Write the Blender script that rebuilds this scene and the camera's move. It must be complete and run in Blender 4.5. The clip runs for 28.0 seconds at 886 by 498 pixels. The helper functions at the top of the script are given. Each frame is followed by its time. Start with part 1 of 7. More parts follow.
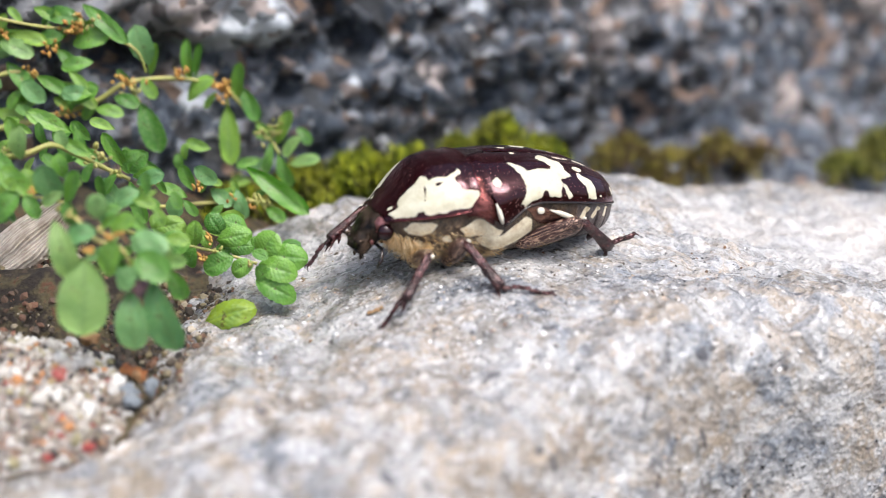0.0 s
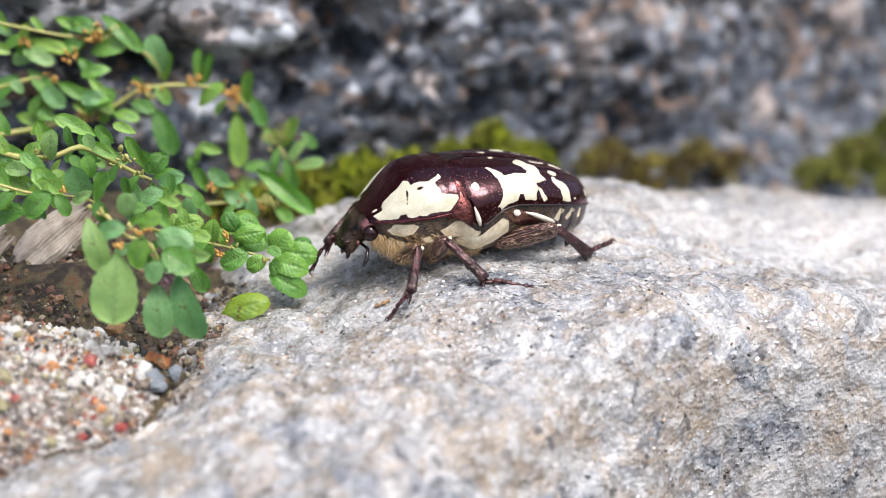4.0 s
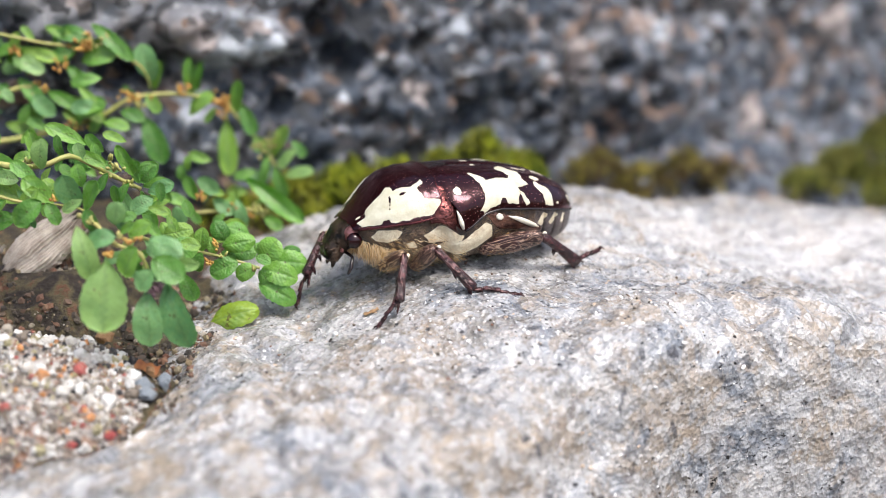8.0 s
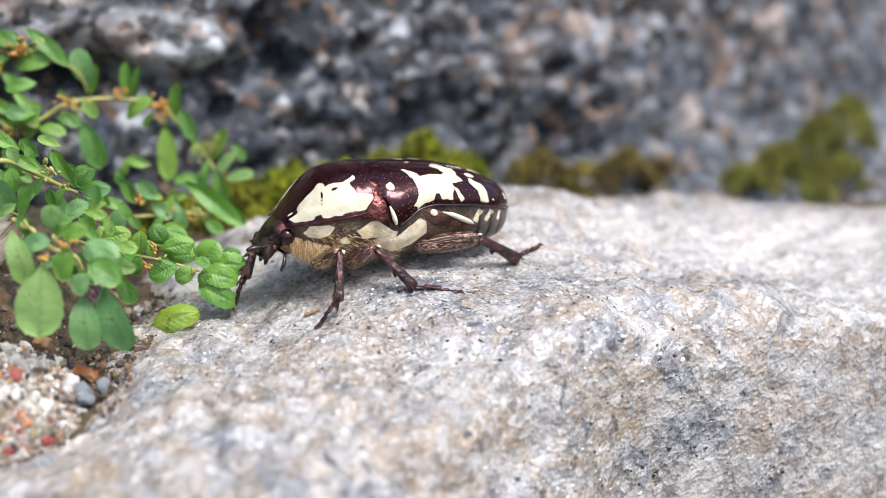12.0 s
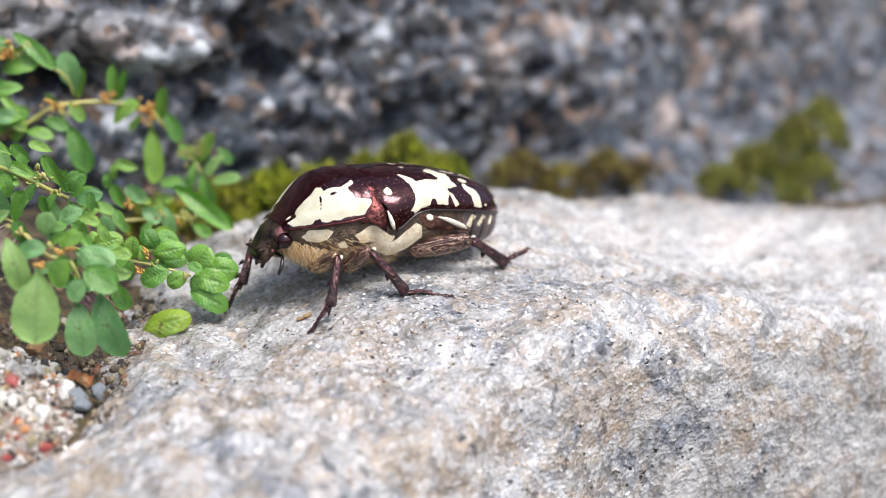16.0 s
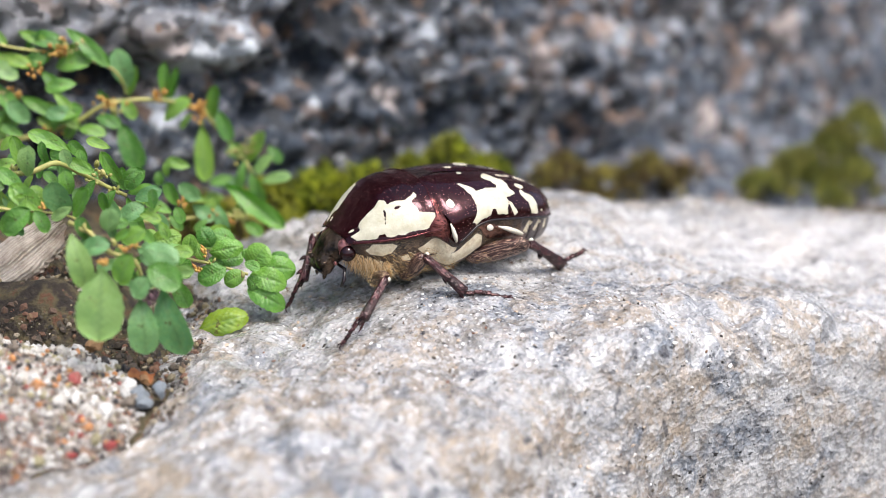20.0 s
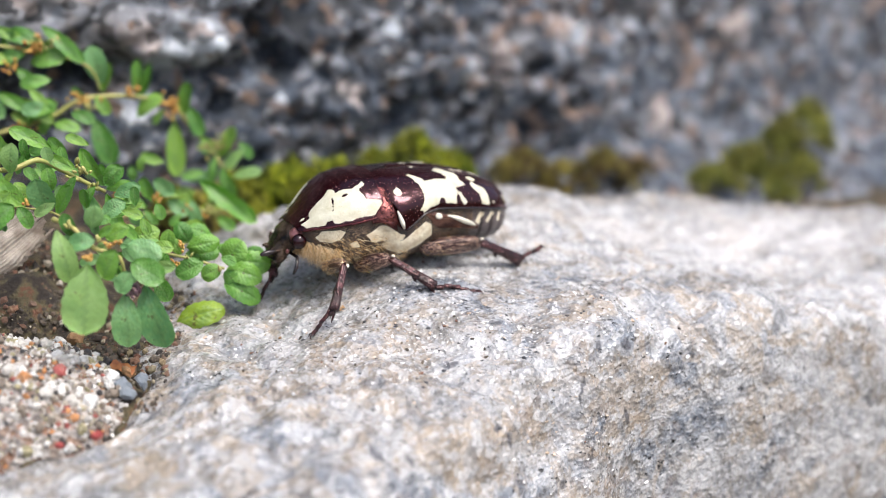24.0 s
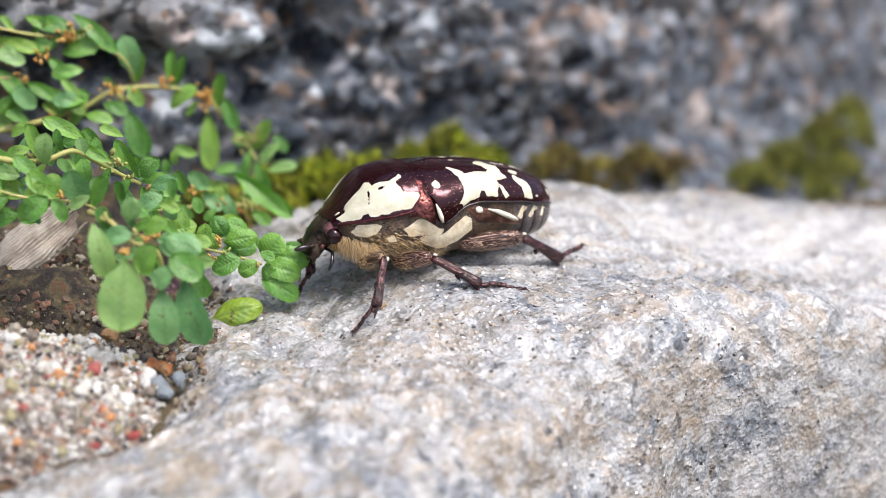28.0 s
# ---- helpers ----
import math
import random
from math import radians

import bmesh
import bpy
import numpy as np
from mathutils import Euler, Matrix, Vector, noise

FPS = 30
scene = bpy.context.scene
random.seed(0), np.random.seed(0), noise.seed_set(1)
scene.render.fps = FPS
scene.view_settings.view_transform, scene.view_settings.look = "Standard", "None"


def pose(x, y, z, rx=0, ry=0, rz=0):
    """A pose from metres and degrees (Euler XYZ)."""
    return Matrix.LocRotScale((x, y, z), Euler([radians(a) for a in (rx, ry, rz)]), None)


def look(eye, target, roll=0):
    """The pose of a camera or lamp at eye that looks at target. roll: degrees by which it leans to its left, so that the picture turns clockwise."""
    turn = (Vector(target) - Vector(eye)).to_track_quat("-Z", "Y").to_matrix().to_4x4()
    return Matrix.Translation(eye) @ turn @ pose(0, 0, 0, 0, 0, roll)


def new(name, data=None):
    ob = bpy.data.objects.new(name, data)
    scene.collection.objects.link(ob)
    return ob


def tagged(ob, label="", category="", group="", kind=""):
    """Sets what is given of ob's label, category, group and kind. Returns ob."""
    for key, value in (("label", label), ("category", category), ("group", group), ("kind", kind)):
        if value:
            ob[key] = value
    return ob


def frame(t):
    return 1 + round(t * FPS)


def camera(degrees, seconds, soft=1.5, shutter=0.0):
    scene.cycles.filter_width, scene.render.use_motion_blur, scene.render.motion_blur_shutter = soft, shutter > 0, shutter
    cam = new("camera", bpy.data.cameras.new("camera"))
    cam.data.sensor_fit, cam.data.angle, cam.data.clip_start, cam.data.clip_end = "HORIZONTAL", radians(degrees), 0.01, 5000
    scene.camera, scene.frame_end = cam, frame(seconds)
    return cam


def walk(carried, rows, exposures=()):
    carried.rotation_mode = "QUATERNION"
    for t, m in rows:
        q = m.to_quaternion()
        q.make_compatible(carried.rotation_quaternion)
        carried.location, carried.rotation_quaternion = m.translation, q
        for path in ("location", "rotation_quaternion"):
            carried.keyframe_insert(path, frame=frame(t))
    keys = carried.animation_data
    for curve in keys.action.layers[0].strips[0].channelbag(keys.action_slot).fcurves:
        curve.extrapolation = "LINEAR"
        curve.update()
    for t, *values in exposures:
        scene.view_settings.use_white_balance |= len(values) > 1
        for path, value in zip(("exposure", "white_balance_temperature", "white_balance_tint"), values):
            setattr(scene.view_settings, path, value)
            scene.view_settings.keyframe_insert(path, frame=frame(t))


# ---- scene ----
# All lengths below are in millimetres and are turned into metres by MM.
MM = 0.001
cam = camera(40.0, 28.0, 0.8)
cam.data.dof.use_dof = True
cam.data.dof.focus_distance = 0.0985
cam.data.dof.aperture_fstop = 19.0


def place(x, y, z, rx=0, ry=0, rz=0):
    """A pose from millimetres and degrees."""
    return pose(x * MM, y * MM, z * MM, rx, ry, rz)


PATH = [
    (0, 7.18, -85.08, 32.23, 71.248, 0.766, 4.966),
    (0.5, 6.53, -85.14, 32.13, 71.377, 0.550, 4.694),
    (1, 6.40, -84.97, 31.57, 71.401, 0.544, 4.498),
    (1.5, 6.18, -86.28, 31.92, 71.403, 0.253, 4.362),
    (2, 6.08, -88.14, 32.21, 71.385, 0.190, 4.068),
    (2.5, 5.85, -89.81, 32.70, 71.424, 0.178, 3.909),
    (3, 5.28, -90.77, 33.36, 71.365, 0.154, 3.688),
    (3.5, 5.60, -91.45, 33.56, 71.469, 0.244, 3.842),
    (5.5, 4.83, -92.11, 34.34, 71.566, -0.196, 3.838),
    (6, 5.15, -92.15, 33.98, 71.587, -0.070, 3.908),
    (6.5, 5.44, -92.29, 34.02, 71.597, -0.014, 3.856),
    (7, 5.70, -92.45, 34.00, 71.654, 0.085, 3.744),
    (7.5, 5.62, -92.60, 34.23, 71.747, 0.015, 3.605),
    (8, 5.66, -92.28, 34.02, 71.869, -0.028, 3.472),
    (8.5, 5.74, -92.15, 34.00, 71.871, -0.190, 3.150),
    (9, 5.48, -92.01, 34.02, 71.896, -0.290, 2.815),
    (9.5, 5.39, -92.59, 34.25, 71.968, -0.317, 2.402),
    (10, 4.91, -93.13, 34.79, 72.069, -0.483, 1.714),
    (10.5, 5.24, -93.23, 34.53, 72.186, -0.369, 1.225),
    (11, 5.61, -93.10, 34.31, 72.258, -0.245, 1.195),
    (11.5, 7.03, -93.59, 33.54, 72.535, 0.322, 1.369),
    (12, 6.61, -92.70, 33.23, 72.314, 0.226, 0.991),
    (12.5, 6.55, -93.10, 33.65, 72.370, 0.489, 1.126),
    (14.5, 5.67, -93.81, 34.28, 71.834, 0.605, 0.318),
    (15, 4.69, -93.79, 34.64, 71.740, 0.065, -0.218),
    (15.5, 5.01, -94.10, 34.48, 71.946, -0.088, -0.425),
    (16, 4.44, -93.58, 34.62, 71.944, -0.252, -0.635),
    (16.5, 4.46, -92.63, 34.24, 72.025, -0.094, -0.261),
    (17, 4.64, -91.98, 33.93, 72.000, 0.000, 0.000),
    (17.5, 4.48, -91.58, 33.82, 72.016, -0.071, 0.086),
    (18, 4.21, -91.70, 33.80, 72.124, -0.072, 0.021),
    (18.5, 3.48, -91.63, 33.58, 72.122, -0.114, -0.024),
    (19, 2.36, -91.53, 33.40, 72.203, -0.154, 0.236),
    (19.5, 1.48, -92.28, 33.74, 72.087, -0.301, 0.097),
    (20, 0.29, -93.04, 34.19, 72.082, -0.583, -0.107),
    (20.5, 0.56, -94.32, 34.53, 72.016, -0.704, -0.544),
    (21, -0.02, -94.35, 34.73, 71.775, -0.937, -1.275),
    (21.5, 0.60, -94.87, 34.75, 71.645, -0.772, -1.234),
    (23.5, -1.40, -96.12, 35.79, 71.496, -1.450, -2.238),
    (24, -2.00, -96.37, 36.15, 71.446, -1.562, -2.533),
    (24.5, -1.99, -97.24, 36.22, 71.444, -1.505, -2.865),
    (25, -2.41, -96.45, 35.43, 71.443, -1.265, -3.103),
    (25.5, -3.40, -94.81, 35.28, 71.283, -1.281, -2.530),
    (26, -3.29, -93.98, 34.83, 71.384, -0.976, -1.763),
    (26.5, -3.54, -93.44, 34.77, 71.325, -0.986, -1.524),
    (27, -3.56, -93.30, 34.61, 71.421, -1.090, -1.371),
    (27.5, -4.19, -93.03, 34.72, 71.391, -1.431, -1.573),
    (28, -4.36, -93.20, 34.73, 71.421, -1.681, -1.787),
]

walk(cam, [(t, place(x, y, z, rx, ry, rz)) for t, x, y, z, rx, ry, rz in PATH])

# ---- light: open shade under a bright overcast sky ----
world = bpy.data.worlds.new("sky")
scene.world = world
world.use_nodes = True
wn = world.node_tree.nodes
sky = wn.new("ShaderNodeTexSky")
sky.sky_type = "NISHITA"
sky.sun_disc = False
sky.sun_elevation, sky.sun_rotation = radians(63), radians(134)
sky.air_density, sky.dust_density, sky.ozone_density = 0.9, 4.5, 1.0
wn["Background"].inputs["Strength"].default_value = 0.12
world.node_tree.links.new(sky.outputs[0], wn["Background"].inputs["Color"])
sun = new("sun", bpy.data.lights.new("sun", "SUN"))
sun.data.energy, sun.data.angle, sun.data.color = 1.5, radians(24), (1.0, 0.985, 0.985)
sun.matrix_world = look((0.40, -0.38, 1.1), (0, 0, 0))
scene.view_settings.exposure = 1.19


# ---- materials ----
class Nodes:
    """A short hand for building a material's nodes."""

    def __init__(self, name, rough=0.6):
        self.mat = bpy.data.materials.new(name)
        self.mat.use_nodes = True
        self.tree = self.mat.node_tree
        self.shader = self.tree.nodes["Principled BSDF"]
        self.shader.inputs["Roughness"].default_value = rough
        self.coord = self.tree.nodes.new("ShaderNodeTexCoord").outputs["Object"]

    def link(self, a, b):
        self.tree.links.new(a, b)

    def noise(self, per_mm, detail=3.0, rough=0.55, warp=0.0):
        n = self.tree.nodes.new("ShaderNodeTexNoise")
        self.link(self.coord, n.inputs["Vector"])
        n.inputs["Scale"].default_value = per_mm / MM
        n.inputs["Detail"].default_value = detail
        n.inputs["Roughness"].default_value = rough
        n.inputs["Distortion"].default_value = warp
        return n.outputs["Fac"]

    def cells(self, per_mm, what="Distance", randomness=1.0):
        n = self.tree.nodes.new("ShaderNodeTexVoronoi")
        self.link(self.coord, n.inputs["Vector"])
        n.inputs["Scale"].default_value = per_mm / MM
        n.inputs["Randomness"].default_value = randomness
        return n.outputs[what]

    def streaks(self, per_mm, detail=3.0, rough=0.55, warp=0.0):
        """Noise with its own grain along x, y and z."""
        m = self.tree.nodes.new("ShaderNodeVectorMath")
        m.operation = "MULTIPLY"
        self.link(self.coord, m.inputs[0])
        m.inputs[1].default_value = [k / MM for k in per_mm]
        n = self.tree.nodes.new("ShaderNodeTexNoise")
        self.link(m.outputs[0], n.inputs["Vector"])
        for key, value in (("Scale", 1.0), ("Detail", detail), ("Roughness", rough), ("Distortion", warp)):
            n.inputs[key].default_value = value
        return n.outputs["Fac"]

    def split(self, colour):
        n = self.tree.nodes.new("ShaderNodeSeparateColor")
        self.link(colour, n.inputs[0])
        return n.outputs

    def attribute(self, name, what="Fac"):
        n = self.tree.nodes.new("ShaderNodeAttribute")
        n.attribute_name = name
        return n.outputs[what]

    def ramp(self, fac, *stops):
        n = self.tree.nodes.new("ShaderNodeValToRGB")
        e = n.color_ramp.elements
        while len(e) < len(stops):
            e.new(0.5)
        for el, (pos, colour) in zip(e, stops):
            el.position = pos
            el.color = (*colour, 1) if len(colour) == 3 else colour
        self.link(fac, n.inputs[0])
        return n.outputs[0]

    def level(self, fac, low, high, a=0.0, b=1.0):
        n = self.tree.nodes.new("ShaderNodeMapRange")
        n.interpolation_type = "SMOOTHSTEP"
        self.link(fac, n.inputs["Value"])
        for key, value in (("From Min", low), ("From Max", high), ("To Min", a), ("To Max", b)):
            n.inputs[key].default_value = value
        return n.outputs[0]

    def mix(self, fac, a, b, mode="MIX"):
        n = self.tree.nodes.new("ShaderNodeMix")
        n.data_type, n.blend_type = "RGBA", mode
        for socket, value in ((n.inputs[0], fac), (n.inputs[6], a), (n.inputs[7], b)):
            if isinstance(value, (int, float)):
                socket.default_value = value
            elif isinstance(value, tuple):
                socket.default_value = (*value, 1)
            else:
                self.link(value, socket)
        return n.outputs[2]

    def sum(self, a, b, op="ADD"):
        n = self.tree.nodes.new("ShaderNodeMath")
        n.operation = op
        for socket, value in ((n.inputs[0], a), (n.inputs[1], b)):
            if isinstance(value, (int, float)):
                socket.default_value = value
            else:
                self.link(value, socket)
        return n.outputs[0]

    def chance(self):
        return self.tree.nodes.new("ShaderNodeObjectInfo").outputs["Random"]

    def island(self):
        return self.tree.nodes.new("ShaderNodeNewGeometry").outputs["Random Per Island"]

    def bump(self, height, depth_mm, strength=1.0):
        n = self.tree.nodes.new("ShaderNodeBump")
        n.inputs["Strength"].default_value = strength
        n.inputs["Distance"].default_value = depth_mm * MM
        self.link(height, n.inputs["Height"])
        self.link(n.outputs[0], self.shader.inputs["Normal"])

    def done(self, colour, rough=None, **plain):
        if isinstance(colour, tuple):
            self.shader.inputs["Base Color"].default_value = (*colour, 1)
        else:
            self.link(colour, self.shader.inputs["Base Color"])
        if rough is not None:
            if isinstance(rough, (int, float)):
                self.shader.inputs["Roughness"].default_value = rough
            else:
                self.link(rough, self.shader.inputs["Roughness"])
        for key, value in plain.items():
            self.shader.inputs[key.replace("_", " ")].default_value = value
        return self.mat


def granite():
    """Pale quartz-rich granite: milky crystals, blue-grey and tan stains, black specks; stains, bands and painted light
    and shade come from the mesh.
    """
    n = Nodes("pale_granite")
    base = n.ramp(n.noise(0.22, 6, 0.66, 0.8), (0.34, (0.28, 0.262, 0.235)), (0.46, (0.41, 0.382, 0.345)), (0.58, (0.54, 0.513, 0.475)), (0.70, (0.68, 0.665, 0.635)))
    warm = n.sum(n.attribute("tan"), n.sum(n.noise(0.3, 5, 0.65, 0.6), 0.9, "MULTIPLY"))
    base = n.mix(n.level(warm, 0.46, 0.95, 0, 0.85), base, (0.50, 0.412, 0.322))
    cold = n.sum(n.attribute("grey"), n.sum(n.noise(0.5, 5, 0.65, 0.6), 1.0, "MULTIPLY"))
    base = n.mix(n.level(cold, 0.55, 1.0, 0, 0.8), base, (0.34, 0.395, 0.475))
    base = n.mix(n.level(n.sum(n.attribute("white"), n.sum(n.noise(0.4, 4, 0.6), 0.8, "MULTIPLY")), 0.55, 1.1, 0, 0.85), base, (0.90, 0.89, 0.88))
    base = n.mix(n.level(n.noise(0.83, 4, 0.6, 0.8), 0.54, 0.62, 0, 0.6), base, (0.88, 0.89, 0.92))
    base = n.mix(n.level(n.noise(0.71, 4, 0.6, 1.0), 0.54, 0.62, 0, 0.42), base, (0.25, 0.26, 0.28))
    base = n.mix(n.level(n.noise(0.47, 5, 0.62, 1.2), 0.51, 0.64, 0, 0.45), base, (0.52, 0.40, 0.325))
    base = n.mix(n.level(n.noise(0.19, 5, 0.6, 1.4), 0.52, 0.62, 0, 0.25), base, (0.28, 0.325, 0.40))
    base = n.mix(n.level(n.noise(0.29, 3, 0.5, 0.6), 0.50, 0.60, 0, 0.5), base, (0.86, 0.87, 0.89))
    base = n.mix(n.level(n.noise(0.24, 4, 0.55, 0.9), 0.52, 0.61, 0, 0.5), base, (0.34, 0.38, 0.45))
    base = n.mix(n.level(n.noise(0.21, 4, 0.55, 1.1), 0.52, 0.60, 0, 0.55), base, (0.66, 0.53, 0.39))
    coarse, fine = (n.split(n.cells(k, "Color")) for k in (1.3, 3.0))
    base = n.mix(n.level(coarse[0], 0.70, 0.92, 0, 0.6), base, (0.92, 0.92, 0.92))
    base = n.mix(n.level(coarse[1], 0.80, 0.96, 0, 0.3), base, (0.27, 0.275, 0.29))
    base = n.mix(n.level(fine[0], 0.70, 0.94, 0, 0.5), base, (0.92, 0.92, 0.925))
    base = n.mix(n.level(fine[1], 0.76, 0.96, 0, 0.3), base, (0.22, 0.22, 0.23))
    speck = n.sum(n.streaks((1.1, 2.2, 2.2), 4, 0.62, 0.3), n.sum(n.level(cold, 0.5, 1.2), 0.055, "MULTIPLY"))
    base = n.mix(n.level(speck, 0.645, 0.685), base, (0.03, 0.03, 0.034))
    clump = n.sum(n.noise(0.75, 5, 0.7, 0.6), n.sum(n.level(cold, 0.5, 1.2), 0.11, "MULTIPLY"))
    base = n.mix(n.level(clump, 0.62, 0.71, 0, 0.7), base, (0.10, 0.105, 0.12))
    base = n.mix(1.0, base, (0.477, 0.478, 0.474), "MULTIPLY")
    # The glare of open sky on the far side, put into the colour.
    base = n.mix(n.level(n.sum(n.attribute("skylit"), n.sum(n.noise(0.2, 4), 0.6, "MULTIPLY")), 0.5, 1.2, 0, 0.6), base, (0.485, 0.47, 0.455))
    base = n.mix(n.level(n.attribute("dark"), 0.35, 0.65, 0, 0.85), base, (0.06, 0.06, 0.068))
    rough = n.level(fine[2], 0.1, 0.9, 0.05, 0.5)
    facets = n.sum(n.sum(n.cells(1.3), 0.22, "MULTIPLY"), n.sum(n.cells(3.0), 0.22, "MULTIPLY"))
    n.bump(n.sum(n.sum(n.noise(0.4, 5, 0.55), 2.6, "MULTIPLY"), facets), 0.45, 0.9)
    return n.done(base, rough, Specular_IOR_Level=0.6)


def wall_stone():
    """Dark weathered stone: blue-grey grains, black pits, pale and pinkish crystals, brown stains."""
    n = Nodes("dark_weathered_stone", 0.75)
    base = n.ramp(n.noise(0.5, 9, 0.72, 0.6), (0.34, (0.012, 0.014, 0.017)), (0.45, (0.056, 0.072, 0.096)), (0.55, (0.125, 0.150, 0.188)), (0.65, (0.25, 0.26, 0.28)), (0.76, (0.48, 0.47, 0.46)))
    base = n.mix(n.level(n.noise(0.24, 4, 0.6, 0.5), 0.52, 0.62, 0, 0.45), base, (0.24, 0.18, 0.14))
    grain = n.split(n.cells(0.62, "Color"))
    base = n.mix(n.level(grain[0], 0.74, 0.90, 0, 0.6), base, (0.36, 0.37, 0.40))
    base = n.mix(n.level(grain[1], 0.80, 0.92, 0, 0.5), base, (0.34, 0.25, 0.19))
    base = n.mix(n.level(grain[2], 0.70, 0.90, 0, 0.7), base, (0.020, 0.022, 0.025))
    base = n.mix(n.level(n.attribute("pale"), 0.2, 0.9, 0, 0.7), base, (0.42, 0.40, 0.395))
    # Darker stone, plus shade of hollows and the ledge's underside put into colour.
    base = n.mix(n.level(n.attribute("stain_shade"), 0.1, 0.8, 0, 0.45), base, (0.022, 0.024, 0.027))
    base = n.mix(n.level(n.noise(0.24, 4, 0.6, 0.3), 0.56, 0.63, 0, 0.9), base, (0.010, 0.011, 0.012))
    base = n.mix(n.level(n.noise(0.46, 4, 0.6, 0.2), 0.60, 0.67, 0, 0.8), base, (0.62, 0.61, 0.60))
    pink = n.sum(n.attribute("pink"), n.sum(n.noise(0.6, 5, 0.7), 0.9, "MULTIPLY"))
    base = n.mix(n.level(pink, 0.72, 1.1, 0, 0.85), base, (0.68, 0.56, 0.50))
    chalk = n.sum(n.attribute("white"), n.sum(n.noise(0.5, 6, 0.75), 1.2, "MULTIPLY"))
    base = n.mix(n.level(chalk, 0.68, 1.15, 0, 0.95), base, (0.86, 0.88, 0.90))
    hard = n.split(n.cells(0.6, "Color"))
    base = n.mix(n.level(hard[0], 0.72, 0.80, 0, 0.75), base, (0.014, 0.016, 0.018))
    base = n.mix(n.level(hard[1], 0.86, 0.94, 0, 0.75), base, (0.44, 0.455, 0.49))
    base = n.mix(n.level(hard[2], 0.87, 0.93, 0, 0.7), base, (0.34, 0.21, 0.14))
    base = n.mix(1.0, base, (0.82, 0.86, 0.90), "MULTIPLY")
    n.bump(n.noise(0.5, 8, 0.7), 1.4, 1.0)
    return n.done(base, Specular_IOR_Level=0.5)


def soil():
    n = Nodes("dark_soil", 0.95)
    base = n.ramp(n.noise(0.5, 5, 0.6), (0.3, (0.012, 0.010, 0.008)), (0.46, (0.048, 0.036, 0.026)), (0.56, (0.12, 0.10, 0.05)), (0.66, (0.16, 0.065, 0.036)), (0.76, (0.24, 0.20, 0.13)))
    n.bump(n.noise(0.9, 7, 0.7), 1.2)
    return n.done(base)


def mossy(name, dark, mid, light, brown):
    n = Nodes(name, 0.7)
    base = n.ramp(n.island(), (0.0, dark), (0.5, mid), (1.0, light))
    base = n.mix(n.level(n.noise(0.26, 5, 0.65), 0.44, 0.56, 0, brown), base, (0.075, 0.042, 0.016))
    return n.done(base, Subsurface_Weight=0.0)


def leafy(name, deep, mid, light, spots=0.66, quilted=(0.36, 0.55, 0.17), veined=(0.46, 0.60, 0.28), shaded=(0.10, 0.27, 0.08)):
    """Fleshy quilted leaf; lengths here count in blades, since every blade is scaled from one of unit length."""
    blade = MM
    n = Nodes(name, 0.4)
    hue = n.ramp(n.chance(), (0.0, deep), (0.5, mid), (1.0, light))
    vein = n.attribute("vein")
    quilt = n.cells(13 * blade)
    base = n.mix(n.level(quilt, 0.25, 0.75, 0.25, 0), hue, quilted)
    base = n.mix(n.level(vein, 0.35, 1.0, 0, 0.18), base, veined)
    base = n.mix(n.level(n.noise(2.2 * blade, 3), 0.5, 0.72, 0, 0.35), base, shaded)
    base = n.mix(n.level(n.noise(3.3 * blade, 5, 0.65), spots, spots + 0.06, 0, 0.75), base, (0.13, 0.06, 0.03))
    n.bump(n.sum(n.sum(quilt, -0.8, "MULTIPLY"), n.sum(vein, -0.3, "MULTIPLY")), 0.08, 0.8)
    base = n.mix(n.level(vein, 0.5, 1.0, 0, 0.25), base, (0.06, 0.20, 0.04))
    mat = n.done(base, n.level(n.noise(2.0 * blade), 0.3, 0.7, 0.24, 0.42), Specular_IOR_Level=0.8)
    n.shader.inputs["Transmission Weight"].default_value = 0.0
    # light passes through the thin blade
    thin = n.tree.nodes.new("ShaderNodeBsdfTranslucent")
    n.link(base, thin.inputs["Color"])
    both = n.tree.nodes.new("ShaderNodeMixShader")
    both.inputs[0].default_value = 0.55
    n.link(n.shader.outputs[0], both.inputs[1])
    n.link(thin.outputs[0], both.inputs[2])
    n.link(both.outputs[0], n.tree.nodes["Material Output"].inputs["Surface"])
    return mat


def plain(name, dark, light, per_mm, rough=0.5, relief=0.05, **more):
    """A two-tone natural surface with fine relief."""
    n = Nodes(name, rough)
    base = n.ramp(n.noise(per_mm, 4, 0.6), (0.3, dark), (0.7, light))
    n.bump(n.noise(per_mm * 3, 4), relief, 0.8)
    return n.done(base, **more)


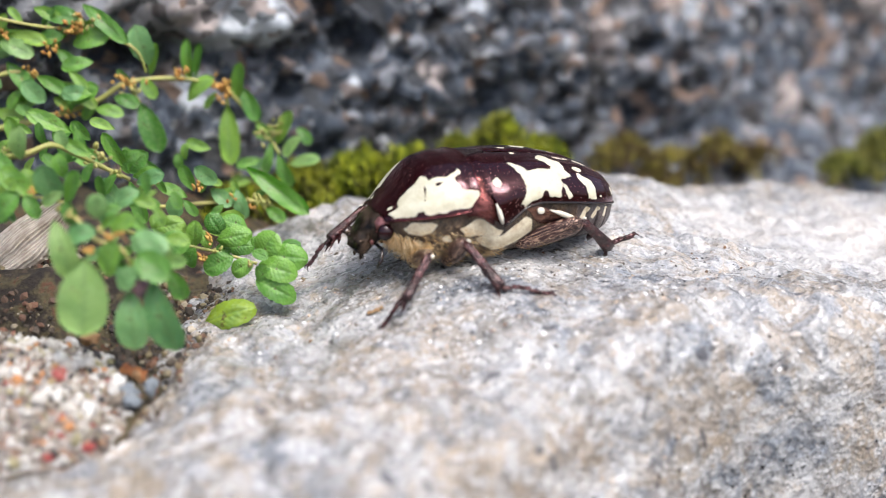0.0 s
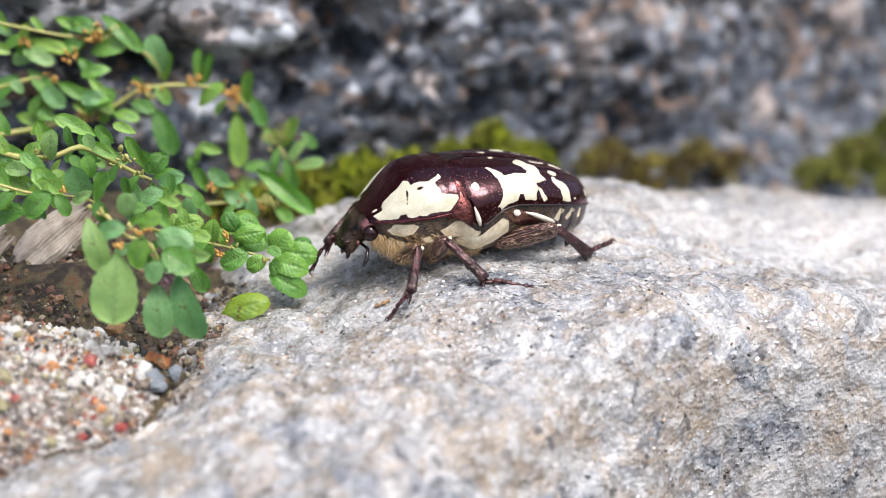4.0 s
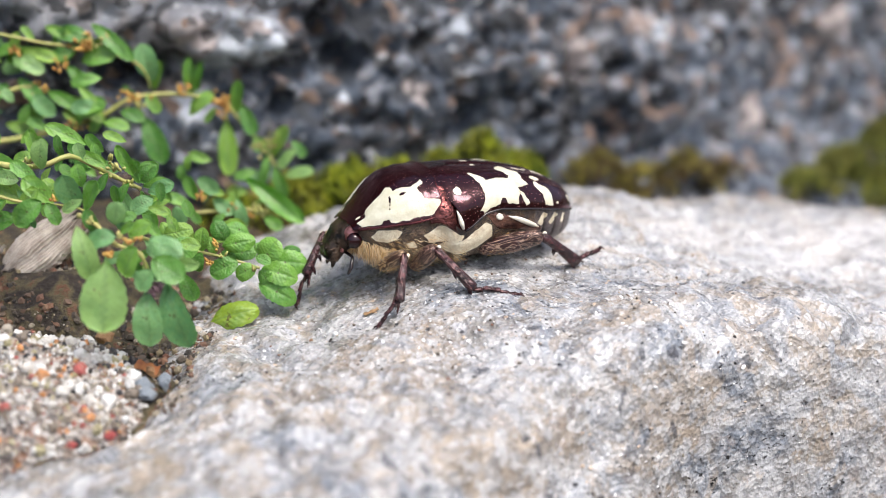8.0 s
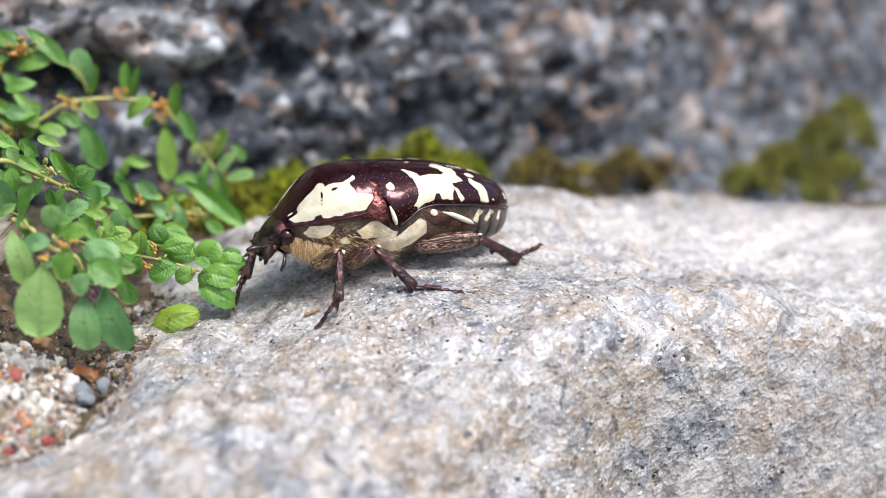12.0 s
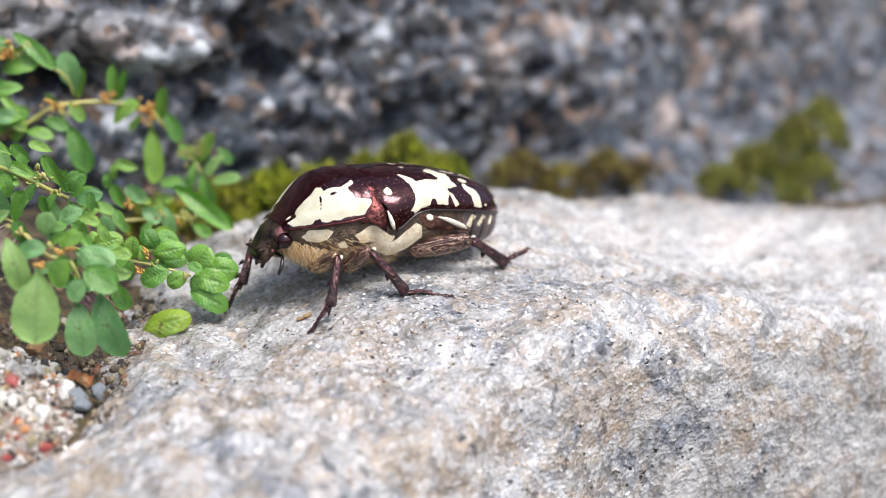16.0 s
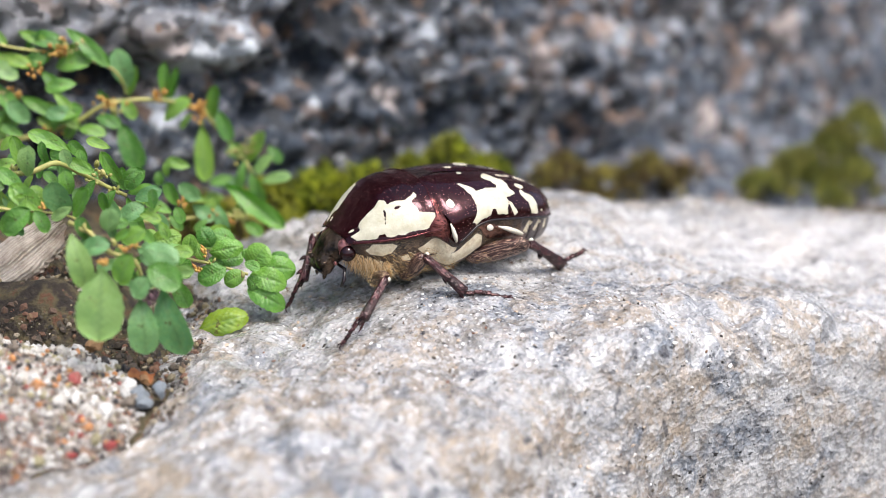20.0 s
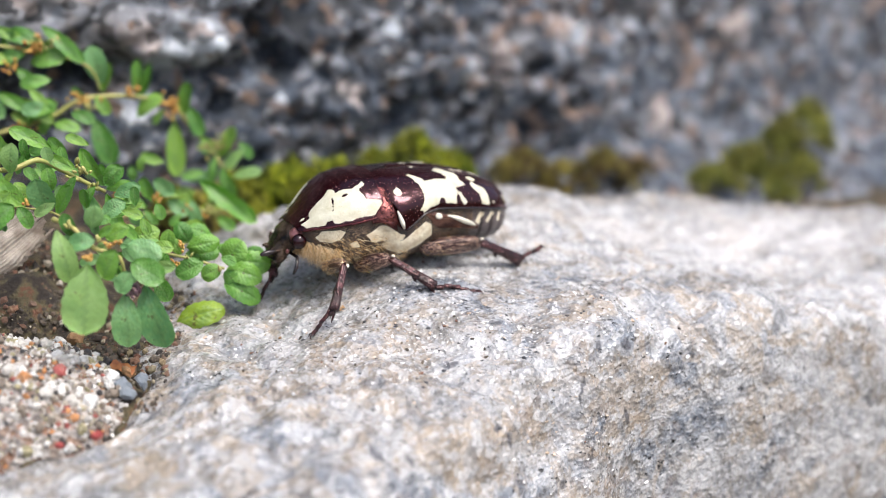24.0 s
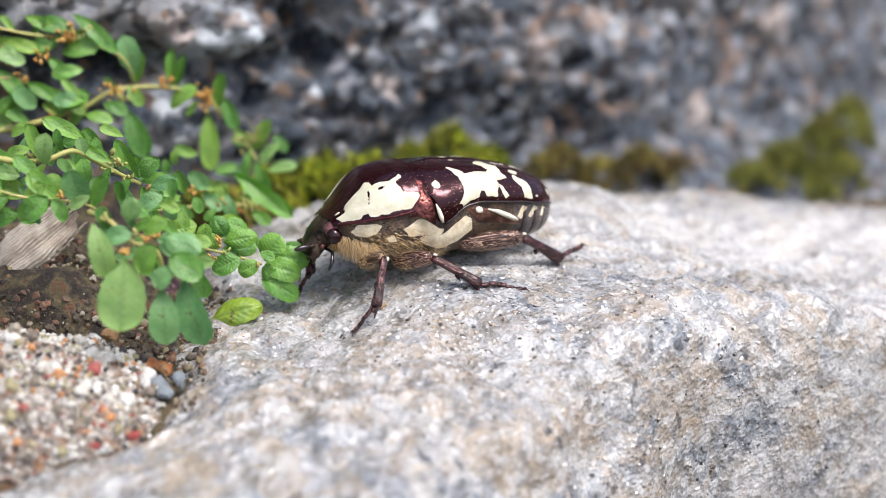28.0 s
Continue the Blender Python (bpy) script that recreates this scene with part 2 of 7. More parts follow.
def chitin(name, red):
    """Glossy dark maroon shell with a metallic sheen and fine punctures, and the cream markings that the mesh carries."""
    n = Nodes(name, 0.2)
    base = n.ramp(n.noise(0.5, 3), (0.3, (red[0] * 0.6, red[1] * 0.6, red[2] * 0.6)), (0.7, red))
    dots = n.sum(n.cells(3.9), n.sum(n.noise(1.6, 2), 0.07, "MULTIPLY"))
    base = n.mix(n.level(dots, 0.145, 0.22, 0.9, 0.0), base, (0.50, 0.27, 0.25))
    mark = n.sum(n.attribute("mark"), n.sum(n.sum(n.noise(1.1, 4, 0.6), 0.5, "SUBTRACT"), 0.75, "MULTIPLY"))
    on = n.level(mark, -0.02, 0.05)
    chalk = n.ramp(n.noise(0.9, 5, 0.65), (0.3, (0.44, 0.42, 0.29)), (0.62, (0.58, 0.565, 0.44)))
    base = n.mix(on, base, chalk)
    rough = n.level(mark, -0.02, 0.05, 0.06, 0.42)
    wrinkle = n.sum(n.streaks((0.6, 3.2, 4.5), 4, 0.6, 0.4), 0.35, "MULTIPLY")
    n.bump(n.sum(n.sum(n.sum(on, n.sum(n.noise(1.6, 3, 0.6), 1.6, "MULTIPLY")), wrinkle), n.sum(n.level(dots, 0.10, 0.22), 1.0, "MULTIPLY")), 0.045, 0.9)
    n.link(n.level(mark, -0.02, 0.05, 0.45, 0.0), n.shader.inputs["Metallic"])
    return n.done(base, rough, Specular_IOR_Level=0.5, Specular_Tint=(1.0, 0.62, 0.72, 1.0), Coat_Weight=0.22, Coat_Roughness=0.07)


def legshell():
    """Dark purple-brown shin, pitted and ridged lengthwise."""
    n = Nodes("leg_shell", 0.3)
    base = n.ramp(n.noise(1.6, 4, 0.6), (0.32, (0.007, 0.002, 0.002)), (0.5, (0.032, 0.008, 0.009)), (0.7, (0.09, 0.028, 0.031)))
    pits = n.cells(4.0)
    ridge = n.streaks((0.7, 4.5, 4.5), 3, 0.6, 0.5)
    base = n.mix(n.level(ridge, 0.58, 0.66, 0, 0.5), base, (0.30, 0.17, 0.15))
    n.bump(n.sum(n.level(pits, 0.05, 0.22), n.sum(n.sum(ridge, 2.5, "MULTIPLY"), n.noise(3.0, 3))), 0.10, 0.9)
    return n.done(base, 0.25, Specular_IOR_Level=0.6, Metallic=0.3)


def thigh(name, dark, light, golden, cover):
    """Dark red-brown shell under fine lengthwise rows of golden scales."""
    n = Nodes(name, 0.35)
    wave = n.sum(n.sum(n.streaks((0.32, 1.3, 1.3), 3, 0.5, 0.7), 10.0, "MULTIPLY"), 0.5, "PINGPONG")
    base = n.ramp(n.noise(1.0, 3), (0.3, dark), (0.7, light))
    base = n.mix(n.level(wave, 0.05, 0.17, cover, 0.0), base, golden)
    n.bump(n.sum(n.level(wave, 0.12, 0.34), n.noise(3.0, 3)), 0.07, 0.9)
    return n.done(base, 0.28, Specular_IOR_Level=0.5, Metallic=0.2)


def coppery(name, dark, light, rough=0.2, per_mm=3.6, relief=0.10):
    """Metallic copper shell with dense punctures."""
    n = Nodes(name, rough)
    pits = n.sum(n.cells(per_mm), n.sum(n.noise(2.0, 3), 0.3, "MULTIPLY"))
    base = n.ramp(n.noise(0.8, 3), (0.35, dark), (0.65, light))
    base = n.mix(n.level(pits, 0.20, 0.42, 0.85, 0.0), base, (dark[0] * 0.4, dark[1] * 0.4, dark[2] * 0.4))
    n.bump(n.sum(n.level(pits, 0.15, 0.5), n.noise(1.2, 3)), relief, 0.9)
    return n.done(base, rough, Metallic=0.75)


def scaly(name, dark, light, per_mm, lines):
    """Scaly underside with the cream plates that the mesh carries."""
    n = Nodes(name, 0.5)
    base = n.ramp(n.noise(per_mm, 4, 0.65), (0.35, dark), (0.65, light))
    mark = n.sum(n.attribute("mark"), n.sum(n.sum(n.noise(1.4, 3), 0.5, "SUBTRACT"), 0.25, "MULTIPLY"))
    on = n.level(mark, -0.03, 0.05)
    chalk = n.ramp(n.noise(1.2, 5, 0.65), (0.3, (0.58, 0.45, 0.27)), (0.62, (0.88, 0.80, 0.60)))
    scale = n.cells(3.2)
    wave = n.sum(n.sum(n.streaks((1.0, 1.0, 2.0), 3, 0.5, 0.8), 12.0, "MULTIPLY"), 0.5, "PINGPONG")
    base = n.mix(n.sum(n.level(wave, 0.04, 0.2, lines, 0.0), n.level(n.noise(0.6, 2), 0.42, 0.6), "MULTIPLY"), base, (0.50, 0.36, 0.20))
    n.bump(n.sum(scale, n.sum(wave, n.noise(2.5, 3))), 0.07, 0.8)
    return n.done(n.mix(on, base, chalk), n.level(mark, -0.03, 0.05, 0.36, 0.62))


GRANITE, WALL, SOIL = granite(), wall_stone(), soil()
LEAF = leafy("green_leaf", (0.10, 0.31, 0.045), (0.21, 0.48, 0.07), (0.38, 0.58, 0.10))
# Lighter, bluer green: the sky's sheen on the blades is mixed into the colour.
PALE = leafy("pale_sheen_leaf", (0.18, 0.43, 0.17), (0.27, 0.52, 0.22), (0.39, 0.58, 0.19))
FALLEN = leafy("yellowing_leaf", (0.28, 0.42, 0.03), (0.32, 0.46, 0.035), (0.36, 0.5, 0.04), 0.62)
MOSS = mossy("green_moss", (0.02, 0.034, 0.003), (0.14, 0.19, 0.007), (0.54, 0.58, 0.03), 0.42)
OLIVE = mossy("olive_moss", (0.07, 0.08, 0.02), (0.20, 0.22, 0.04), (0.40, 0.40, 0.08), 0.4)
BROWN = mossy("brown_moss", (0.03, 0.026, 0.010), (0.16, 0.12, 0.035), (0.40, 0.36, 0.06), 0.7)
STEM = plain("yellow_green_stem", (0.22, 0.26, 0.06), (0.42, 0.36, 0.13), 0.7, 0.5)
BUD = plain("rusty_bud", (0.36, 0.13, 0.03), (0.52, 0.36, 0.09), 1.5, 0.7)
SEEDCAP = plain("purple_capsule", (0.10, 0.05, 0.07), (0.25, 0.15, 0.17), 1.5, 0.6)
SHELL = chitin("maroon_shell", (0.020, 0.0014, 0.0027))
HEADSHELL = coppery("dark_bronze_head", (0.005, 0.005, 0.004), (0.12, 0.08, 0.055), 0.26, 3.0, 0.22)
FACE = coppery("coppery_cheek", (0.08, 0.025, 0.025), (0.50, 0.22, 0.20), 0.28, 4.6, 0.16)
COPPER = coppery("coppery_shoulder", (0.03, 0.007, 0.008), (0.20, 0.065, 0.058), 0.24, 3.0, 0.30)
BRONZE = coppery("bronze_side", (0.035, 0.012, 0.011), (0.30, 0.155, 0.11), 0.26, 5.0, 0.14)
THIGH = thigh("scaly_thigh", (0.012, 0.004, 0.004), (0.055, 0.018, 0.017), (0.50, 0.33, 0.24), 0.8)
GOLDEN = thigh("golden_scaly_thigh", (0.022, 0.010, 0.007), (0.09, 0.042, 0.026), (0.62, 0.45, 0.27), 0.85)
LEG = legshell()
EYE = plain("compound_eye", (0.006, 0.001, 0.002), (0.020, 0.004, 0.006), 2.0, 0.04, 0.002, Specular_IOR_Level=0.4)
CREAM = plain("cream_scales", (0.56, 0.52, 0.41), (0.76, 0.73, 0.62), 1.2, 0.6, 0.05)
HAIRNODES = Nodes("golden_hair", 0.45)
HAIR = HAIRNODES.done(HAIRNODES.ramp(HAIRNODES.island(), (0.0, (0.16, 0.075, 0.025)), (0.4, (0.74, 0.45, 0.16)), (1.0, (0.92, 0.80, 0.54))))
RIMSHELL = coppery("maroon_rim", (0.04, 0.008, 0.010), (0.20, 0.055, 0.06), 0.16, 3.0, 0.03)
EDGE = plain("black_rim", (0.006, 0.004, 0.004), (0.02, 0.012, 0.012), 1.0, 0.2, 0.02)
UNDER = scaly("scaly_underside", (0.008, 0.004, 0.003), (0.07, 0.036, 0.020), 1.3, 0.45)
UNDERDARK = scaly("dark_abdomen", (0.03, 0.022, 0.024), (0.13, 0.10, 0.095), 1.2, 0.12)


from mathutils.bvhtree import BVHTree

# ---- building helpers ----
def mesh_from(name, verts, faces, material, smooth=True, attributes=()):
    """A mesh from arrays of millimetres and index tuples."""
    me = bpy.data.meshes.new(name)
    me.from_pydata((np.asarray(verts, float) * MM).tolist(), [], faces)
    me.materials.append(material)
    if smooth:
        me.polygons.foreach_set("use_smooth", np.ones(len(me.polygons), bool))
    for key, values in attributes:
        me.attributes.new(key, "FLOAT", "POINT").data.foreach_set("value", np.asarray(values, np.float32).ravel())
    me.update()
    return me


def grid_faces(rows, columns, wrap=False):
    faces = []
    for i in range(rows - 1):
        for j in range(columns if wrap else columns - 1):
            k = (j + 1) % columns
            faces.append((i * columns + j, i * columns + k, (i + 1) * columns + k, (i + 1) * columns + j))
    return faces


def part(name, me, parent, label="", m=None):
    ob = new(name, me)
    ob.parent = parent
    if m is not None:
        ob.matrix_basis = m
    if label:
        ob["label"] = label
    return ob


def thing(name, m, label, category, group="", kind=""):
    ob = new(name)
    ob.empty_display_size = 0.002
    ob.matrix_basis = m
    return tagged(ob, label, category, group, kind)


def smooth(a, b, x):
    t = np.clip((np.asarray(x, float) - a) / (b - a), 0, 1)
    return t * t * (3 - 2 * t)


def rough_field(points, scale, octaves=4, seed=0.0):
    """Fractal noise in about -1..1 at each point."""
    return np.array([noise.fractal(Vector((p[0] * scale + seed, p[1] * scale, p[2] * scale)), 0.9, 2.0, octaves) for p in points])


def tube(path, radii, sides=7, cap=True):
    """Verts and faces of a round rod along a list of points."""
    path = [Vector(p) for p in path]
    verts, faces = [], []
    side = None
    for i, p in enumerate(path):
        ahead = (path[min(i + 1, len(path) - 1)] - path[max(i - 1, 0)]).normalized()
        ref = side if side is not None else (Vector((0, 0, 1)) if abs(ahead.z) < 0.9 else Vector((1, 0, 0)))
        b = ahead.cross(ref).normalized()
        side = b.cross(ahead).normalized()
        for k in range(sides):
            a = 2 * math.pi * k / sides
            verts.append(p + radii[i] * (math.cos(a) * side + math.sin(a) * b))
    for i in range(len(path) - 1):
        for k in range(sides):
            n = (k + 1) % sides
            faces.append((i * sides + k, i * sides + n, (i + 1) * sides + n, (i + 1) * sides + k))
    if cap:
        faces.append(tuple(range(sides))[::-1])
        faces.append(tuple((len(path) - 1) * sides + k for k in range(sides)))
    return verts, faces


def merged(pieces):
    verts, faces = [], []
    for v, f in pieces:
        o = len(verts)
        verts += [tuple(p) for p in v]
        faces += [tuple(i + o for i in q) for q in f]
    return verts, faces


# ---- the pale rock ----
RIDGE = ((16, -5, 4, 2.3), (0, 2, 7, 1.18), (-10, -2, 6, -1.2), (3, -9, 4, -1.04), (27, 0, 6, 1.28), (12, 28, 7, 0.1), (-14, 24, 7, 1.9))


def rock_top(x, y):
    """Height of the rock's upper side before its fine relief."""
    x, y = np.asarray(x, float), np.asarray(y, float)
    e = np.minimum(x, 26 + 0 * x) + 0.05 * np.maximum(x - 26, 0)
    z = -0.658 + 0.0299 * e + 0.0934 * y - 0.00516 * e * e - 0.00271 * y * y + 0.00304 * e * y
    for a, b, s, h in RIDGE:
        z = z + h * np.exp(-((x - a) ** 2 + (y - b) ** 2) / (2 * s * s))
    return z


def rock_height(x, y):
    """Height with the steep front face, the rounded back edge and the left edge."""
    x, y = np.asarray(x, float), np.asarray(y, float)
    s = 0.53 * (x - 8.6) - 0.85 * (y + 12.2)
    u = 0.85 * (x - 8.6) + 0.53 * (y + 12.2)
    start = -1.0 + 3.4 * smooth(5, -9, u) + 6 * smooth(-9, -22, u)
    t = s - start - 0.10 * np.clip(u - 12, 0, 33)
    cliff = t - 1.0
    drop = 2.6 * (np.sqrt(t * t + 0.5) + t) / 2 + 8.0 * smooth(6, 14, u) * (np.sqrt(cliff * cliff + 0.1) + cliff) / 2
    z = rock_top(x, y) - drop
    # behind the crest the far side sinks away towards the wall
    c = 0.5 * x + 0.86 * y - 20.0
    z = z - (2.2 + 0.085 * np.clip(x - 28, 0, 20)) * smooth(0, 15, c) * smooth(12, 23, x)
    back = y - (33 - 0.25 * np.abs(x - 8) * (x < 8) + 0.62 * np.clip(x - 8, 0, 24))
    z = z - 0.9 * (np.sqrt(back * back + 6) + back) / 2
    left = -(x + 20.3 + 3.6 * smooth(-9, -3, y) + 0.75 * np.maximum(-15 - y, 0) + 2.6 * np.maximum(-17 - y, 0))
    z = z - 1.7 * (np.sqrt(left * left + 0.9) + left) / 2
    return np.maximum(z, -45)


def patches(x, y, spots):
    """Soft-edged blotches: x, y, half length, half width, turn."""
    out = np.zeros_like(x)
    for a, b, l, w, turn in spots:
        c, s = math.cos(radians(turn)), math.sin(radians(turn))
        p, q = (x - a) * c + (y - b) * s, -(x - a) * s + (y - b) * c
        out = np.maximum(out, 1.15 - np.sqrt((p / l) ** 2 + (q / w) ** 2))
    return np.clip(out, 0, 1)


def rock():
    us = np.concatenate([np.linspace(-60, -24, 30), np.linspace(-23.7, 45, 215), np.linspace(46, 75, 26)])
    ss = np.concatenate([np.linspace(-66, -14, 100), np.linspace(-13.7, -3, 50), np.linspace(-2.8, 16, 125), np.linspace(17, 26, 12)])
    U, S = np.meshgrid(us, ss)
    x = 8.6 + 0.85 * U + 0.53 * S
    y = -12.2 + 0.53 * U - 0.85 * S
    x, y = x.ravel(), y.ravel()
    z = rock_height(x, y)
    p = np.stack([x, y, z], 1)
    big, fine = rough_field(p, 0.14, 3, 3.0), rough_field(p, 0.75, 3, 9.0)
    away = np.clip(np.hypot(x + 1, y - 4) / 9, 0.25, 1)
    lump = rough_field(p, 0.33, 3, 17.0)
    z = z + 0.45 * big * away + 0.15 * fine + 0.55 * lump * np.clip(np.hypot(x - 1, y - 4) / 9 - 0.6, 0.08, 1.5)
    wob = rough_field(p, 0.22, 4, 21.0)
    # stains run on over the edge, as if the rock were unrolled
    fall = np.clip(rock_top(x, y) - p[:, 2], 0, 30)
    wx, wy = x + 2.2 * wob + 0.53 * fall, y - 2.2 * big - 0.85 * fall
    # Mineral stains; the lowest front grey and tan spots also paint that face's shade.
    grey = patches(wx, wy, ((3, -22.5, 5, 1.4, 10), (15, -19, 3, 2, 40), (-6, -25, 14, 2.5, 8), (3, -24, 6, 2, 20), (3, -0.5, 6, 2.2, 10), (7, -3, 4, 1.5, 20), (9.5, -7, 1.8, 1.3, 30), (15, 4.5, 6, 1.8, 20), (24, 4.5, 8, 1.6, 15), (18.5, -7.5, 2.2, 1.8, 60), (24, -6, 5, 2.6, 40), (30, -9, 4, 2.5, 30), (26, -15, 4, 2.2, 30), (40, -10, 3, 1.4, 40), (18, -16, 3.5, 2.0, 60), (12, -21, 3, 2, 60), (-16, -12, 3, 2, 40), (-9, -19, 4, 1.6, 20)))
    tan = patches(wx, wy, ((-14, -20, 8, 3.5, 0), (-3, -24.5, 8, 2, 10), (-19, -3, 5, 4, 0), (5, -20, 6, 3.5, 30), (12, -17, 4, 3, 40), (-2, -23, 5, 2.5, 10), (-9, -17, 9, 5, 10), (-13, -11, 6, 3, 30), (-4, -8, 6, 3, 0), (-18.5, -15, 3, 6, 20), (-15.5, 1, 4, 2.5, 0), (13.5, -5, 2.2, 3.2, 20), (15, -11, 2.2, 3.5, 20), (25, -13.2, 2.6, 1.0, 20), (-1, -12, 6, 2.5, 10), (2, -19, 5, 3, 30), (-10, -13, 5, 3, 40), (25, 4.6, 3, 1.0, 20), (44, 1, 6, 2.0, 30), (-6, -7, 4, 2, 20), (-18, -7, 3, 3, 0), (9, -15, 3, 2, 40), (22, -20, 4, 2, 20)))
    # White stone; broad spots at the back and behind the head paint brightness.
    white = patches(wx, wy, ((38, -7.5, 3.5, 1.8, 30), (46, -6, 3.5, 1.8, 30), (32, -13, 2.5, 1.3, 30), (33, -5, 3, 1.3, 20), (42, -3, 9, 3, 30), (48, -8, 9, 4, 30), (-6.5, -2.4, 4, 2.5, 0), (12, -7.4, 3, 2.5, 30), (34, 26, 30, 14, 25), (28, 18, 18, 9, 15), (44, 10, 12, 7, 30), (10, 14, 14, 6, 0), (2, 5, 8, 3, 0), (5, -9, 4, 3.5, 20), (18.5, -3, 4, 1.6, 10), (-8, -3, 6, 2.5, 0), (20, 9, 8, 3, 15), (-4, -16, 2, 1.2, 20), (31, -3, 6, 1.6, 20), (-13, 10, 7, 7, 0)))
    dark = patches(x + 0.53 * fall + 0.35 * fine + 0.3 * wob, y - 0.85 * fall + 0.3 * fine, ((0.5, -21.5, 1.5, 0.4, -50), (9.5, -17.5, 0.45, 1.3, 20), (16, -12.5, 0.35, 1.8, 10), (22, -13, 0.4, 1.4, 30), (3.5, -9.4, 1.05, 0.5, 0), (19.2, -7.4, 0.9, 0.7, -40), (16.3, -8.3, 0.5, 0.8, 0), (20.6, -9.3, 0.5, 0.6, 30), (7.5, -16.5, 0.5, 1.0, 20), (-2.2, -21, 1.3, 0.45, -50), (5.5, -3.6, 0.7, 0.4, 0), (7.5, -4.5, 0.5, 0.35, 0), (-11.5, -14.5, 0.7, 0.4, 0), (3.6, 0.2, 1.0, 0.35, 20), (11.5, 3.2, 0.8, 0.3, 0), (10, -8.2, 0.5, 0.3, 0), (26, 3.6, 1.2, 0.25, 10), (21.5, 2.6, 0.9, 0.25, 0), (29, -14, 0.8, 1.2, 30)))
    # Where the far side is painted brighter, as under strong skylight.
    skylit = patches(wx, wy, ((42, 26, 26, 14, 25), (54, 8, 10, 10, 30), (26, 22, 10, 7, 10)))
    me = mesh_from("granite_rock", np.stack([x, y, z], 1), grid_faces(len(ss), len(us)), GRANITE, True, (("grey", grey), ("tan", tan), ("dark", dark), ("white", white), ("skylit", skylit)))
    tagged(new("granite_rock", me), "pale speckled granite rock with grey and tan stains", "rock")
    return BVHTree.FromPolygons([v.co / MM for v in me.vertices], [tuple(p.vertices) for p in me.polygons])


# ---- the wall behind, and the ground ----
WALL_TURN = 33.5


def wall():
    a = np.linspace(-70, 130, 270)
    h = np.linspace(-45, 75, 165)
    A, H = np.meshgrid(a, h)
    A, H = A.ravel(), H.ravel()
    p = np.stack([A, H, np.zeros_like(A)], 1)
    big, mid, fine = rough_field(p, 0.045, 3, 5.0), rough_field(p, 0.13, 5, 13.0), rough_field(p, 0.5, 3, 31.0)
    ledge = patches(A + 1.2 * mid, H + big, ((-9.5, 15.6, 8, 3.8, -4), (-26, 19, 10, 4, 0), (-16, 28, 14, 5, 8)))
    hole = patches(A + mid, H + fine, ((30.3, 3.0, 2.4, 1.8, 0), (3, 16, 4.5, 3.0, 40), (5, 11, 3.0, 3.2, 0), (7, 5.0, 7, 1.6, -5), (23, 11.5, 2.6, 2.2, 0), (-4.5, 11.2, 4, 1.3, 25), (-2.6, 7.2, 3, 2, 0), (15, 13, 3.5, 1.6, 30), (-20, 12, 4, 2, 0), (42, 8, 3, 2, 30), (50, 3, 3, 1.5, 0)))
    calm = 1 - 0.6 * smooth(30, 65, A)
    out = 1.6 * big + calm * (2.2 * np.maximum(mid, -0.6) + 1.7 * fine) + 4.0 * smooth(0.1, 0.5, ledge) - 0.12 * np.maximum(H - 4, 0)
    out = out + (14 * smooth(15, 38, A) + 5 * smooth(60, 90, A)) * smooth(-3, -13, H)  # the foot spreads forward
    pits = smooth(0.35, 0.7, mid * -1 + 0.2 * fine) * (1 - 0.8 * smooth(35, 70, A))
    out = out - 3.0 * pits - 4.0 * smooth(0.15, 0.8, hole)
    pale = np.clip(ledge + patches(A + 3 * mid, H + 3 * big, ((-14, 14, 9, 6, 0), (-22, 24, 9, 5, 0), (40, 12, 5, 5, 0), (34, 4, 2.5, 3.5, 0), (58, 14, 4, 4, 0), (55, 2, 3, 3, 0), (66, 12, 4, 5, 0), (24, 5, 2, 3, 0), (50, 10, 2.5, 4, 0))) * 0.8 + 0.12 * patches(A + 3 * mid, H + 2 * big, ((88, 0, 48, 30, 0),)), 0, 1)
    stain_shade = patches(A + 4 * mid, H + 3 * big, ((16, 20, 20, 9, 0), (6, 7, 7, 4, 0), (30, 30, 14, 8, 0)))
    # Painted shade: first the gap below the ledge, then the hollows.
    stain_shade = np.maximum(stain_shade, patches(A + 2 * mid, H + big, ((-7.5, 7.4, 5, 1.4, 0), (-3, 12, 2, 4, 0))))
    stain_shade = np.maximum(stain_shade, hole)
    white = patches(A + mid, H + fine, ((-7.2, 14.8, 4.4, 3.4, -15), (-10.5, 13.4, 2.8, 1.8, 0), (31, 8.0, 1.8, 2.6, 0), (19.5, 14.5, 1.2, 1.2, 0), (3.5, 6.8, 1.2, 2.2, 0), (50, 12, 2, 2, 0), (-13, 8.5, 2.5, 2, 0)))
    pink = patches(A + mid, H + fine, ((-13.0, 16.0, 4.4, 2.8, 0), (-18, 22, 7, 3, 0), (-13.5, 9.5, 4, 2.5, 0), (36, 10.5, 2.5, 4.5, 0), (47, 13, 3, 3, 0), (82, 11, 5, 4, 0), (66, -1, 3, 4, 0), (13, 8, 2, 1.6, 0)))
    me = mesh_from("stone_wall", np.stack([A, -out, H], 1), grid_faces(len(h), len(a)), WALL, True, (("pale", pale), ("stain_shade", stain_shade), ("white", white), ("pink", pink)))
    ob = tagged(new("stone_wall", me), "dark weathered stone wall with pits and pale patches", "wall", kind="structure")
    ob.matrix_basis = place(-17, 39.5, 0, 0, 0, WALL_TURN)


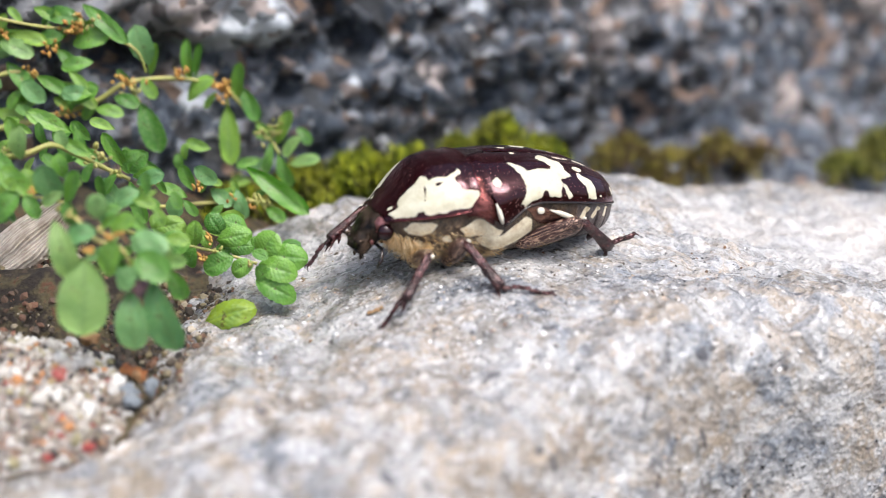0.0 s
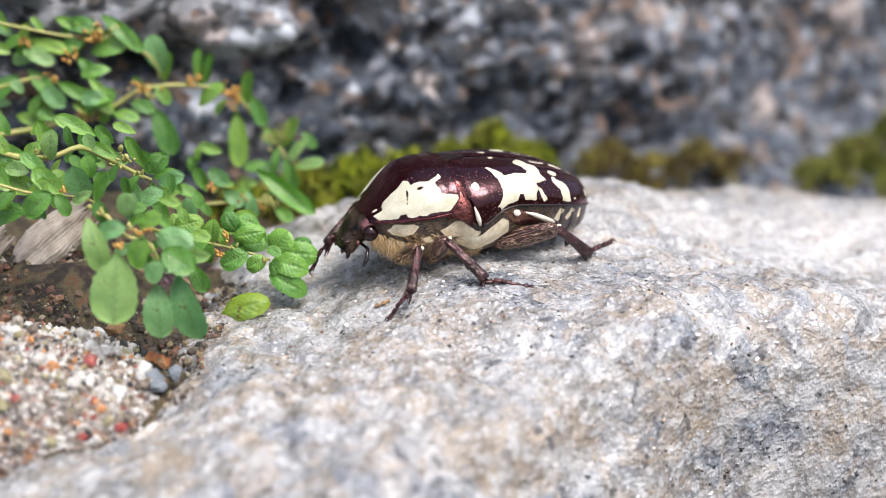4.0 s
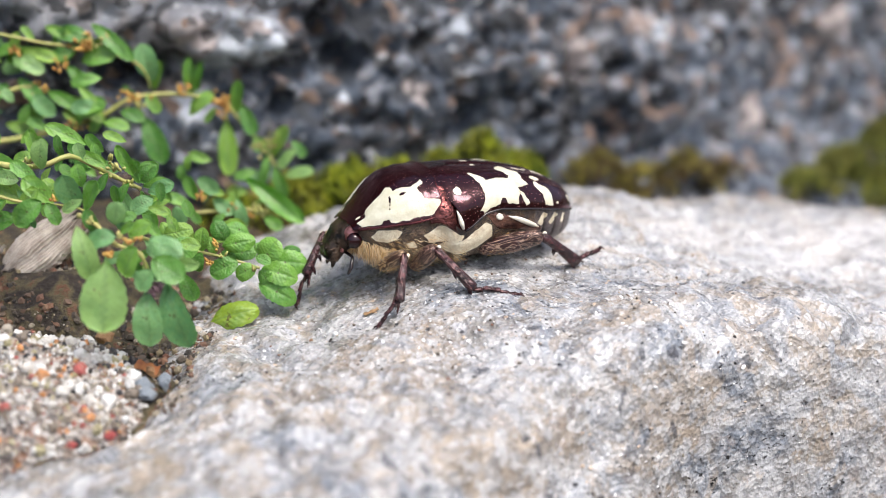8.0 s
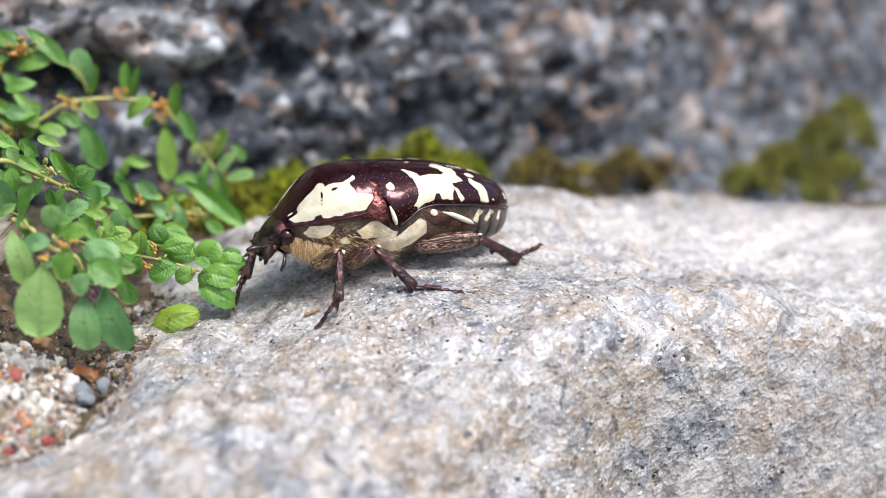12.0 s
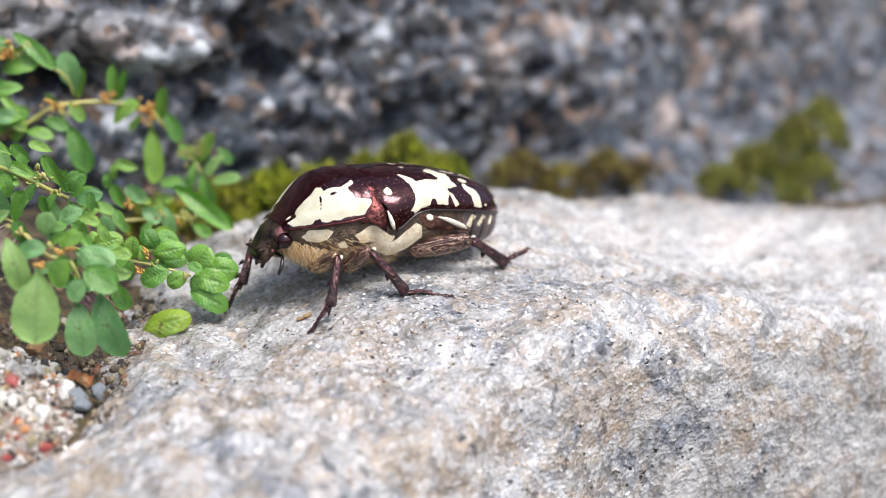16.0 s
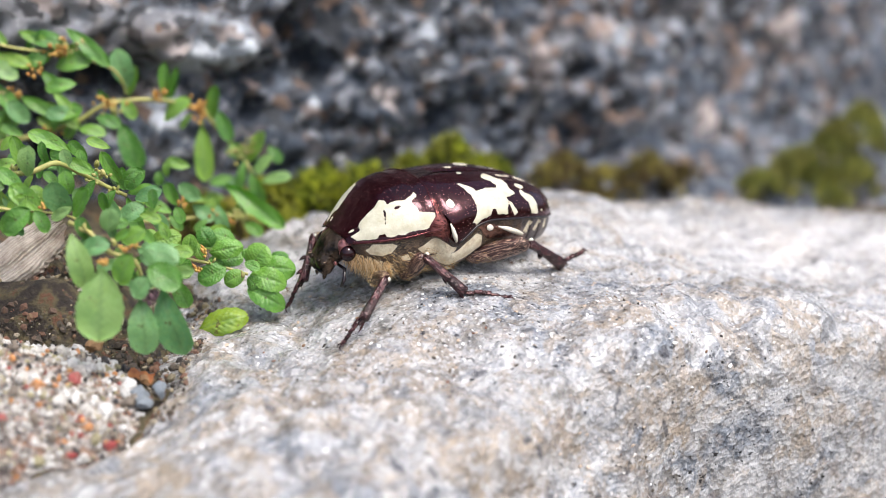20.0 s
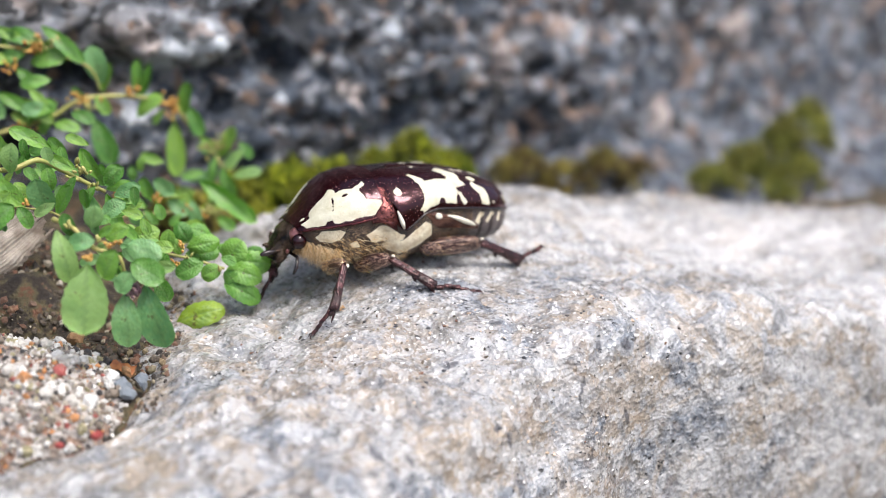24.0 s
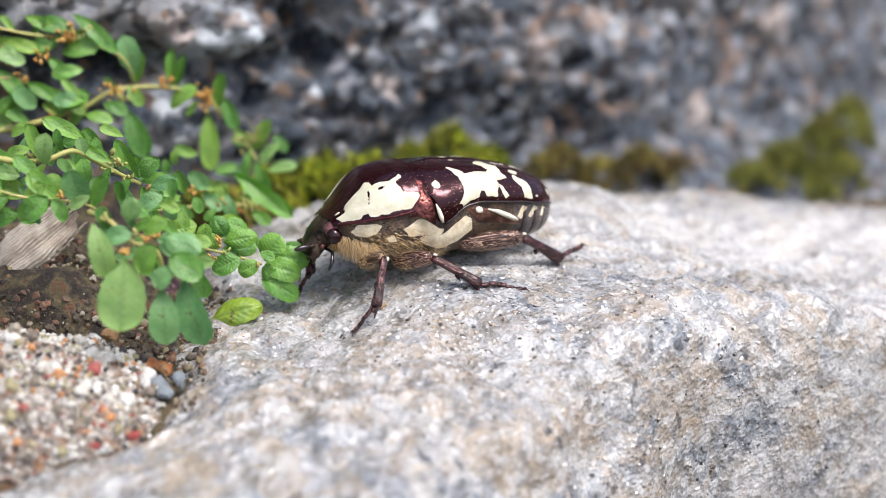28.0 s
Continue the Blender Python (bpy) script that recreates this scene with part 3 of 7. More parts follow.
def soil_height(x, y):
    return float(-7.5 + 3.2 * smooth(-12, -22, x) * smooth(-18, -8, y) + 4.2 * smooth(-25, -32, x) * smooth(-6, 5, y) - 4.0 * smooth(10, 50, x) - 34 * smooth(-3, 9, 0.53 * (x - 8.6) - 0.85 * (y + 12.2) + 4 * smooth(6, -10, x) * -1))


def ground():
    a = np.linspace(-1, 1, 190)
    side = np.sign(a) * (np.abs(a) * 65 + 4000 * np.abs(a) ** 10)
    X, Y = np.meshgrid(side, side)
    x, y = X.ravel(), Y.ravel()
    p = np.stack([x, y, 0 * x], 1)
    z = np.array([soil_height(q, w) for q, w in zip(x, y)]) + 1.3 * rough_field(p, 0.25, 4, 2.0)
    me = mesh_from("ground", np.stack([x, y, z], 1), grid_faces(len(a), len(a)), SOIL)
    tagged(new("ground", me), "dark bare soil between the stones", "soil", kind="structure")


ROCK_TREE = rock()


def surface(x, y):
    """Height of the rock with its relief."""
    hit = ROCK_TREE.ray_cast(Vector((x, y, 60)), Vector((0, 0, -1)))[0]
    return hit.z if hit else float(rock_height(x, y))


wall()
ground()


# ---- the beetle: x towards its head, y to its left, z up ----
def curve(stops):
    xs, vs = np.array(sorted(stops), float).T
    grid = np.linspace(xs[0], xs[-1], 200)
    vals = np.interp(grid, xs, vs)
    for _ in range(2):
        k = np.ones(9) / 9
        vals = np.convolve(np.pad(vals, 4, mode="edge"), k, "valid")
    return lambda x: np.interp(x, grid, vals)


ELYTRA_TOP = curve(((-11.1, 4.3), (-10.7, 5.4), (-9.6, 6.55), (-8.5, 7.2), (-7, 7.9), (-4.2, 8.6), (-2, 8.9), (0, 9.1), (3.2, 9.2)))
ELYTRA_RIM = curve(((-11.1, 4.1), (-9.0, 4.8), (-6.6, 5.4), (-4.2, 5.8), (-1.8, 6.1), (-0.4, 5.9), (0.6, 5.2), (1.6, 4.6), (3.2, 4.6)))
ELYTRA_HALF = curve(((-11.1, 0.2), (-10.8, 1.5), (-9.9, 2.95), (-8.4, 4.2), (-6.6, 4.9), (-4, 5.3), (-1, 5.4), (1, 5.6), (2.2, 5.5), (3.2, 5.1)))
PRO_TOP = curve(((2.8, 9.2), (4.5, 9.3), (6, 9.0), (7, 8.4), (8, 7.4), (9, 6.3), (10.0, 5.3)))
PRO_RIM = curve(((2.8, 6.2), (4.3, 5.9), (5.7, 5.65), (7.5, 5.45), (8.6, 5.3), (10.0, 5.0)))
PRO_HALF = curve(((2.8, 5.0), (4.3, 5.1), (5.7, 4.8), (7.5, 4.1), (8.6, 3.3), (9.5, 2.5), (10.0, 2.1)))
BELLY_LOW = curve(((-11.1, 3.6), (-10.4, 2.0), (-9, 1.5), (-5, 1.4), (0, 1.2), (4, 1.1), (6.5, 1.5), (8.4, 2.6), (9.6, 3.6)))


def dome(top, rim, half, x, v, flat=2.4):
    """A point of a domed shell: v is -1 at the right rim, 0 on the back and 1 at the left rim."""
    a = v * math.pi / 2
    c, s = np.cos(a), np.sin(a)
    e = 2 / flat
    y = half(x) * np.sign(s) * np.abs(s) ** e
    z = rim(x) + (top(x) - rim(x)) * np.maximum(c, 0) ** e
    return np.stack([x + 0 * v, y, z], -1)


def lips(p, nx, nv, inward):
    """Turns the two end rows of a shell inwards, so that its edges have depth."""
    g = p.reshape(nx, nv, 3)
    mid = g.mean(axis=1, keepdims=True)
    ends = []
    for row, m, dx in ((g[0], mid[0], 0.12), (g[-1], mid[-1], -0.12)):
        q = row + (m - row) * inward
        q[:, 0] += dx
        ends.append(q)
    return np.concatenate([ends[0][None], g, ends[1][None]]).reshape(-1, 3)


def inside(x, y, corners):
    """Signed distance to a closed outline: positive inside."""
    c = np.array(corners, float)
    d = np.full(x.shape, 1e9)
    odd = np.zeros(x.shape, bool)
    for (ax, ay), (bx, by) in zip(c, np.roll(c, -1, axis=0)):
        ex, ey = bx - ax, by - ay
        t = np.clip(((x - ax) * ex + (y - ay) * ey) / (ex * ex + ey * ey + 1e-9), 0, 1)
        d = np.minimum(d, np.hypot(x - ax - t * ex, y - ay - t * ey))
        odd ^= ((ay > y) != (by > y)) & (x < ex * (y - ay) / (ey + 1e-12) + ax)
    return np.where(odd, d, -d)


def marks(x, v, outlines, dots, round_mm=7.0):
    """The cream pattern of a shell, in millimetres inside (+) or outside (-) of the nearest mark; alike on both sides."""
    s = np.abs(v) * round_mm
    out = np.full(x.shape, -2.0)
    for o in outlines:
        out = np.maximum(out, inside(x, s, [(a, b * round_mm) for a, b in o]))
    for a, b, rx, ry in dots:
        k = np.hypot((x - a) / rx, (s - b * round_mm) / ry)
        out = np.maximum(out, (1 - k) * min(rx, ry))
    return (("mark", out),)


WING_MARKS = (
    ((0.03, 0.30), (-0.91, 0.38), (-1.13, 0.50), (-2.11, 0.45), (-3.40, 0.45), (-3.60, 0.39), (-3.05, 0.30), (-2.87, 0.20), (-3.63, 0.10), (-4.1, 0.15), (-4.1, 0.21), (-4.79, 0.26), (-4.75, 0.46), (-4.97, 0.58), (-3.85, 0.645), (-3.6, 0.95), (-2.5, 0.93), (-2.42, 0.83), (-1.96, 0.83), (-1.82, 0.94), (-0.8, 0.97), (-0.26, 1.0), (0.07, 0.926), (-0.48, 0.816), (-0.48, 0.652)),
    ((-3.88, 0.73), (-4.21, 0.75), (-4.75, 0.93), (-4.32, 0.97), (-3.92, 0.88)),
    ((-5.76, 0.50), (-6.05, 0.55), (-7.0, 0.60), (-7.2, 0.95), (-6.2, 0.96), (-6.05, 0.77), (-5.58, 0.60)),
)
WING_DOTS = ((-6.1, 0.40, 0.42, 0.32), (1.7, 0.555, 0.32, 0.36), (-7.8, 0.9, 0.22, 0.25), (-9.6, 0.72, 0.25, 0.8), (-5.3, 0.14, 0.5, 0.2), (-6.1, 0.12, 0.22, 0.2), (-7.3, 0.16, 0.7, 0.35), (-8.9, 0.2, 0.45, 0.25), (-1.5, 0.08, 0.35, 0.16))
PRO_MARKS = (((9.5, 0.60), (8.95, 0.56), (8.75, 0.36), (8.2, 0.33), (7.7, 0.33), (6.95, 0.28), (6.74, 0.34), (6.58, 0.40), (5.78, 0.445), (5.05, 0.435), (4.35, 0.385), (4.2, 0.44), (4.95, 0.52), (4.55, 0.68), (3.46, 0.77), (3.2, 0.87), (3.6, 0.94), (4.82, 0.955), (6.3, 0.95), (7.0, 0.95), (7.45, 0.945), (7.55, 0.88), (7.85, 0.88), (8.0, 0.95), (8.6, 0.94), (9.3, 0.92)),)
PRO_DOTS = ((9.35, 0.42, 0.2, 0.22),)
UNDER_MARKS = (
    ((4.82, 0.832), (3.74, 0.895), (2.7, 0.90), (1.54, 0.935), (1.45, 0.90), (2.17, 0.757), (3.1, 0.70), (3.82, 0.702), (4.3, 0.73)),
    ((3.31, 0.658), (1.5, 0.855), (0.6, 0.885), (-0.57, 0.895), (-1.15, 0.84), (-1.37, 0.68), (-0.08, 0.558), (1.82, 0.559), (2.8, 0.583)),
    ((5.2, 0.677), (5.6, 0.776), (6.1, 0.744), (5.9, 0.659)),
    ((-6.11, 0.95), (-6.65, 0.93), (-6.1, 0.76), (-5.6, 0.80)),
    ((-7.44, 0.957), (-7.94, 0.94), (-7.2, 0.77), (-6.73, 0.80)),
    ((-8.48, 0.953), (-8.98, 0.93), (-8.65, 0.78), (-8.23, 0.80)),
    ((8.75, 0.80), (8.3, 0.95), (6.9, 0.95), (6.5, 0.91), (6.9, 0.80), (7.6, 0.73), (8.4, 0.72)),
)
UNDER_DOTS = ()


def wing_case(sign):
    nx, nv = 130, 84
    U, V = np.meshgrid(np.linspace(0, 1, nx), np.linspace(0.012 * sign, sign, nv), indexing="ij")
    X = -11.08 + U * (14.18 - 1.5 * smooth(0.45, 1.0, np.abs(V)))
    p = dome(ELYTRA_TOP, ELYTRA_RIM, ELYTRA_HALF, X, V)
    # a shallow furrow beside the seam and two low ribs
    a = np.abs(V)
    p[..., 2] += -0.16 * np.exp(-((a / 0.03) ** 2)) + 0.07 * np.exp(-(((a - 0.3) / 0.05) ** 2)) * smooth(1, -3, X) + 0.06 * np.exp(-(((a - 0.52) / 0.05) ** 2)) * smooth(1, -3, X)
    p[..., 2] -= 0.24 * smooth(2.1, 3.0, X) * (1 - smooth(0.5, 0.8, a))  # it dips under the shield's hind edge
    p[..., 1] += sign * 0.22 * np.exp(-(((X - 1.3) / 1.2) ** 2 + ((a - 0.72) / 0.16) ** 2))
    at = marks(X.ravel(), V.ravel(), WING_MARKS, WING_DOTS)
    at = (("mark", np.concatenate([np.full(nv, -2.0), at[0][1], np.full(nv, -2.0)])),)
    f = grid_faces(nx + 2, nv)
    return mesh_from("wing_case", lips(p.reshape(-1, 3), nx, nv, 0.10), f if sign < 0 else [q[::-1] for q in f], SHELL, True, at)


def pronotum():
    nx, nv = 100, 150
    U, V = np.meshgrid(np.linspace(0, 1, nx), np.linspace(-1, 1, nv), indexing="ij")
    hind = 2.95 + 0.3 * smooth(0.3, 0.55, np.abs(V)) + 0.9 * smooth(0.80, 1.0, np.abs(V))
    X = hind + U * (9.95 - hind)
    p = dome(PRO_TOP, PRO_RIM, PRO_HALF, X, V, 2.2)
    a = np.abs(V)
    p[..., 1] += np.sign(V) * 0.10 * smooth(0.93, 0.97, a)  # the raised side margin
    p *= 1 + np.array((0, 0.014, 0.008)) * np.exp(-(((X - hind)[..., None] / 0.45) ** 2))
    at = marks(X.ravel(), V.ravel(), PRO_MARKS, PRO_DOTS)
    # a fine crack and a nick in each patch
    x, s = X.ravel(), np.abs(V.ravel()) * 7.0
    crack = np.where((s > 3.3) & (s < 5.0), np.abs(x - 7.05 - 0.17 * (s - 3.3)) - 0.035, 1.0)
    nick = np.hypot((x - 6.1) / 0.28, (s - 3.75) / 0.14) * 0.14 - 0.14
    at = (("mark", np.minimum(at[0][1], np.minimum(crack, nick))),)
    at = (("mark", np.concatenate([np.full(nv, -2.0), at[0][1], np.full(nv, -2.0)])),)
    return mesh_from("pronotum", lips(p.reshape(-1, 3), nx, nv, 0.12), [q[::-1] for q in grid_faces(nx + 2, nv)], SHELL, True, at)


def body_rim(x):
    k = smooth(1.4, 3.4, x)
    return ELYTRA_RIM(x) * (1 - k) + PRO_RIM(x) * k


def body_half(x):
    k = smooth(2.2, 3.6, x)
    return ELYTRA_HALF(x) * (1 - k) + PRO_HALF(x) * k


def under(name, x0, x1, nx, material, rings=0):
    """A piece of the lower side between two stations, closed at its ends."""
    nv = 110
    X, W = np.meshgrid(np.linspace(x0, x1, nx), np.linspace(-1, 1, nv), indexing="ij")
    a = W * math.pi / 2
    rim, half = body_rim(X), body_half(X) * 0.965
    z = rim - (rim - BELLY_LOW(X)) * np.maximum(np.cos(a), 0) ** 0.95 - 0.02
    y = half * np.sign(a) * np.abs(np.sin(a)) ** 0.8
    if rings:
        step = 1 - 0.10 * smooth(0.75, 1.0, (X * 0.8) % 1.0)
        z, y = rim - (rim - z) * step, y * (0.5 + 0.5 * step)
    p = np.stack([X, y, z], -1)
    at = marks(X.ravel(), W.ravel(), UNDER_MARKS, UNDER_DOTS)
    at = (("mark", np.concatenate([np.full(nv, -2.0), at[0][1], np.full(nv, -2.0)])),)
    return mesh_from(name, lips(p.reshape(-1, 3), nx, nv, 0.5), grid_faces(nx + 2, nv), material, True, at)


def shell_point(x, v, out=0.0):
    """A point on the wing case's shoulder, so far outside it."""
    p = dome(ELYTRA_TOP, ELYTRA_RIM, ELYTRA_HALF, np.array(x, float), np.array(v, float))
    return (p[0], p[1] + math.copysign(out, v), p[2])


def shoulder_plate(sign):
    """The plate between the shield and the shoulder of a wing case: bulging, its edges tucked under both."""
    nx, nv = 26, 34
    X, V = np.meshgrid(np.linspace(1.3, 4.4, nx), np.linspace(0, 1, nv), indexing="ij")
    V = 0.46 + V * (0.56 - 0.11 * smooth(1.8, 3.8, X))
    p = dome(ELYTRA_TOP, ELYTRA_RIM, lambda x: 5.42 + 0 * x, X, np.minimum(V, 1.0))
    lift = 0.30 * np.exp(-(((X - 2.9) / 0.75) ** 2 + ((V - 0.80) / 0.20) ** 2)) - 0.20
    p[..., 1] = (p[..., 1] + lift) * sign
    p[..., 2] += 0.4 * lift
    p[:, -1, 1] -= 0.35 * sign
    f = grid_faces(nx, nv)
    return mesh_from("shoulder_plate", p.reshape(-1, 3), [q[::-1] for q in f] if sign > 0 else f, COPPER)


def side_plate(sign):
    """A bulging plate below the edge of the wing case, tapering backwards."""
    nx, nk = 30, 12
    X, K = np.meshgrid(np.linspace(-6.2, -0.6, nx), np.linspace(0, 1, nk), indexing="ij")
    low = 3.35 + 0.75 * smooth(-6.2, -0.6, X) + 1.5 * smooth(-2.4, -0.5, X) ** 2 + 0.2 * np.sin((X + 6.2) * 0.6)
    top = np.minimum(ELYTRA_RIM(X) - 0.05, 3.6 + 2.0 * ((X + 6.2) / 4.2) ** 0.7)
    Z = low + (top - low) * K
    rim, bottom = body_rim(X), BELLY_LOW(X)
    c = np.clip((rim - Z) / (rim - bottom), 0, 1) ** (1 / 0.95)
    Y = body_half(X) * 0.965 * np.maximum(1 - c * c, 0) ** 0.4 + 0.02 + 0.26 * np.sin(math.pi * K) * np.sin(math.pi * np.clip((X + 6.2) / 5.6, 0, 1)) ** 0.6
    Y[:, 0] -= 0.2
    f = grid_faces(nx, nk)
    return mesh_from("side_plate", np.stack([X, Y * sign, Z], -1).reshape(-1, 3), f if sign < 0 else [q[::-1] for q in f], BRONZE)


def blob(rx, ry, rz, material, name="blob", nu=14, nv=10, flat=2.0):
    """A closed rounded body about its own centre."""
    verts, e = [], 2 / flat
    for i in range(nv + 1):
        t = math.pi * i / nv
        for k in range(nu):
            a = 2 * math.pi * k / nu
            sx = math.copysign(abs(math.cos(a)) ** e, math.cos(a)) * math.sin(t)
            sy = math.copysign(abs(math.sin(a)) ** e, math.sin(a)) * math.sin(t)
            verts.append((rx * sx, ry * sy, rz * math.cos(t)))
    return mesh_from(name, verts, [q[::-1] for q in grid_faces(nv + 1, nu, True)], material)


def swept(name, path, radii, material, sides=8):
    v, f = tube(path, radii, sides)
    return mesh_from(name, v, f, material)


def hairs(name, count, seed, spot, length, radius=0.022):
    """A fringe of fine hairs; spot(r) gives a root and a way."""
    r = random.Random(seed)
    pieces = []
    for _ in range(count):
        root, way = spot(r)
        root, way = Vector(root), Vector(way).normalized() * length * r.uniform(0.45, 1.3)
        bend = Vector((r.uniform(-0.2, 0.2), r.uniform(-0.2, 0.2), -0.2)) * length
        pieces.append(tube([root, root + way * 0.55, root + way + bend], [radius, radius * 0.8, radius * 0.25], 3, False))
    return mesh_from(name, *merged(pieces), HAIR)


CLUBS = {}


def head(b):
    """The head leans forward and down from the front of the pronotum."""
    n, k = 16, 24
    verts = []
    for i in range(n):
        t = i / (n - 1)
        wide = 1.80 - 0.62 * t ** 1.4 + 0.10 * math.sin(t * 9)
        tall = 1.25 - 0.55 * t
        if t > 0.93:
            wide, tall = wide * (1.6 - 0.65 * t), tall * 0.7
        cx, cz = 9.2 + 2.35 * t + 0.2 * math.sin(t * math.pi), 4.55 - 2.3 * t + 0.2 * math.sin(t * math.pi)
        for j in range(k):
            a = 2 * math.pi * j / k
            cy, sz = math.cos(a), math.sin(a)
            y = wide * math.copysign(abs(cy) ** 0.8, cy)
            z = tall * math.copysign(abs(sz) ** 0.85, sz)
            verts.append((cx + 0.68 * z, y, cz + 0.72 * z))
    f = grid_faces(n, k, True) + [tuple(range(k)), tuple((n - 1) * k + j for j in range(k))[::-1]]
    h = part("head", mesh_from("head", verts, [q[::-1] for q in f], HEADSHELL), b, "dark bronze-green pitted head")
    for s in (1, -1):
        part("cheek", blob(0.95, 0.62, 0.85, FACE, "cheek", 20, 14), h, "coppery pink cheek", place(9.62, 1.42 * s, 4.40, 0, 35, -14 * s))
        part("eye", blob(0.66, 0.56, 0.66, EYE, "eye", 20, 14), h, "glossy black domed eye", place(9.80, 2.05 * s, 4.10, 0, 25, -10 * s))
        part("bead", blob(0.17, 0.17, 0.17, FACE, "bead", 8, 6), h, "", place(10.75, 1.68 * s, 3.3))
        part("antenna", swept("antenna", [(11.0, 1.15 * s, 3.3), (11.5, 1.3 * s, 3.35), (11.85, 1.25 * s, 3.3)], [0.16, 0.13, 0.13], HEADSHELL), h)
        club = [(x, 0, 0.05 * math.sin(2 * x)) for x in (0, 0.15, 0.45, 0.9, 1.25, 1.5, 1.6)]
        CLUBS[s] = part("antenna_club", swept("antenna_club", club, [0.08, 0.10, 0.20, 0.25, 0.22, 0.14, 0.04], EDGE, 12), h, "glossy black antenna club")
        part("lobe", blob(0.22, 0.26, 0.16, HEADSHELL, "lobe", 10, 8), h, "", place(11.75, 0.6 * s, 3.4, 0, 30, 0))
        part("palp", swept("palp", [(10.2, 0.9 * s, 2.9), (9.9, 1.7 * s, 2.65), (10.15, 2.05 * s, 1.9), (10.5, 2.15 * s, 1.35)], [0.13, 0.14, 0.17, 0.10], EDGE), h, "glossy black bent feeler")
        part("jaw", swept("jaw", [(11.1, 0.6 * s, 2.2), (11.25, 0.65 * s, 1.85), (11.3, 0.6 * s, 1.65)], [0.2, 0.17, 0.06], HEADSHELL), h)
    return h


def femur_mesh(length, thick, material):
    n, k = 16, 18
    verts = []
    for i in range(n):
        t = i / (n - 1)
        r = thick * (0.55 + 0.62 * math.sin(math.pi * (0.12 + 0.74 * t)) ** 1.2) * (1 if 0 < i < n - 1 else 0.55)
        for j in range(k):
            a = 2 * math.pi * j / k
            verts.append((length * t, 0.8 * r * math.cos(a), r * math.sin(a)))
    f = grid_faces(n, k, True) + [tuple(range(k))[::-1], tuple((n - 1) * k + j for j in range(k))]
    return mesh_from("femur", verts, f, material)


def tibia_mesh(length, thick, teeth):
    """Widens towards the foot; with outer teeth and two end spurs."""
    stops = [(0, 0.55), (0.08, 0.82), (0.2, 0.72), (0.55, 0.82), (0.85, 1.0), (0.97, 1.05), (1.0, 0.75)]
    pieces = [tube([(length * t, 0, 0.12 * thick * math.sin(3 * t)) for t, _ in stops], [thick * r for _, r in stops], 12)]
    for t in teeth:
        pieces.append(tube([(length * t, 0, -thick * 0.7), (length * (t + 0.05), 0, -thick * 1.25), (length * (t + 0.11), 0, -thick * 1.7)], [thick * 0.5, thick * 0.33, 0.02], 7))
    for s in (1, -1):
        pieces.append(tube([(length * 0.95, s * thick * 0.5, -thick * 0.5), (length * 1.10, s * thick * 0.8, -thick * 1.0), (length * 1.2, s * thick * 0.9, -thick * 1.35)], [thick * 0.34, thick * 0.22, 0.015], 6))
    return mesh_from("tibia", *merged(pieces), LEG)


def tarsus_mesh(length, thick):
    """Five beads in a row and a pair of hooked claws."""
    pieces = []
    for i in range(5):
        a, e = length * 0.86 * i / 5, length * 0.86 * (i + 1) / 5
        d = 0.04 * length * math.sin(i * 1.2)
        pieces.append(tube([(a, 0, d), (a + 0.1 * (e - a), 0, d), (a + 0.8 * (e - a), 0, d), (e + 0.02, 0, d)], [thick * 0.75, thick * 0.85, thick * 1.0, thick * 0.75], 9))
        pieces.append(tube([(e - 0.05, 0, d - thick * 0.7), (e + 0.12, 0, d - thick * 1.5)], [thick * 0.28, 0.01], 5))
    for s in (1, -1):
        z = 0.04 * length * math.sin(4 * 1.2)
        pieces.append(tube([(length * 0.85, s * 0.08, z), (length * 0.94, s * 0.2, z + 0.08), (length * 1.0, s * 0.26, z - 0.06), (length * 1.01, s * 0.26, z - 0.26)], [thick * 0.45, thick * 0.36, thick * 0.22, 0.012], 6))
    return mesh_from("tarsus", *merged(pieces), LEG)


# coxa, lengths of thigh, shin and foot, girth, way in which the knee stands out
LEGS = {
    "front": dict(coxa=(7.9, 2.5, 1.7), femur=3.2, tibia=4.2, tarsus=2.9, girth=0.42, thigh=0.56, hair=160, pole=(-0.5, 0.42, 0.76), teeth=(0.5, 0.8)),
    "middle": dict(coxa=(5.0, 2.5, 1.3), femur=3.7, tibia=4.5, tarsus=4.1, girth=0.45, thigh=0.66, hair=90, pole=(0.09, 0.4, 0.91), teeth=(0.55,)),
    "hind": dict(coxa=(-0.6, 3.6, 2.3), femur=5.5, tibia=5.0, tarsus=2.6, girth=0.53, thigh=0.80, hair=50, pole=(-0.12, 0.62, 0.78), teeth=(0.45,)),
}


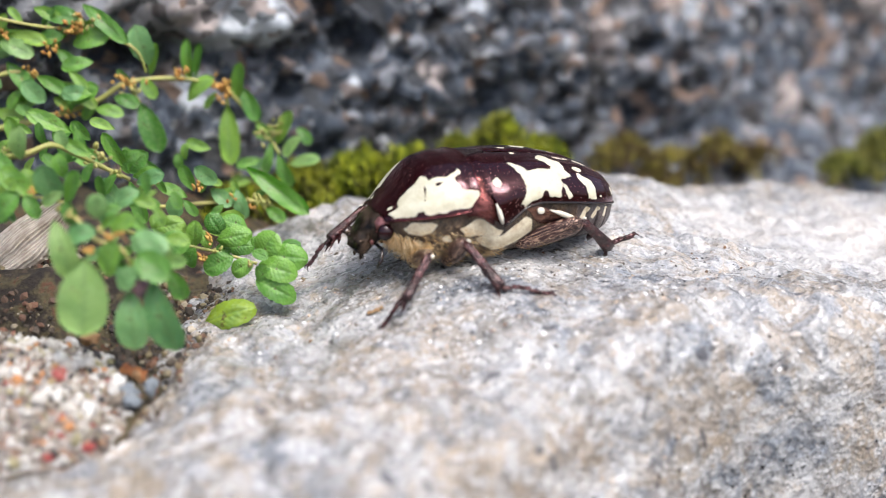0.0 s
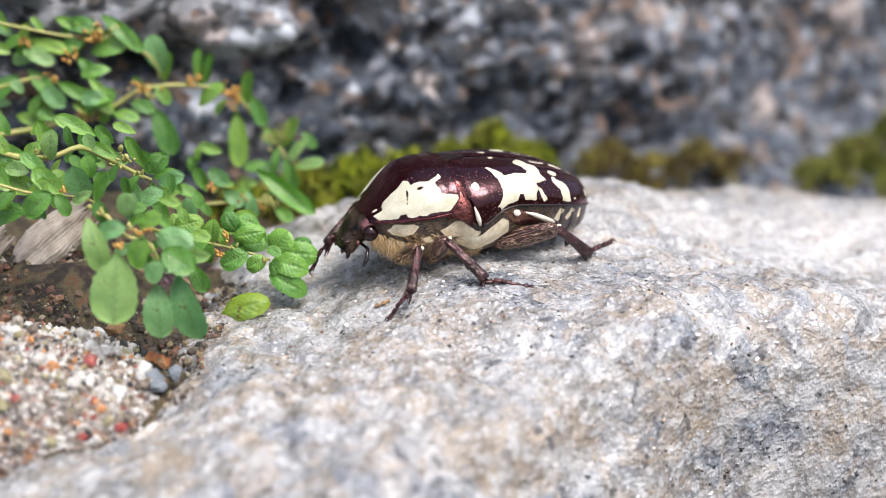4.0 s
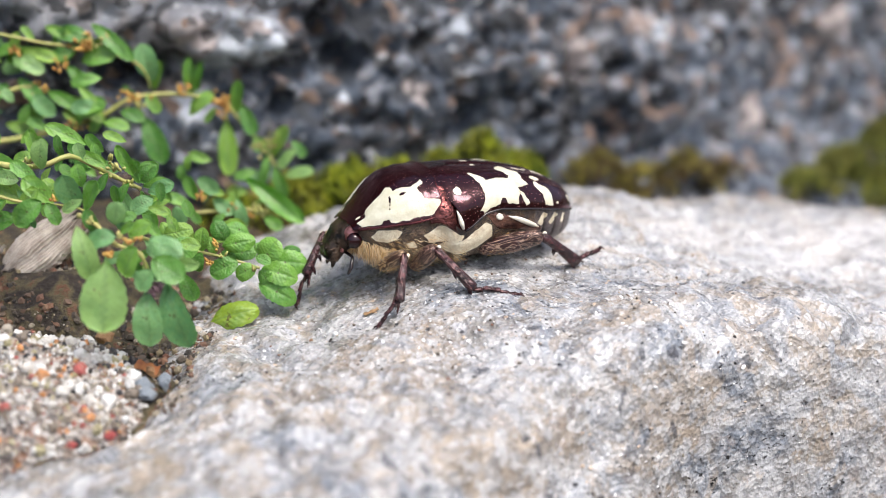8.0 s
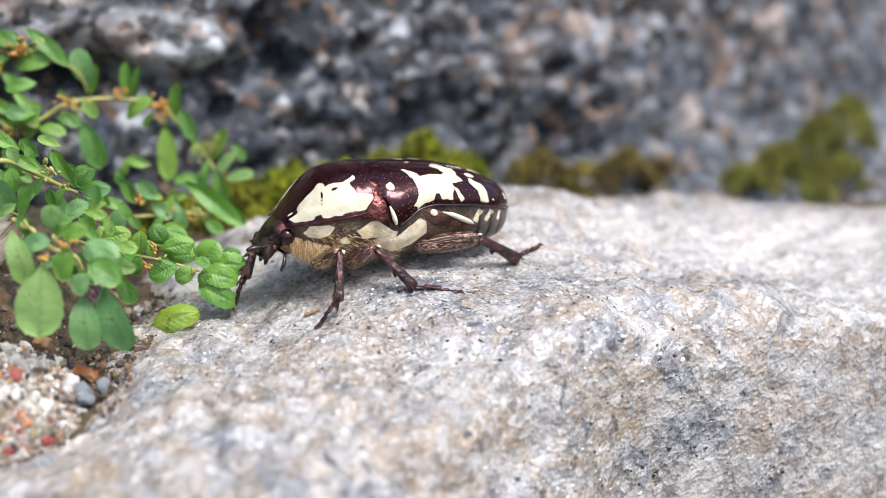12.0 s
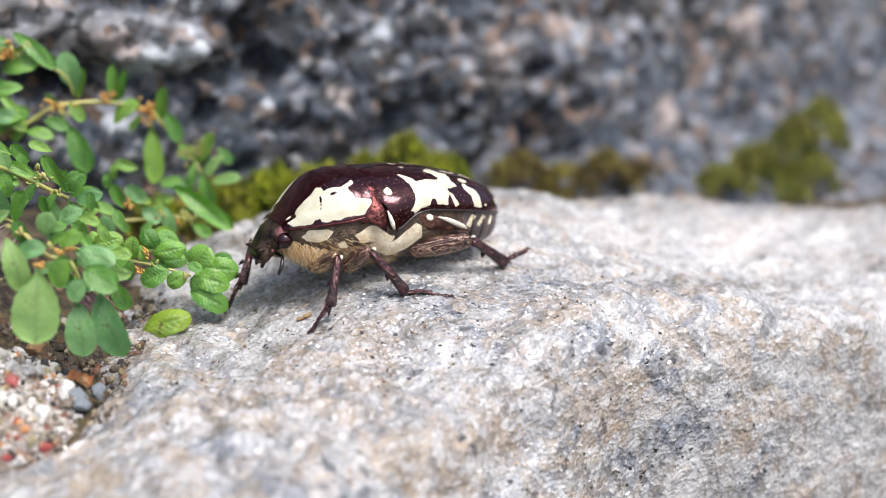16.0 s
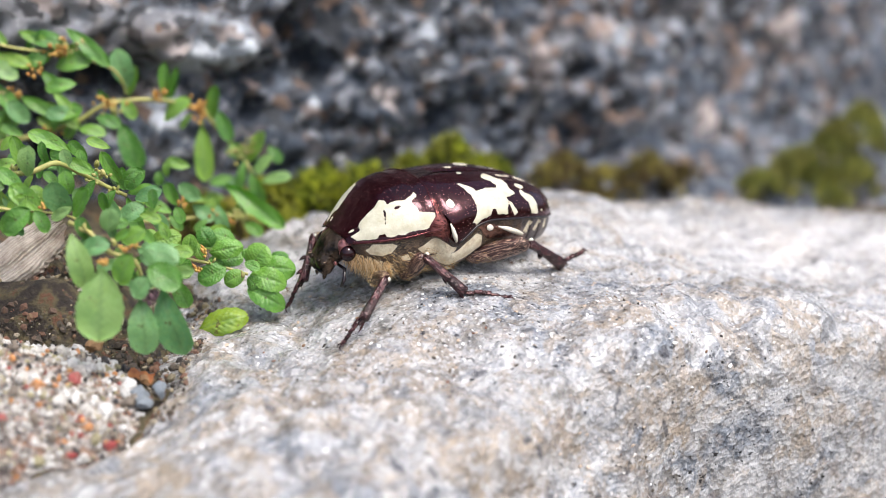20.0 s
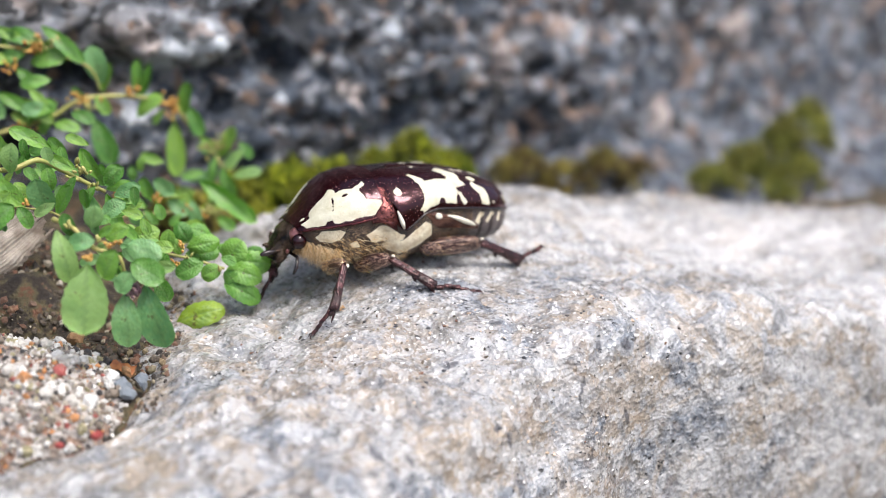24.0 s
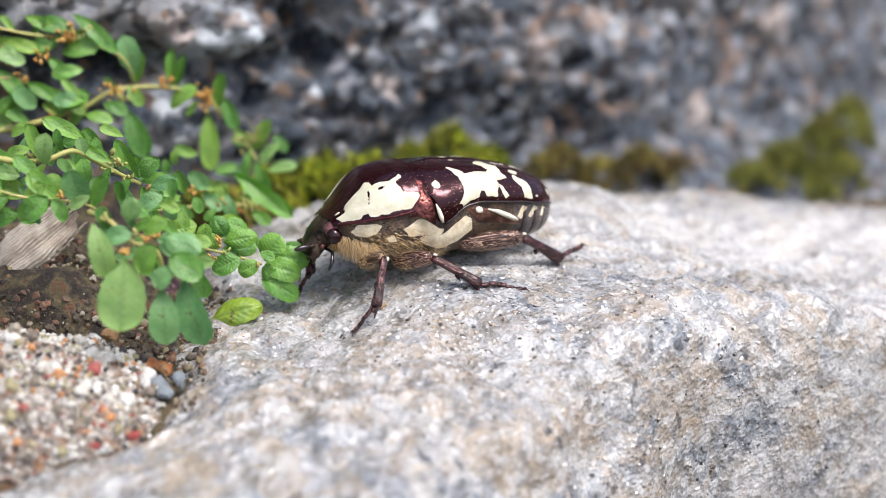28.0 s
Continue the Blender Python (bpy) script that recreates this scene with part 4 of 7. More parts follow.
def leg(b, which, side):
    spec = LEGS[which]
    f = part("femur", femur_mesh(spec["femur"], spec["thigh"], GOLDEN if which == "front" else THIGH), b, "scaly golden-lined thigh")

    def on_thigh(r):
        u, a = r.uniform(0.05, 0.5), r.uniform(0, 2 * math.pi)
        k = spec["thigh"] * (0.55 + 0.62 * math.sin(math.pi * (0.12 + 0.74 * u)) ** 1.2) * 0.97
        return (spec["femur"] * u, 0.8 * k * math.cos(a), k * math.sin(a)), (0.9, 0.4 * math.cos(a), 0.4 * math.sin(a) - 0.15)

    tagged(part("thigh_hair", hairs("thigh_hair", spec["hair"], 60 + side, on_thigh, 0.42 if which != "hind" else 0.25, 0.022), f, "golden hair on the thigh"), kind="stuff")
    t = part("tibia", tibia_mesh(spec["tibia"], spec["girth"], spec["teeth"]), b)
    part("knee_spot", blob(0.2, 0.16, 0.2, CREAM, "knee_spot", 10, 8), t, "cream spot on the knee", place(0.12, side * spec["girth"] * 0.5, 0.16))
    s = part("tarsus", tarsus_mesh(spec["tarsus"], spec["girth"] * 0.44), b)
    return f, t, s


def beetle():
    b = thing("beetle", place(0.2, 6.7, 0, 0, 0, 207), "glossy dark maroon flower beetle with cream markings on granite", "beetle")
    for sign in (1, -1):
        part("wing_case", wing_case(sign), b, "dark maroon wing case with ragged cream patches")
        rim = [tuple(dome(ELYTRA_TOP, ELYTRA_RIM, ELYTRA_HALF, np.array(x), np.array(1.0 * sign)) + np.array((0, 0.02 * sign, -0.04))) for x in np.linspace(-10.95, 1.5, 40)]
        part("wing_rim", swept("wing_rim", rim, [0.10] * len(rim), EDGE, 6), b, "narrow black edge of the wing case")
        part("shoulder_plate", shoulder_plate(sign), b, "coppery pitted shoulder plate")
        bar = [shell_point(x, v * sign, 0.10) for x, v in ((2.15, 0.79), (2.0, 0.86), (1.85, 0.93), (1.72, 0.985))]
        part("side_bar", swept("side_bar", bar, [0.04, 0.15, 0.20, 0.10], CREAM, 10), b, "cream bar behind the shoulder")
        part("side_plate", side_plate(sign), b, "coppery maroon plate above the hind leg")
        part("plate_dot", blob(0.36, 0.14, 0.27, CREAM, "plate_dot", 12, 8), b, "cream dot", place(-1.7, 5.42 * sign, 5.42, 8 * sign, -20, 0))
        streak = [(-2.5, 5.48 * sign, 5.38), (-3.4, 5.46 * sign, 5.05), (-4.3, 5.28 * sign, 4.6), (-5.2, 4.98 * sign, 4.15), (-5.7, 4.72 * sign, 3.9)]
        part("plate_streak", swept("plate_streak", streak, [0.05, 0.19, 0.23, 0.18, 0.05], CREAM, 8), b, "cream streak")
    part("pronotum", pronotum(), b, "maroon shield behind the head with a cream patch on each side")
    v = np.linspace(-0.97, 0.97, 70)
    edge = dome(PRO_TOP, PRO_RIM, PRO_HALF, 2.97 + 0.3 * smooth(0.3, 0.55, np.abs(v)) + 0.9 * smooth(0.80, 1.0, np.abs(v)), v, 2.2)
    part("shield_edge", swept("shield_edge", [tuple(q * np.array((1, 1.014, 1.006))) for q in edge], [0.075] * len(v), RIMSHELL, 6), b, "thin coppery hind edge of the shield")
    for sign in (1, -1):
        x = np.linspace(3.95, 9.6, 36)
        side = dome(PRO_TOP, PRO_RIM, PRO_HALF, x, np.full(36, 0.99 * sign), 2.2)
        part("shield_margin", swept("shield_margin", [(q[0], q[1] + 0.10 * sign, q[2] - 0.02) for q in side], [0.11] * 36, RIMSHELL, 7), b, "raised maroon side margin of the shield")
    tri = [(3.05, -1.3, 9.15), (3.05, 1.3, 9.15), (2.2, 0.9, 9.22), (1.2, 0.4, 9.2), (0.6, 0, 9.15), (1.2, -0.4, 9.2), (2.2, -0.9, 9.22)]
    me = mesh_from("scutellum", tri + [(x, y, z - 0.4) for x, y, z in tri], [tuple(range(7))[::-1], tuple(range(7, 14))] + [(i, (i + 1) % 7, (i + 1) % 7 + 7, i + 7) for i in range(7)], EDGE, False)
    part("scutellum", me, b, "small black triangular plate")
    part("prosternum", under("prosternum", 2.8, 9.5, 60, UNDER), b, "tan hairy underside of the front body")
    part("thorax", under("thorax", -5.3, 2.9, 80, UNDER), b, "scaly brown and cream chest")
    part("abdomen", under("abdomen", -11.0, -5.2, 80, UNDERDARK, 1), b, "dark ringed abdomen with cream bars")
    head(b)

    def chin(r):
        x, w = r.uniform(6.8, 9.5), r.choice((1, -1)) * r.uniform(0.15, 0.66)
        a = w * math.pi / 2
        rim, low, half = float(PRO_RIM(x)), float(BELLY_LOW(x)), float(PRO_HALF(x)) * 0.95
        return (x, half * math.copysign(abs(math.sin(a)) ** 0.8, a), rim - (rim - low) * math.cos(a) ** 0.95), (r.gauss(-0.25, 0.45), math.copysign(0.5, w) + r.gauss(0, 0.3), -1.0 + r.gauss(0, 0.25))

    def chest(r):
        x, w = r.uniform(1.0, 6.8), r.choice((1, -1)) * r.uniform(0.2, 0.66)
        a = w * math.pi / 2
        rim, low, half = float(body_rim(x)), float(BELLY_LOW(x)), float(body_half(x)) * 0.96
        return (x, half * math.copysign(abs(math.sin(a)) ** 0.8, a), rim - (rim - low) * math.cos(a) ** 0.95), (-0.9, math.copysign(0.5, w), -0.5)

    def collar(r):
        x, w = r.uniform(2.6, 8.6), r.choice((1, -1)) * r.uniform(0.64, 0.82)
        a = w * math.pi / 2
        rim, low, half = float(body_rim(x)), float(BELLY_LOW(x)), float(body_half(x)) * 0.965
        return (x, half * math.copysign(abs(math.sin(a)) ** 0.8, a), rim - (rim - low) * math.cos(a) ** 0.95), (-0.9, math.copysign(0.35, w), -0.35 + r.gauss(0, 0.3))

    tagged(part("collar_hair", hairs("collar_hair", 300, 6, collar, 0.5, 0.014), b, "fine golden hair below the shield's edge"), kind="stuff")
    tagged(part("hair_fringe", hairs("hair_fringe", 2000, 4, chin, 0.95, 0.02), b, "golden hair below the shield"), kind="stuff")
    tagged(part("chest_hair", hairs("chest_hair", 900, 5, chest, 0.42, 0.016), b, "short golden hair on the chest"), kind="stuff")
    legs = {(w, s): leg(b, w, s) for w in LEGS for s in (1, -1)}
    return b, legs


BEETLE, LEG_PARTS = beetle()


# ---- the creeping plant ----
def leaf_mesh(wide, bow, cup, far=1.12, puff=0.0):
    """An oval blade of length 1 along x, with a midrib, thin but closed; puff: how far it swells between its side veins."""
    nx, ny = (18, 9) if not puff else (37, 17)
    top, low, vein = [], [], []
    for i in range(nx):
        t = i / (nx - 1)
        q = 2 * (t ** far) - 1
        half = wide / 2 * max(1 - abs(q) ** 2.5, 0.0) ** 0.56
        half = max(half, 0.02)
        for j in range(ny):
            s = -1 + 2 * j / (ny - 1)
            z = bow * math.sin(math.pi * t) * 0.5 - bow * 0.6 * t * t + cup * wide * s * s * 0.5 + 0.012 * math.sin(9 * t + 4 * s)
            ripple = 1 + 0.035 * math.sin(t * 40) * abs(s) ** 3
            lane = t * 8.5 - abs(s) * 2.0
            pillow = abs(math.sin(math.pi * lane)) ** 0.6 * min(1.0, 5 * abs(s)) * (1 - abs(s) ** 6) * (1 - abs(q) ** 6)
            z += puff * pillow
            top.append((t, half * s * ripple, z))
            edge = 0.018 if 0 < j < ny - 1 and 0 < i < nx - 1 else 0.0
            low.append((t, half * s * ripple, z - edge))
            vein.append(max(0.0, 1 - 5 * abs(s)) + 0.6 * max(0.0, 1 - 4 * abs(math.sin(math.pi * lane))))
    f = grid_faces(nx, ny)
    n = len(top)
    faces = [q[::-1] for q in f] + [tuple(i + n for i in q) for q in f]
    v = np.array(top + low)
    me = bpy.data.meshes.new("leaf")
    me.from_pydata(v.tolist(), [], faces)
    me.materials.append(LEAF)
    me.polygons.foreach_set("use_smooth", np.ones(len(faces), bool))
    me.attributes.new("vein", "FLOAT", "POINT").data.foreach_set("value", np.array(vein + vein, np.float32))
    return me


ROUND = [leaf_mesh(w, b, c) for w, b, c in ((0.62, 0.18, 0.25), (0.68, 0.10, 0.18), (0.60, 0.25, 0.32), (0.66, 0.05, -0.12))]
LONG = [leaf_mesh(w, b, c, 1.4) for w, b, c in ((0.62, 0.12, 0.16), (0.66, 0.20, 0.10), (0.60, 0.06, 0.22))]
QUILTED = [leaf_mesh(w, b, c, 1.2, 0.024) for w, b, c in ((0.64, 0.22, -0.15), (0.68, 0.28, -0.22), (0.62, 0.15, 0.12), (0.66, 0.30, 0.05))]
PICK = random.Random(11)


PAINTED = {}


def painted(me, material):
    """The same blade in another material."""
    key = (me.name, material.name)
    if key not in PAINTED:
        PAINTED[key] = me.copy()
        PAINTED[key].materials[0] = material
    return PAINTED[key]


def leaf(plant, base, tip, wide, face, material=None, blades=None):
    """A leaf from base to tip, so many times as wide as usual, its upper side turned to face."""
    a, b = Vector(base), Vector(tip)
    x = b - a
    size = x.length
    x.normalize()
    y = Vector(face).normalized().cross(x).normalized()
    z = x.cross(y)
    m = Matrix((x, y, z)).transposed().to_4x4()
    m.translation = a * MM
    ob = part("leaf", PICK.choice(blades or (LONG if size > 4.2 or wide < 0.95 else ROUND)), plant)
    if material:
        ob.data = painted(ob.data, material)
    ob.matrix_basis = m @ Matrix.Diagonal((size * MM, size * wide * MM, size * MM, 1))
    return ob


def stem(plant, points, thick):
    pts = [Vector(p) for p in points]
    fine = []
    for i in range(len(pts) - 1):
        p0, p1, p2, p3 = pts[max(i - 1, 0)], pts[i], pts[i + 1], pts[min(i + 2, len(pts) - 1)]
        for k in range(6):
            t = k / 6
            fine.append(0.5 * (2 * p1 + (p2 - p0) * t + (2 * p0 - 5 * p1 + 4 * p2 - p3) * t * t + (3 * p1 - p0 - 3 * p2 + p3) * t ** 3))
    fine.append(pts[-1])
    n = len(fine)
    part("stem", swept("stem", fine, [thick * (1.15 - 0.45 * i / n) * (1.0 + 0.25 * (i % 6 == 0)) for i in range(n)], STEM, 7), plant)


def buds(plant, at, seed, count=9, spread=0.8, material=None):
    """A tight knot of tiny flower buds."""
    r = random.Random(seed)
    pieces = []
    for _ in range(count):
        p = Vector(at) + Vector((r.gauss(0, 1), r.gauss(0, 1), r.gauss(0, 0.7))) * spread * 0.27
        q = p + Vector((r.uniform(-0.3, 0.3), r.uniform(-0.5, 0.1), r.uniform(0.1, 0.6)))
        k = 0.62 + 0.22 * spread
        pieces.append(tube([p, p.lerp(q, 0.5), q], [0.10 * k, 0.19 * k, 0.06 * k], 6))
    part("bud", mesh_from("bud", *merged(pieces), material or BUD), plant)


def sprig_front():
    p = thing("plant_sprig", place(0, 0, 0), "large-leaved green creeping plant sprig hanging over the gravel", "plant", "creeping plant sprigs")
    stem(p, ((-27.1, -6.0, 7.8), (-25.4, -7.5, 7.7), (-23.6, -8.5, 6.4), (-21.7, -8.7, 5.7), (-21.3, -8.2, 2.8)), 0.17)
    leaf(p, (-26.1, -9.3, 8.0), (-25.0, -10.1, 4.1), 0.64, (0.2, -0.8, 0.7), PALE)
    leaf(p, (-23.7, -10.5, 5.8), (-24.0, -11.8, 0.7), 1.05, (0.3, -0.9, 0.5), PALE)
    leaf(p, (-21.4, -9.0, 2.9), (-21.1, -10.2, -1.0), 0.82, (0.1, -0.7, 0.3), PALE)
    leaf(p, (-19.9, -8.6, 3.5), (-18.5, -9.5, -1.4), 0.73, (-0.2, -0.8, 0.5), PALE)
    leaf(p, (-21.7, -9.6, 6.6), (-22.8, -9.8, 4.4), 1.14, (-0.2, -0.9, 0.7))
    leaf(p, (-20.7, -9.6, 4.9), (-21.6, -10.1, 3.4), 1.18, (-0.2, -0.8, 0.3), PALE)
    leaf(p, (-21.1, -8.6, 6.7), (-18.5, -9.1, 5.9), 1.02, (-0.3, -0.9, 0.6), PALE)
    leaf(p, (-20.7, -9.3, 5.5), (-18.3, -9.6, 4.2), 1.08, (-0.2, -0.7, 0.6))
    leaf(p, (-23.4, -8.8, 7.1), (-25.4, -9.1, 6.8), 1.13, (0.3, -0.8, 0.6), PALE)
    leaf(p, (-23.9, -7.5, 7.6), (-23.5, -7.7, 9.4), 1.16, (0.3, -0.8, 0.7), PALE)
    leaf(p, (-25.2, -7.2, 6.8), (-26.0, -7.7, 8.7), 0.79, (-0.1, -0.9, 0.3))
    leaf(p, (-22.9, -7.4, 6.8), (-21.1, -7.6, 7.8), 0.96, (-0.3, -0.9, 0.5))
    leaf(p, (-19.7, -5.5, 3.2), (-18.7, -5.6, 1.0), 0.90, (0.1, -0.9, 0.4))
    leaf(p, (-23.4, -7.8, 7.0), (-22.2, -8.1, 8.0), 0.70, (-0.0, -0.9, 0.5))
    leaf(p, (-21.8, -8.0, 4.0), (-22.4, -8.3, 5.2), 0.77, (-0.3, -0.7, 0.3))
    leaf(p, (-20.6, -6.8, 6.5), (-21.7, -7.2, 7.7), 0.79, (0.2, -0.9, 0.6))
    leaf(p, (-27.5, -3.8, 8.5), (-29.1, -4.1, 7.5), 0.70, (0.1, -0.9, 0.3), PALE)
    leaf(p, (-21.3, -4.0, 8.4), (-21.3, -4.1, 10.0), 0.79, (0.3, -0.9, 0.6))
    leaf(p, (-23.7, -6.6, 3.8), (-22.5, -6.9, 3.3), 0.71, (0.3, -0.9, 0.4), PALE)
    leaf(p, (-24.6, -4.9, 7.2), (-23.0, -5.2, 7.7), 0.77, (0.2, -0.9, 0.6))
    leaf(p, (-19.4, -6.0, 4.7), (-20.3, -6.4, 3.8), 1.10, (0.3, -0.9, 0.7), PALE)
    leaf(p, (-21.1, -6.2, 4.5), (-21.9, -6.4, 5.6), 0.89, (-0.1, -0.8, 0.7), PALE)
    leaf(p, (-22.4, -3.9, 7.9), (-20.7, -4.1, 7.6), 0.73, (0.3, -0.8, 0.4))
    leaf(p, (-20.2, -6.7, 4.1), (-17.8, -7.0, 4.5), 0.69, (-0.2, -0.9, 0.3), PALE)
    leaf(p, (-22.0, -5.8, 6.4), (-22.5, -6.1, 7.5), 0.93, (0.3, -0.9, 0.3))
    leaf(p, (-22.3, -2.7, 8.3), (-24.0, -3.3, 7.4), 1.10, (0.0, -0.8, 0.4), PALE)
    leaf(p, (-23.3, -6.4, 5.0), (-25.2, -6.8, 4.5), 0.70, (0.2, -0.8, 0.4), PALE)
    leaf(p, (-19.9, -2.7, 8.2), (-19.4, -2.8, 6.9), 0.96, (0.3, -0.9, 0.5))
    leaf(p, (-23.0, -6.2, 5.0), (-23.3, -6.6, 3.7), 0.93, (-0.3, -0.8, 0.7), PALE)
    leaf(p, (-27.4, -2.2, 7.8), (-27.4, -2.6, 9.6), 0.85, (0.2, -0.9, 0.4), PALE)
    leaf(p, (-20.5, -7.7, 4.3), (-21.3, -7.8, 3.4), 0.75, (0.2, -0.9, 0.5), PALE)
    leaf(p, (-27.7, -2.9, 8.1), (-26.4, -3.3, 9.1), 0.59, (0.2, -0.7, 0.5), PALE)
    leaf(p, (-21.0, -3.6, 7.3), (-20.3, -3.9, 6.0), 0.82, (0.2, -0.8, 0.4))
    leaf(p, (-24.2, -4.7, 6.1), (-24.4, -4.9, 7.6), 0.76, (-0.2, -0.9, 0.7), PALE)
    leaf(p, (-26.2, -6.0, 4.9), (-25.8, -6.5, 6.9), 0.74, (0.1, -0.8, 0.4), PALE)
    leaf(p, (-20.8, -3.3, 8.4), (-22.1, -3.5, 7.8), 0.75, (-0.2, -0.8, 0.6))
    leaf(p, (-21.7, -4.7, 6.1), (-21.7, -5.0, 4.4), 0.98, (0.2, -0.8, 0.6), PALE)
    leaf(p, (-22.1, -6.3, 4.4), (-22.2, -6.6, 3.2), 0.80, (0.2, -0.9, 0.6))
    leaf(p, (-23.2, -4.9, 4.9), (-23.9, -5.1, 3.5), 0.94, (-0.0, -0.8, 0.6), PALE)
    leaf(p, (-21.2, -5.4, 2.6), (-23.0, -5.7, 2.9), 0.78, (0.3, -0.8, 0.5), PALE)
    leaf(p, (-20.2, -4.1, 5.1), (-18.4, -4.2, 5.0), 0.92, (0.0, -0.9, 0.6))
    leaf(p, (-22.4, -5.4, 5.7), (-21.0, -5.7, 4.7), 0.65, (0.2, -0.8, 0.6), PALE)
    leaf(p, (-23.3, -5.0, 5.7), (-24.2, -5.1, 4.8), 1.04, (0.1, -0.8, 0.6), PALE)
    leaf(p, (-19.7, -5.4, 3.0), (-21.1, -5.7, 3.7), 0.86, (0.2, -0.7, 0.6), PALE)
    leaf(p, (-22.0, -5.1, 4.9), (-23.4, -5.7, 4.1), 0.70, (0.3, -0.8, 0.5))
    leaf(p, (-19.3, -6.3, 4.5), (-19.6, -6.4, 5.6), 0.85, (0.2, -0.7, 0.5), PALE)
    buds(p, (-23.9, -9.4, 5.8), 1, 7, 0.7)
    buds(p, (-21.9, -9.2, 6.9), 2, 6, 0.6)
    buds(p, (-25.5, -8.0, 7.9), 3, 6, 0.6, STEM)
    buds(p, (-20.7, -9.6, 3.0), 4, 9, 0.9, SEEDCAP)
    buds(p, (-22.0, -9.6, 6.9), 5, 4, 0.5)
    buds(p, (-20.4, -9.4, 3.4), 6, 6, 0.7, SEEDCAP)
    buds(p, (-23.1, -8.6, 7.0), 7, 5, 0.6, STEM)


def sprig_rosette():
    p = thing("plant_sprig", place(0, 0, 0), "bright green sprig with a rosette of quilted leaves lying on granite", "plant", "creeping plant sprigs")
    stem(p, ((-23.8, -2.0, 4.9), (-22.8, 1.0, 3.3), (-20.3, 2.6, 2.2), (-18.0, 2.8, 1.6), (-15.4, 2.6, 0.9)), 0.15)
    leaf(p, (-23.0, 1.5, 4.0), (-20.6, 1.0, 4.7), 0.88, (0.2, -0.8, 0.3), blades=QUILTED)
    leaf(p, (-22.9, 0.8, 2.7), (-20.1, 0.2, 3.5), 1.04, (0.1, -0.8, 0.4), blades=QUILTED)
    leaf(p, (-20.3, 2.6, 2.3), (-19.9, 2.2, 4.4), 0.94, (0.2, -0.8, 0.6), blades=QUILTED)
    leaf(p, (-20.1, 2.2, 2.3), (-20.7, 2.1, 0.7), 1.24, (-0.2, -0.8, 0.5), blades=QUILTED)
    leaf(p, (-18.7, 3.4, 2.5), (-16.0, 3.1, 3.2), 0.85, (0.1, -0.8, 0.3), blades=QUILTED)
    leaf(p, (-17.1, 2.2, 1.6), (-19.4, 1.7, 0.6), 1.11, (-0.2, -0.9, 0.3), blades=QUILTED)
    leaf(p, (-15.6, 2.1, 1.2), (-17.3, 1.8, 0.4), 1.20, (-0.2, -0.9, 0.3), blades=QUILTED)
    leaf(p, (-15.3, 3.4, 0.9), (-14.1, 3.0, 3.2), 1.43, (-0.1, -0.8, 0.5), blades=QUILTED)
    leaf(p, (-14.9, 3.5, 1.3), (-11.6, 3.1, 1.2), 0.99, (0.3, -0.9, 0.4), blades=QUILTED)
    leaf(p, (-15.2, 2.4, 0.9), (-12.2, 2.0, 0.3), 0.97, (-0.1, -0.9, 0.6), blades=QUILTED)
    leaf(p, (-15.3, 1.9, 0.9), (-14.1, 1.7, -0.2), 1.28, (-0.3, -0.8, 0.3), blades=QUILTED)
    leaf(p, (-15.5, 1.7, 2.2), (-14.2, 1.5, 1.8), 1.04, (-0.1, -0.8, 0.7), blades=QUILTED)
    leaf(p, (-15.4, 2.0, -0.2), (-12.3, 1.6, -1.6), 0.82, (-0.1, -0.7, 0.5), blades=QUILTED)
    leaf(p, (-18.3, 5.0, 1.3), (-16.2, 4.7, 1.7), 1.08, (-0.3, -0.8, 0.5), blades=QUILTED)
    leaf(p, (-17.6, 3.6, 1.5), (-18.7, 3.3, 2.0), 0.95, (0.3, -0.8, 0.4), blades=QUILTED)
    leaf(p, (-14.8, 3.9, 1.8), (-15.9, 3.5, 2.6), 1.05, (-0.3, -0.9, 0.5), blades=QUILTED)
    leaf(p, (-14.0, 4.2, 1.7), (-12.3, 3.9, 2.2), 0.87, (-0.3, -0.8, 0.7), blades=QUILTED)
    leaf(p, (-18.7, 5.2, 2.4), (-19.6, 4.9, 4.1), 1.18, (-0.0, -0.9, 0.4), blades=QUILTED)
    leaf(p, (-16.9, 6.2, 2.6), (-18.8, 5.6, 3.6), 1.07, (-0.1, -0.7, 0.7), blades=QUILTED)
    leaf(p, (-21.4, 1.2, 2.6), (-22.1, 0.9, 3.9), 1.03, (-0.2, -0.7, 0.5), blades=QUILTED)
    leaf(p, (-21.0, 3.2, 3.2), (-22.1, 2.9, 4.5), 0.93, (-0.1, -0.7, 0.5), blades=QUILTED)
    leaf(p, (-19.1, 3.0, 2.0), (-19.7, 2.8, 3.4), 0.92, (-0.0, -0.9, 0.5), blades=QUILTED)
    leaf(p, (-21.2, 2.2, 2.0), (-22.1, 1.9, 0.8), 0.79, (-0.1, -0.8, 0.6), blades=QUILTED)
    leaf(p, (-22.5, 2.0, 3.3), (-23.2, 1.9, 4.9), 0.80, (0.0, -0.9, 0.7), blades=QUILTED)
    buds(p, (-18.9, 2.0, 2.9), 8, 6, 0.6)
    buds(p, (-19.3, 1.6, 1.5), 9, 5, 0.5)
    buds(p, (-15.6, 1.6, 1.0), 10, 4, 0.4, STEM)
    buds(p, (-18.4, 2.2, 2.0), 11, 4, 0.4, STEM)


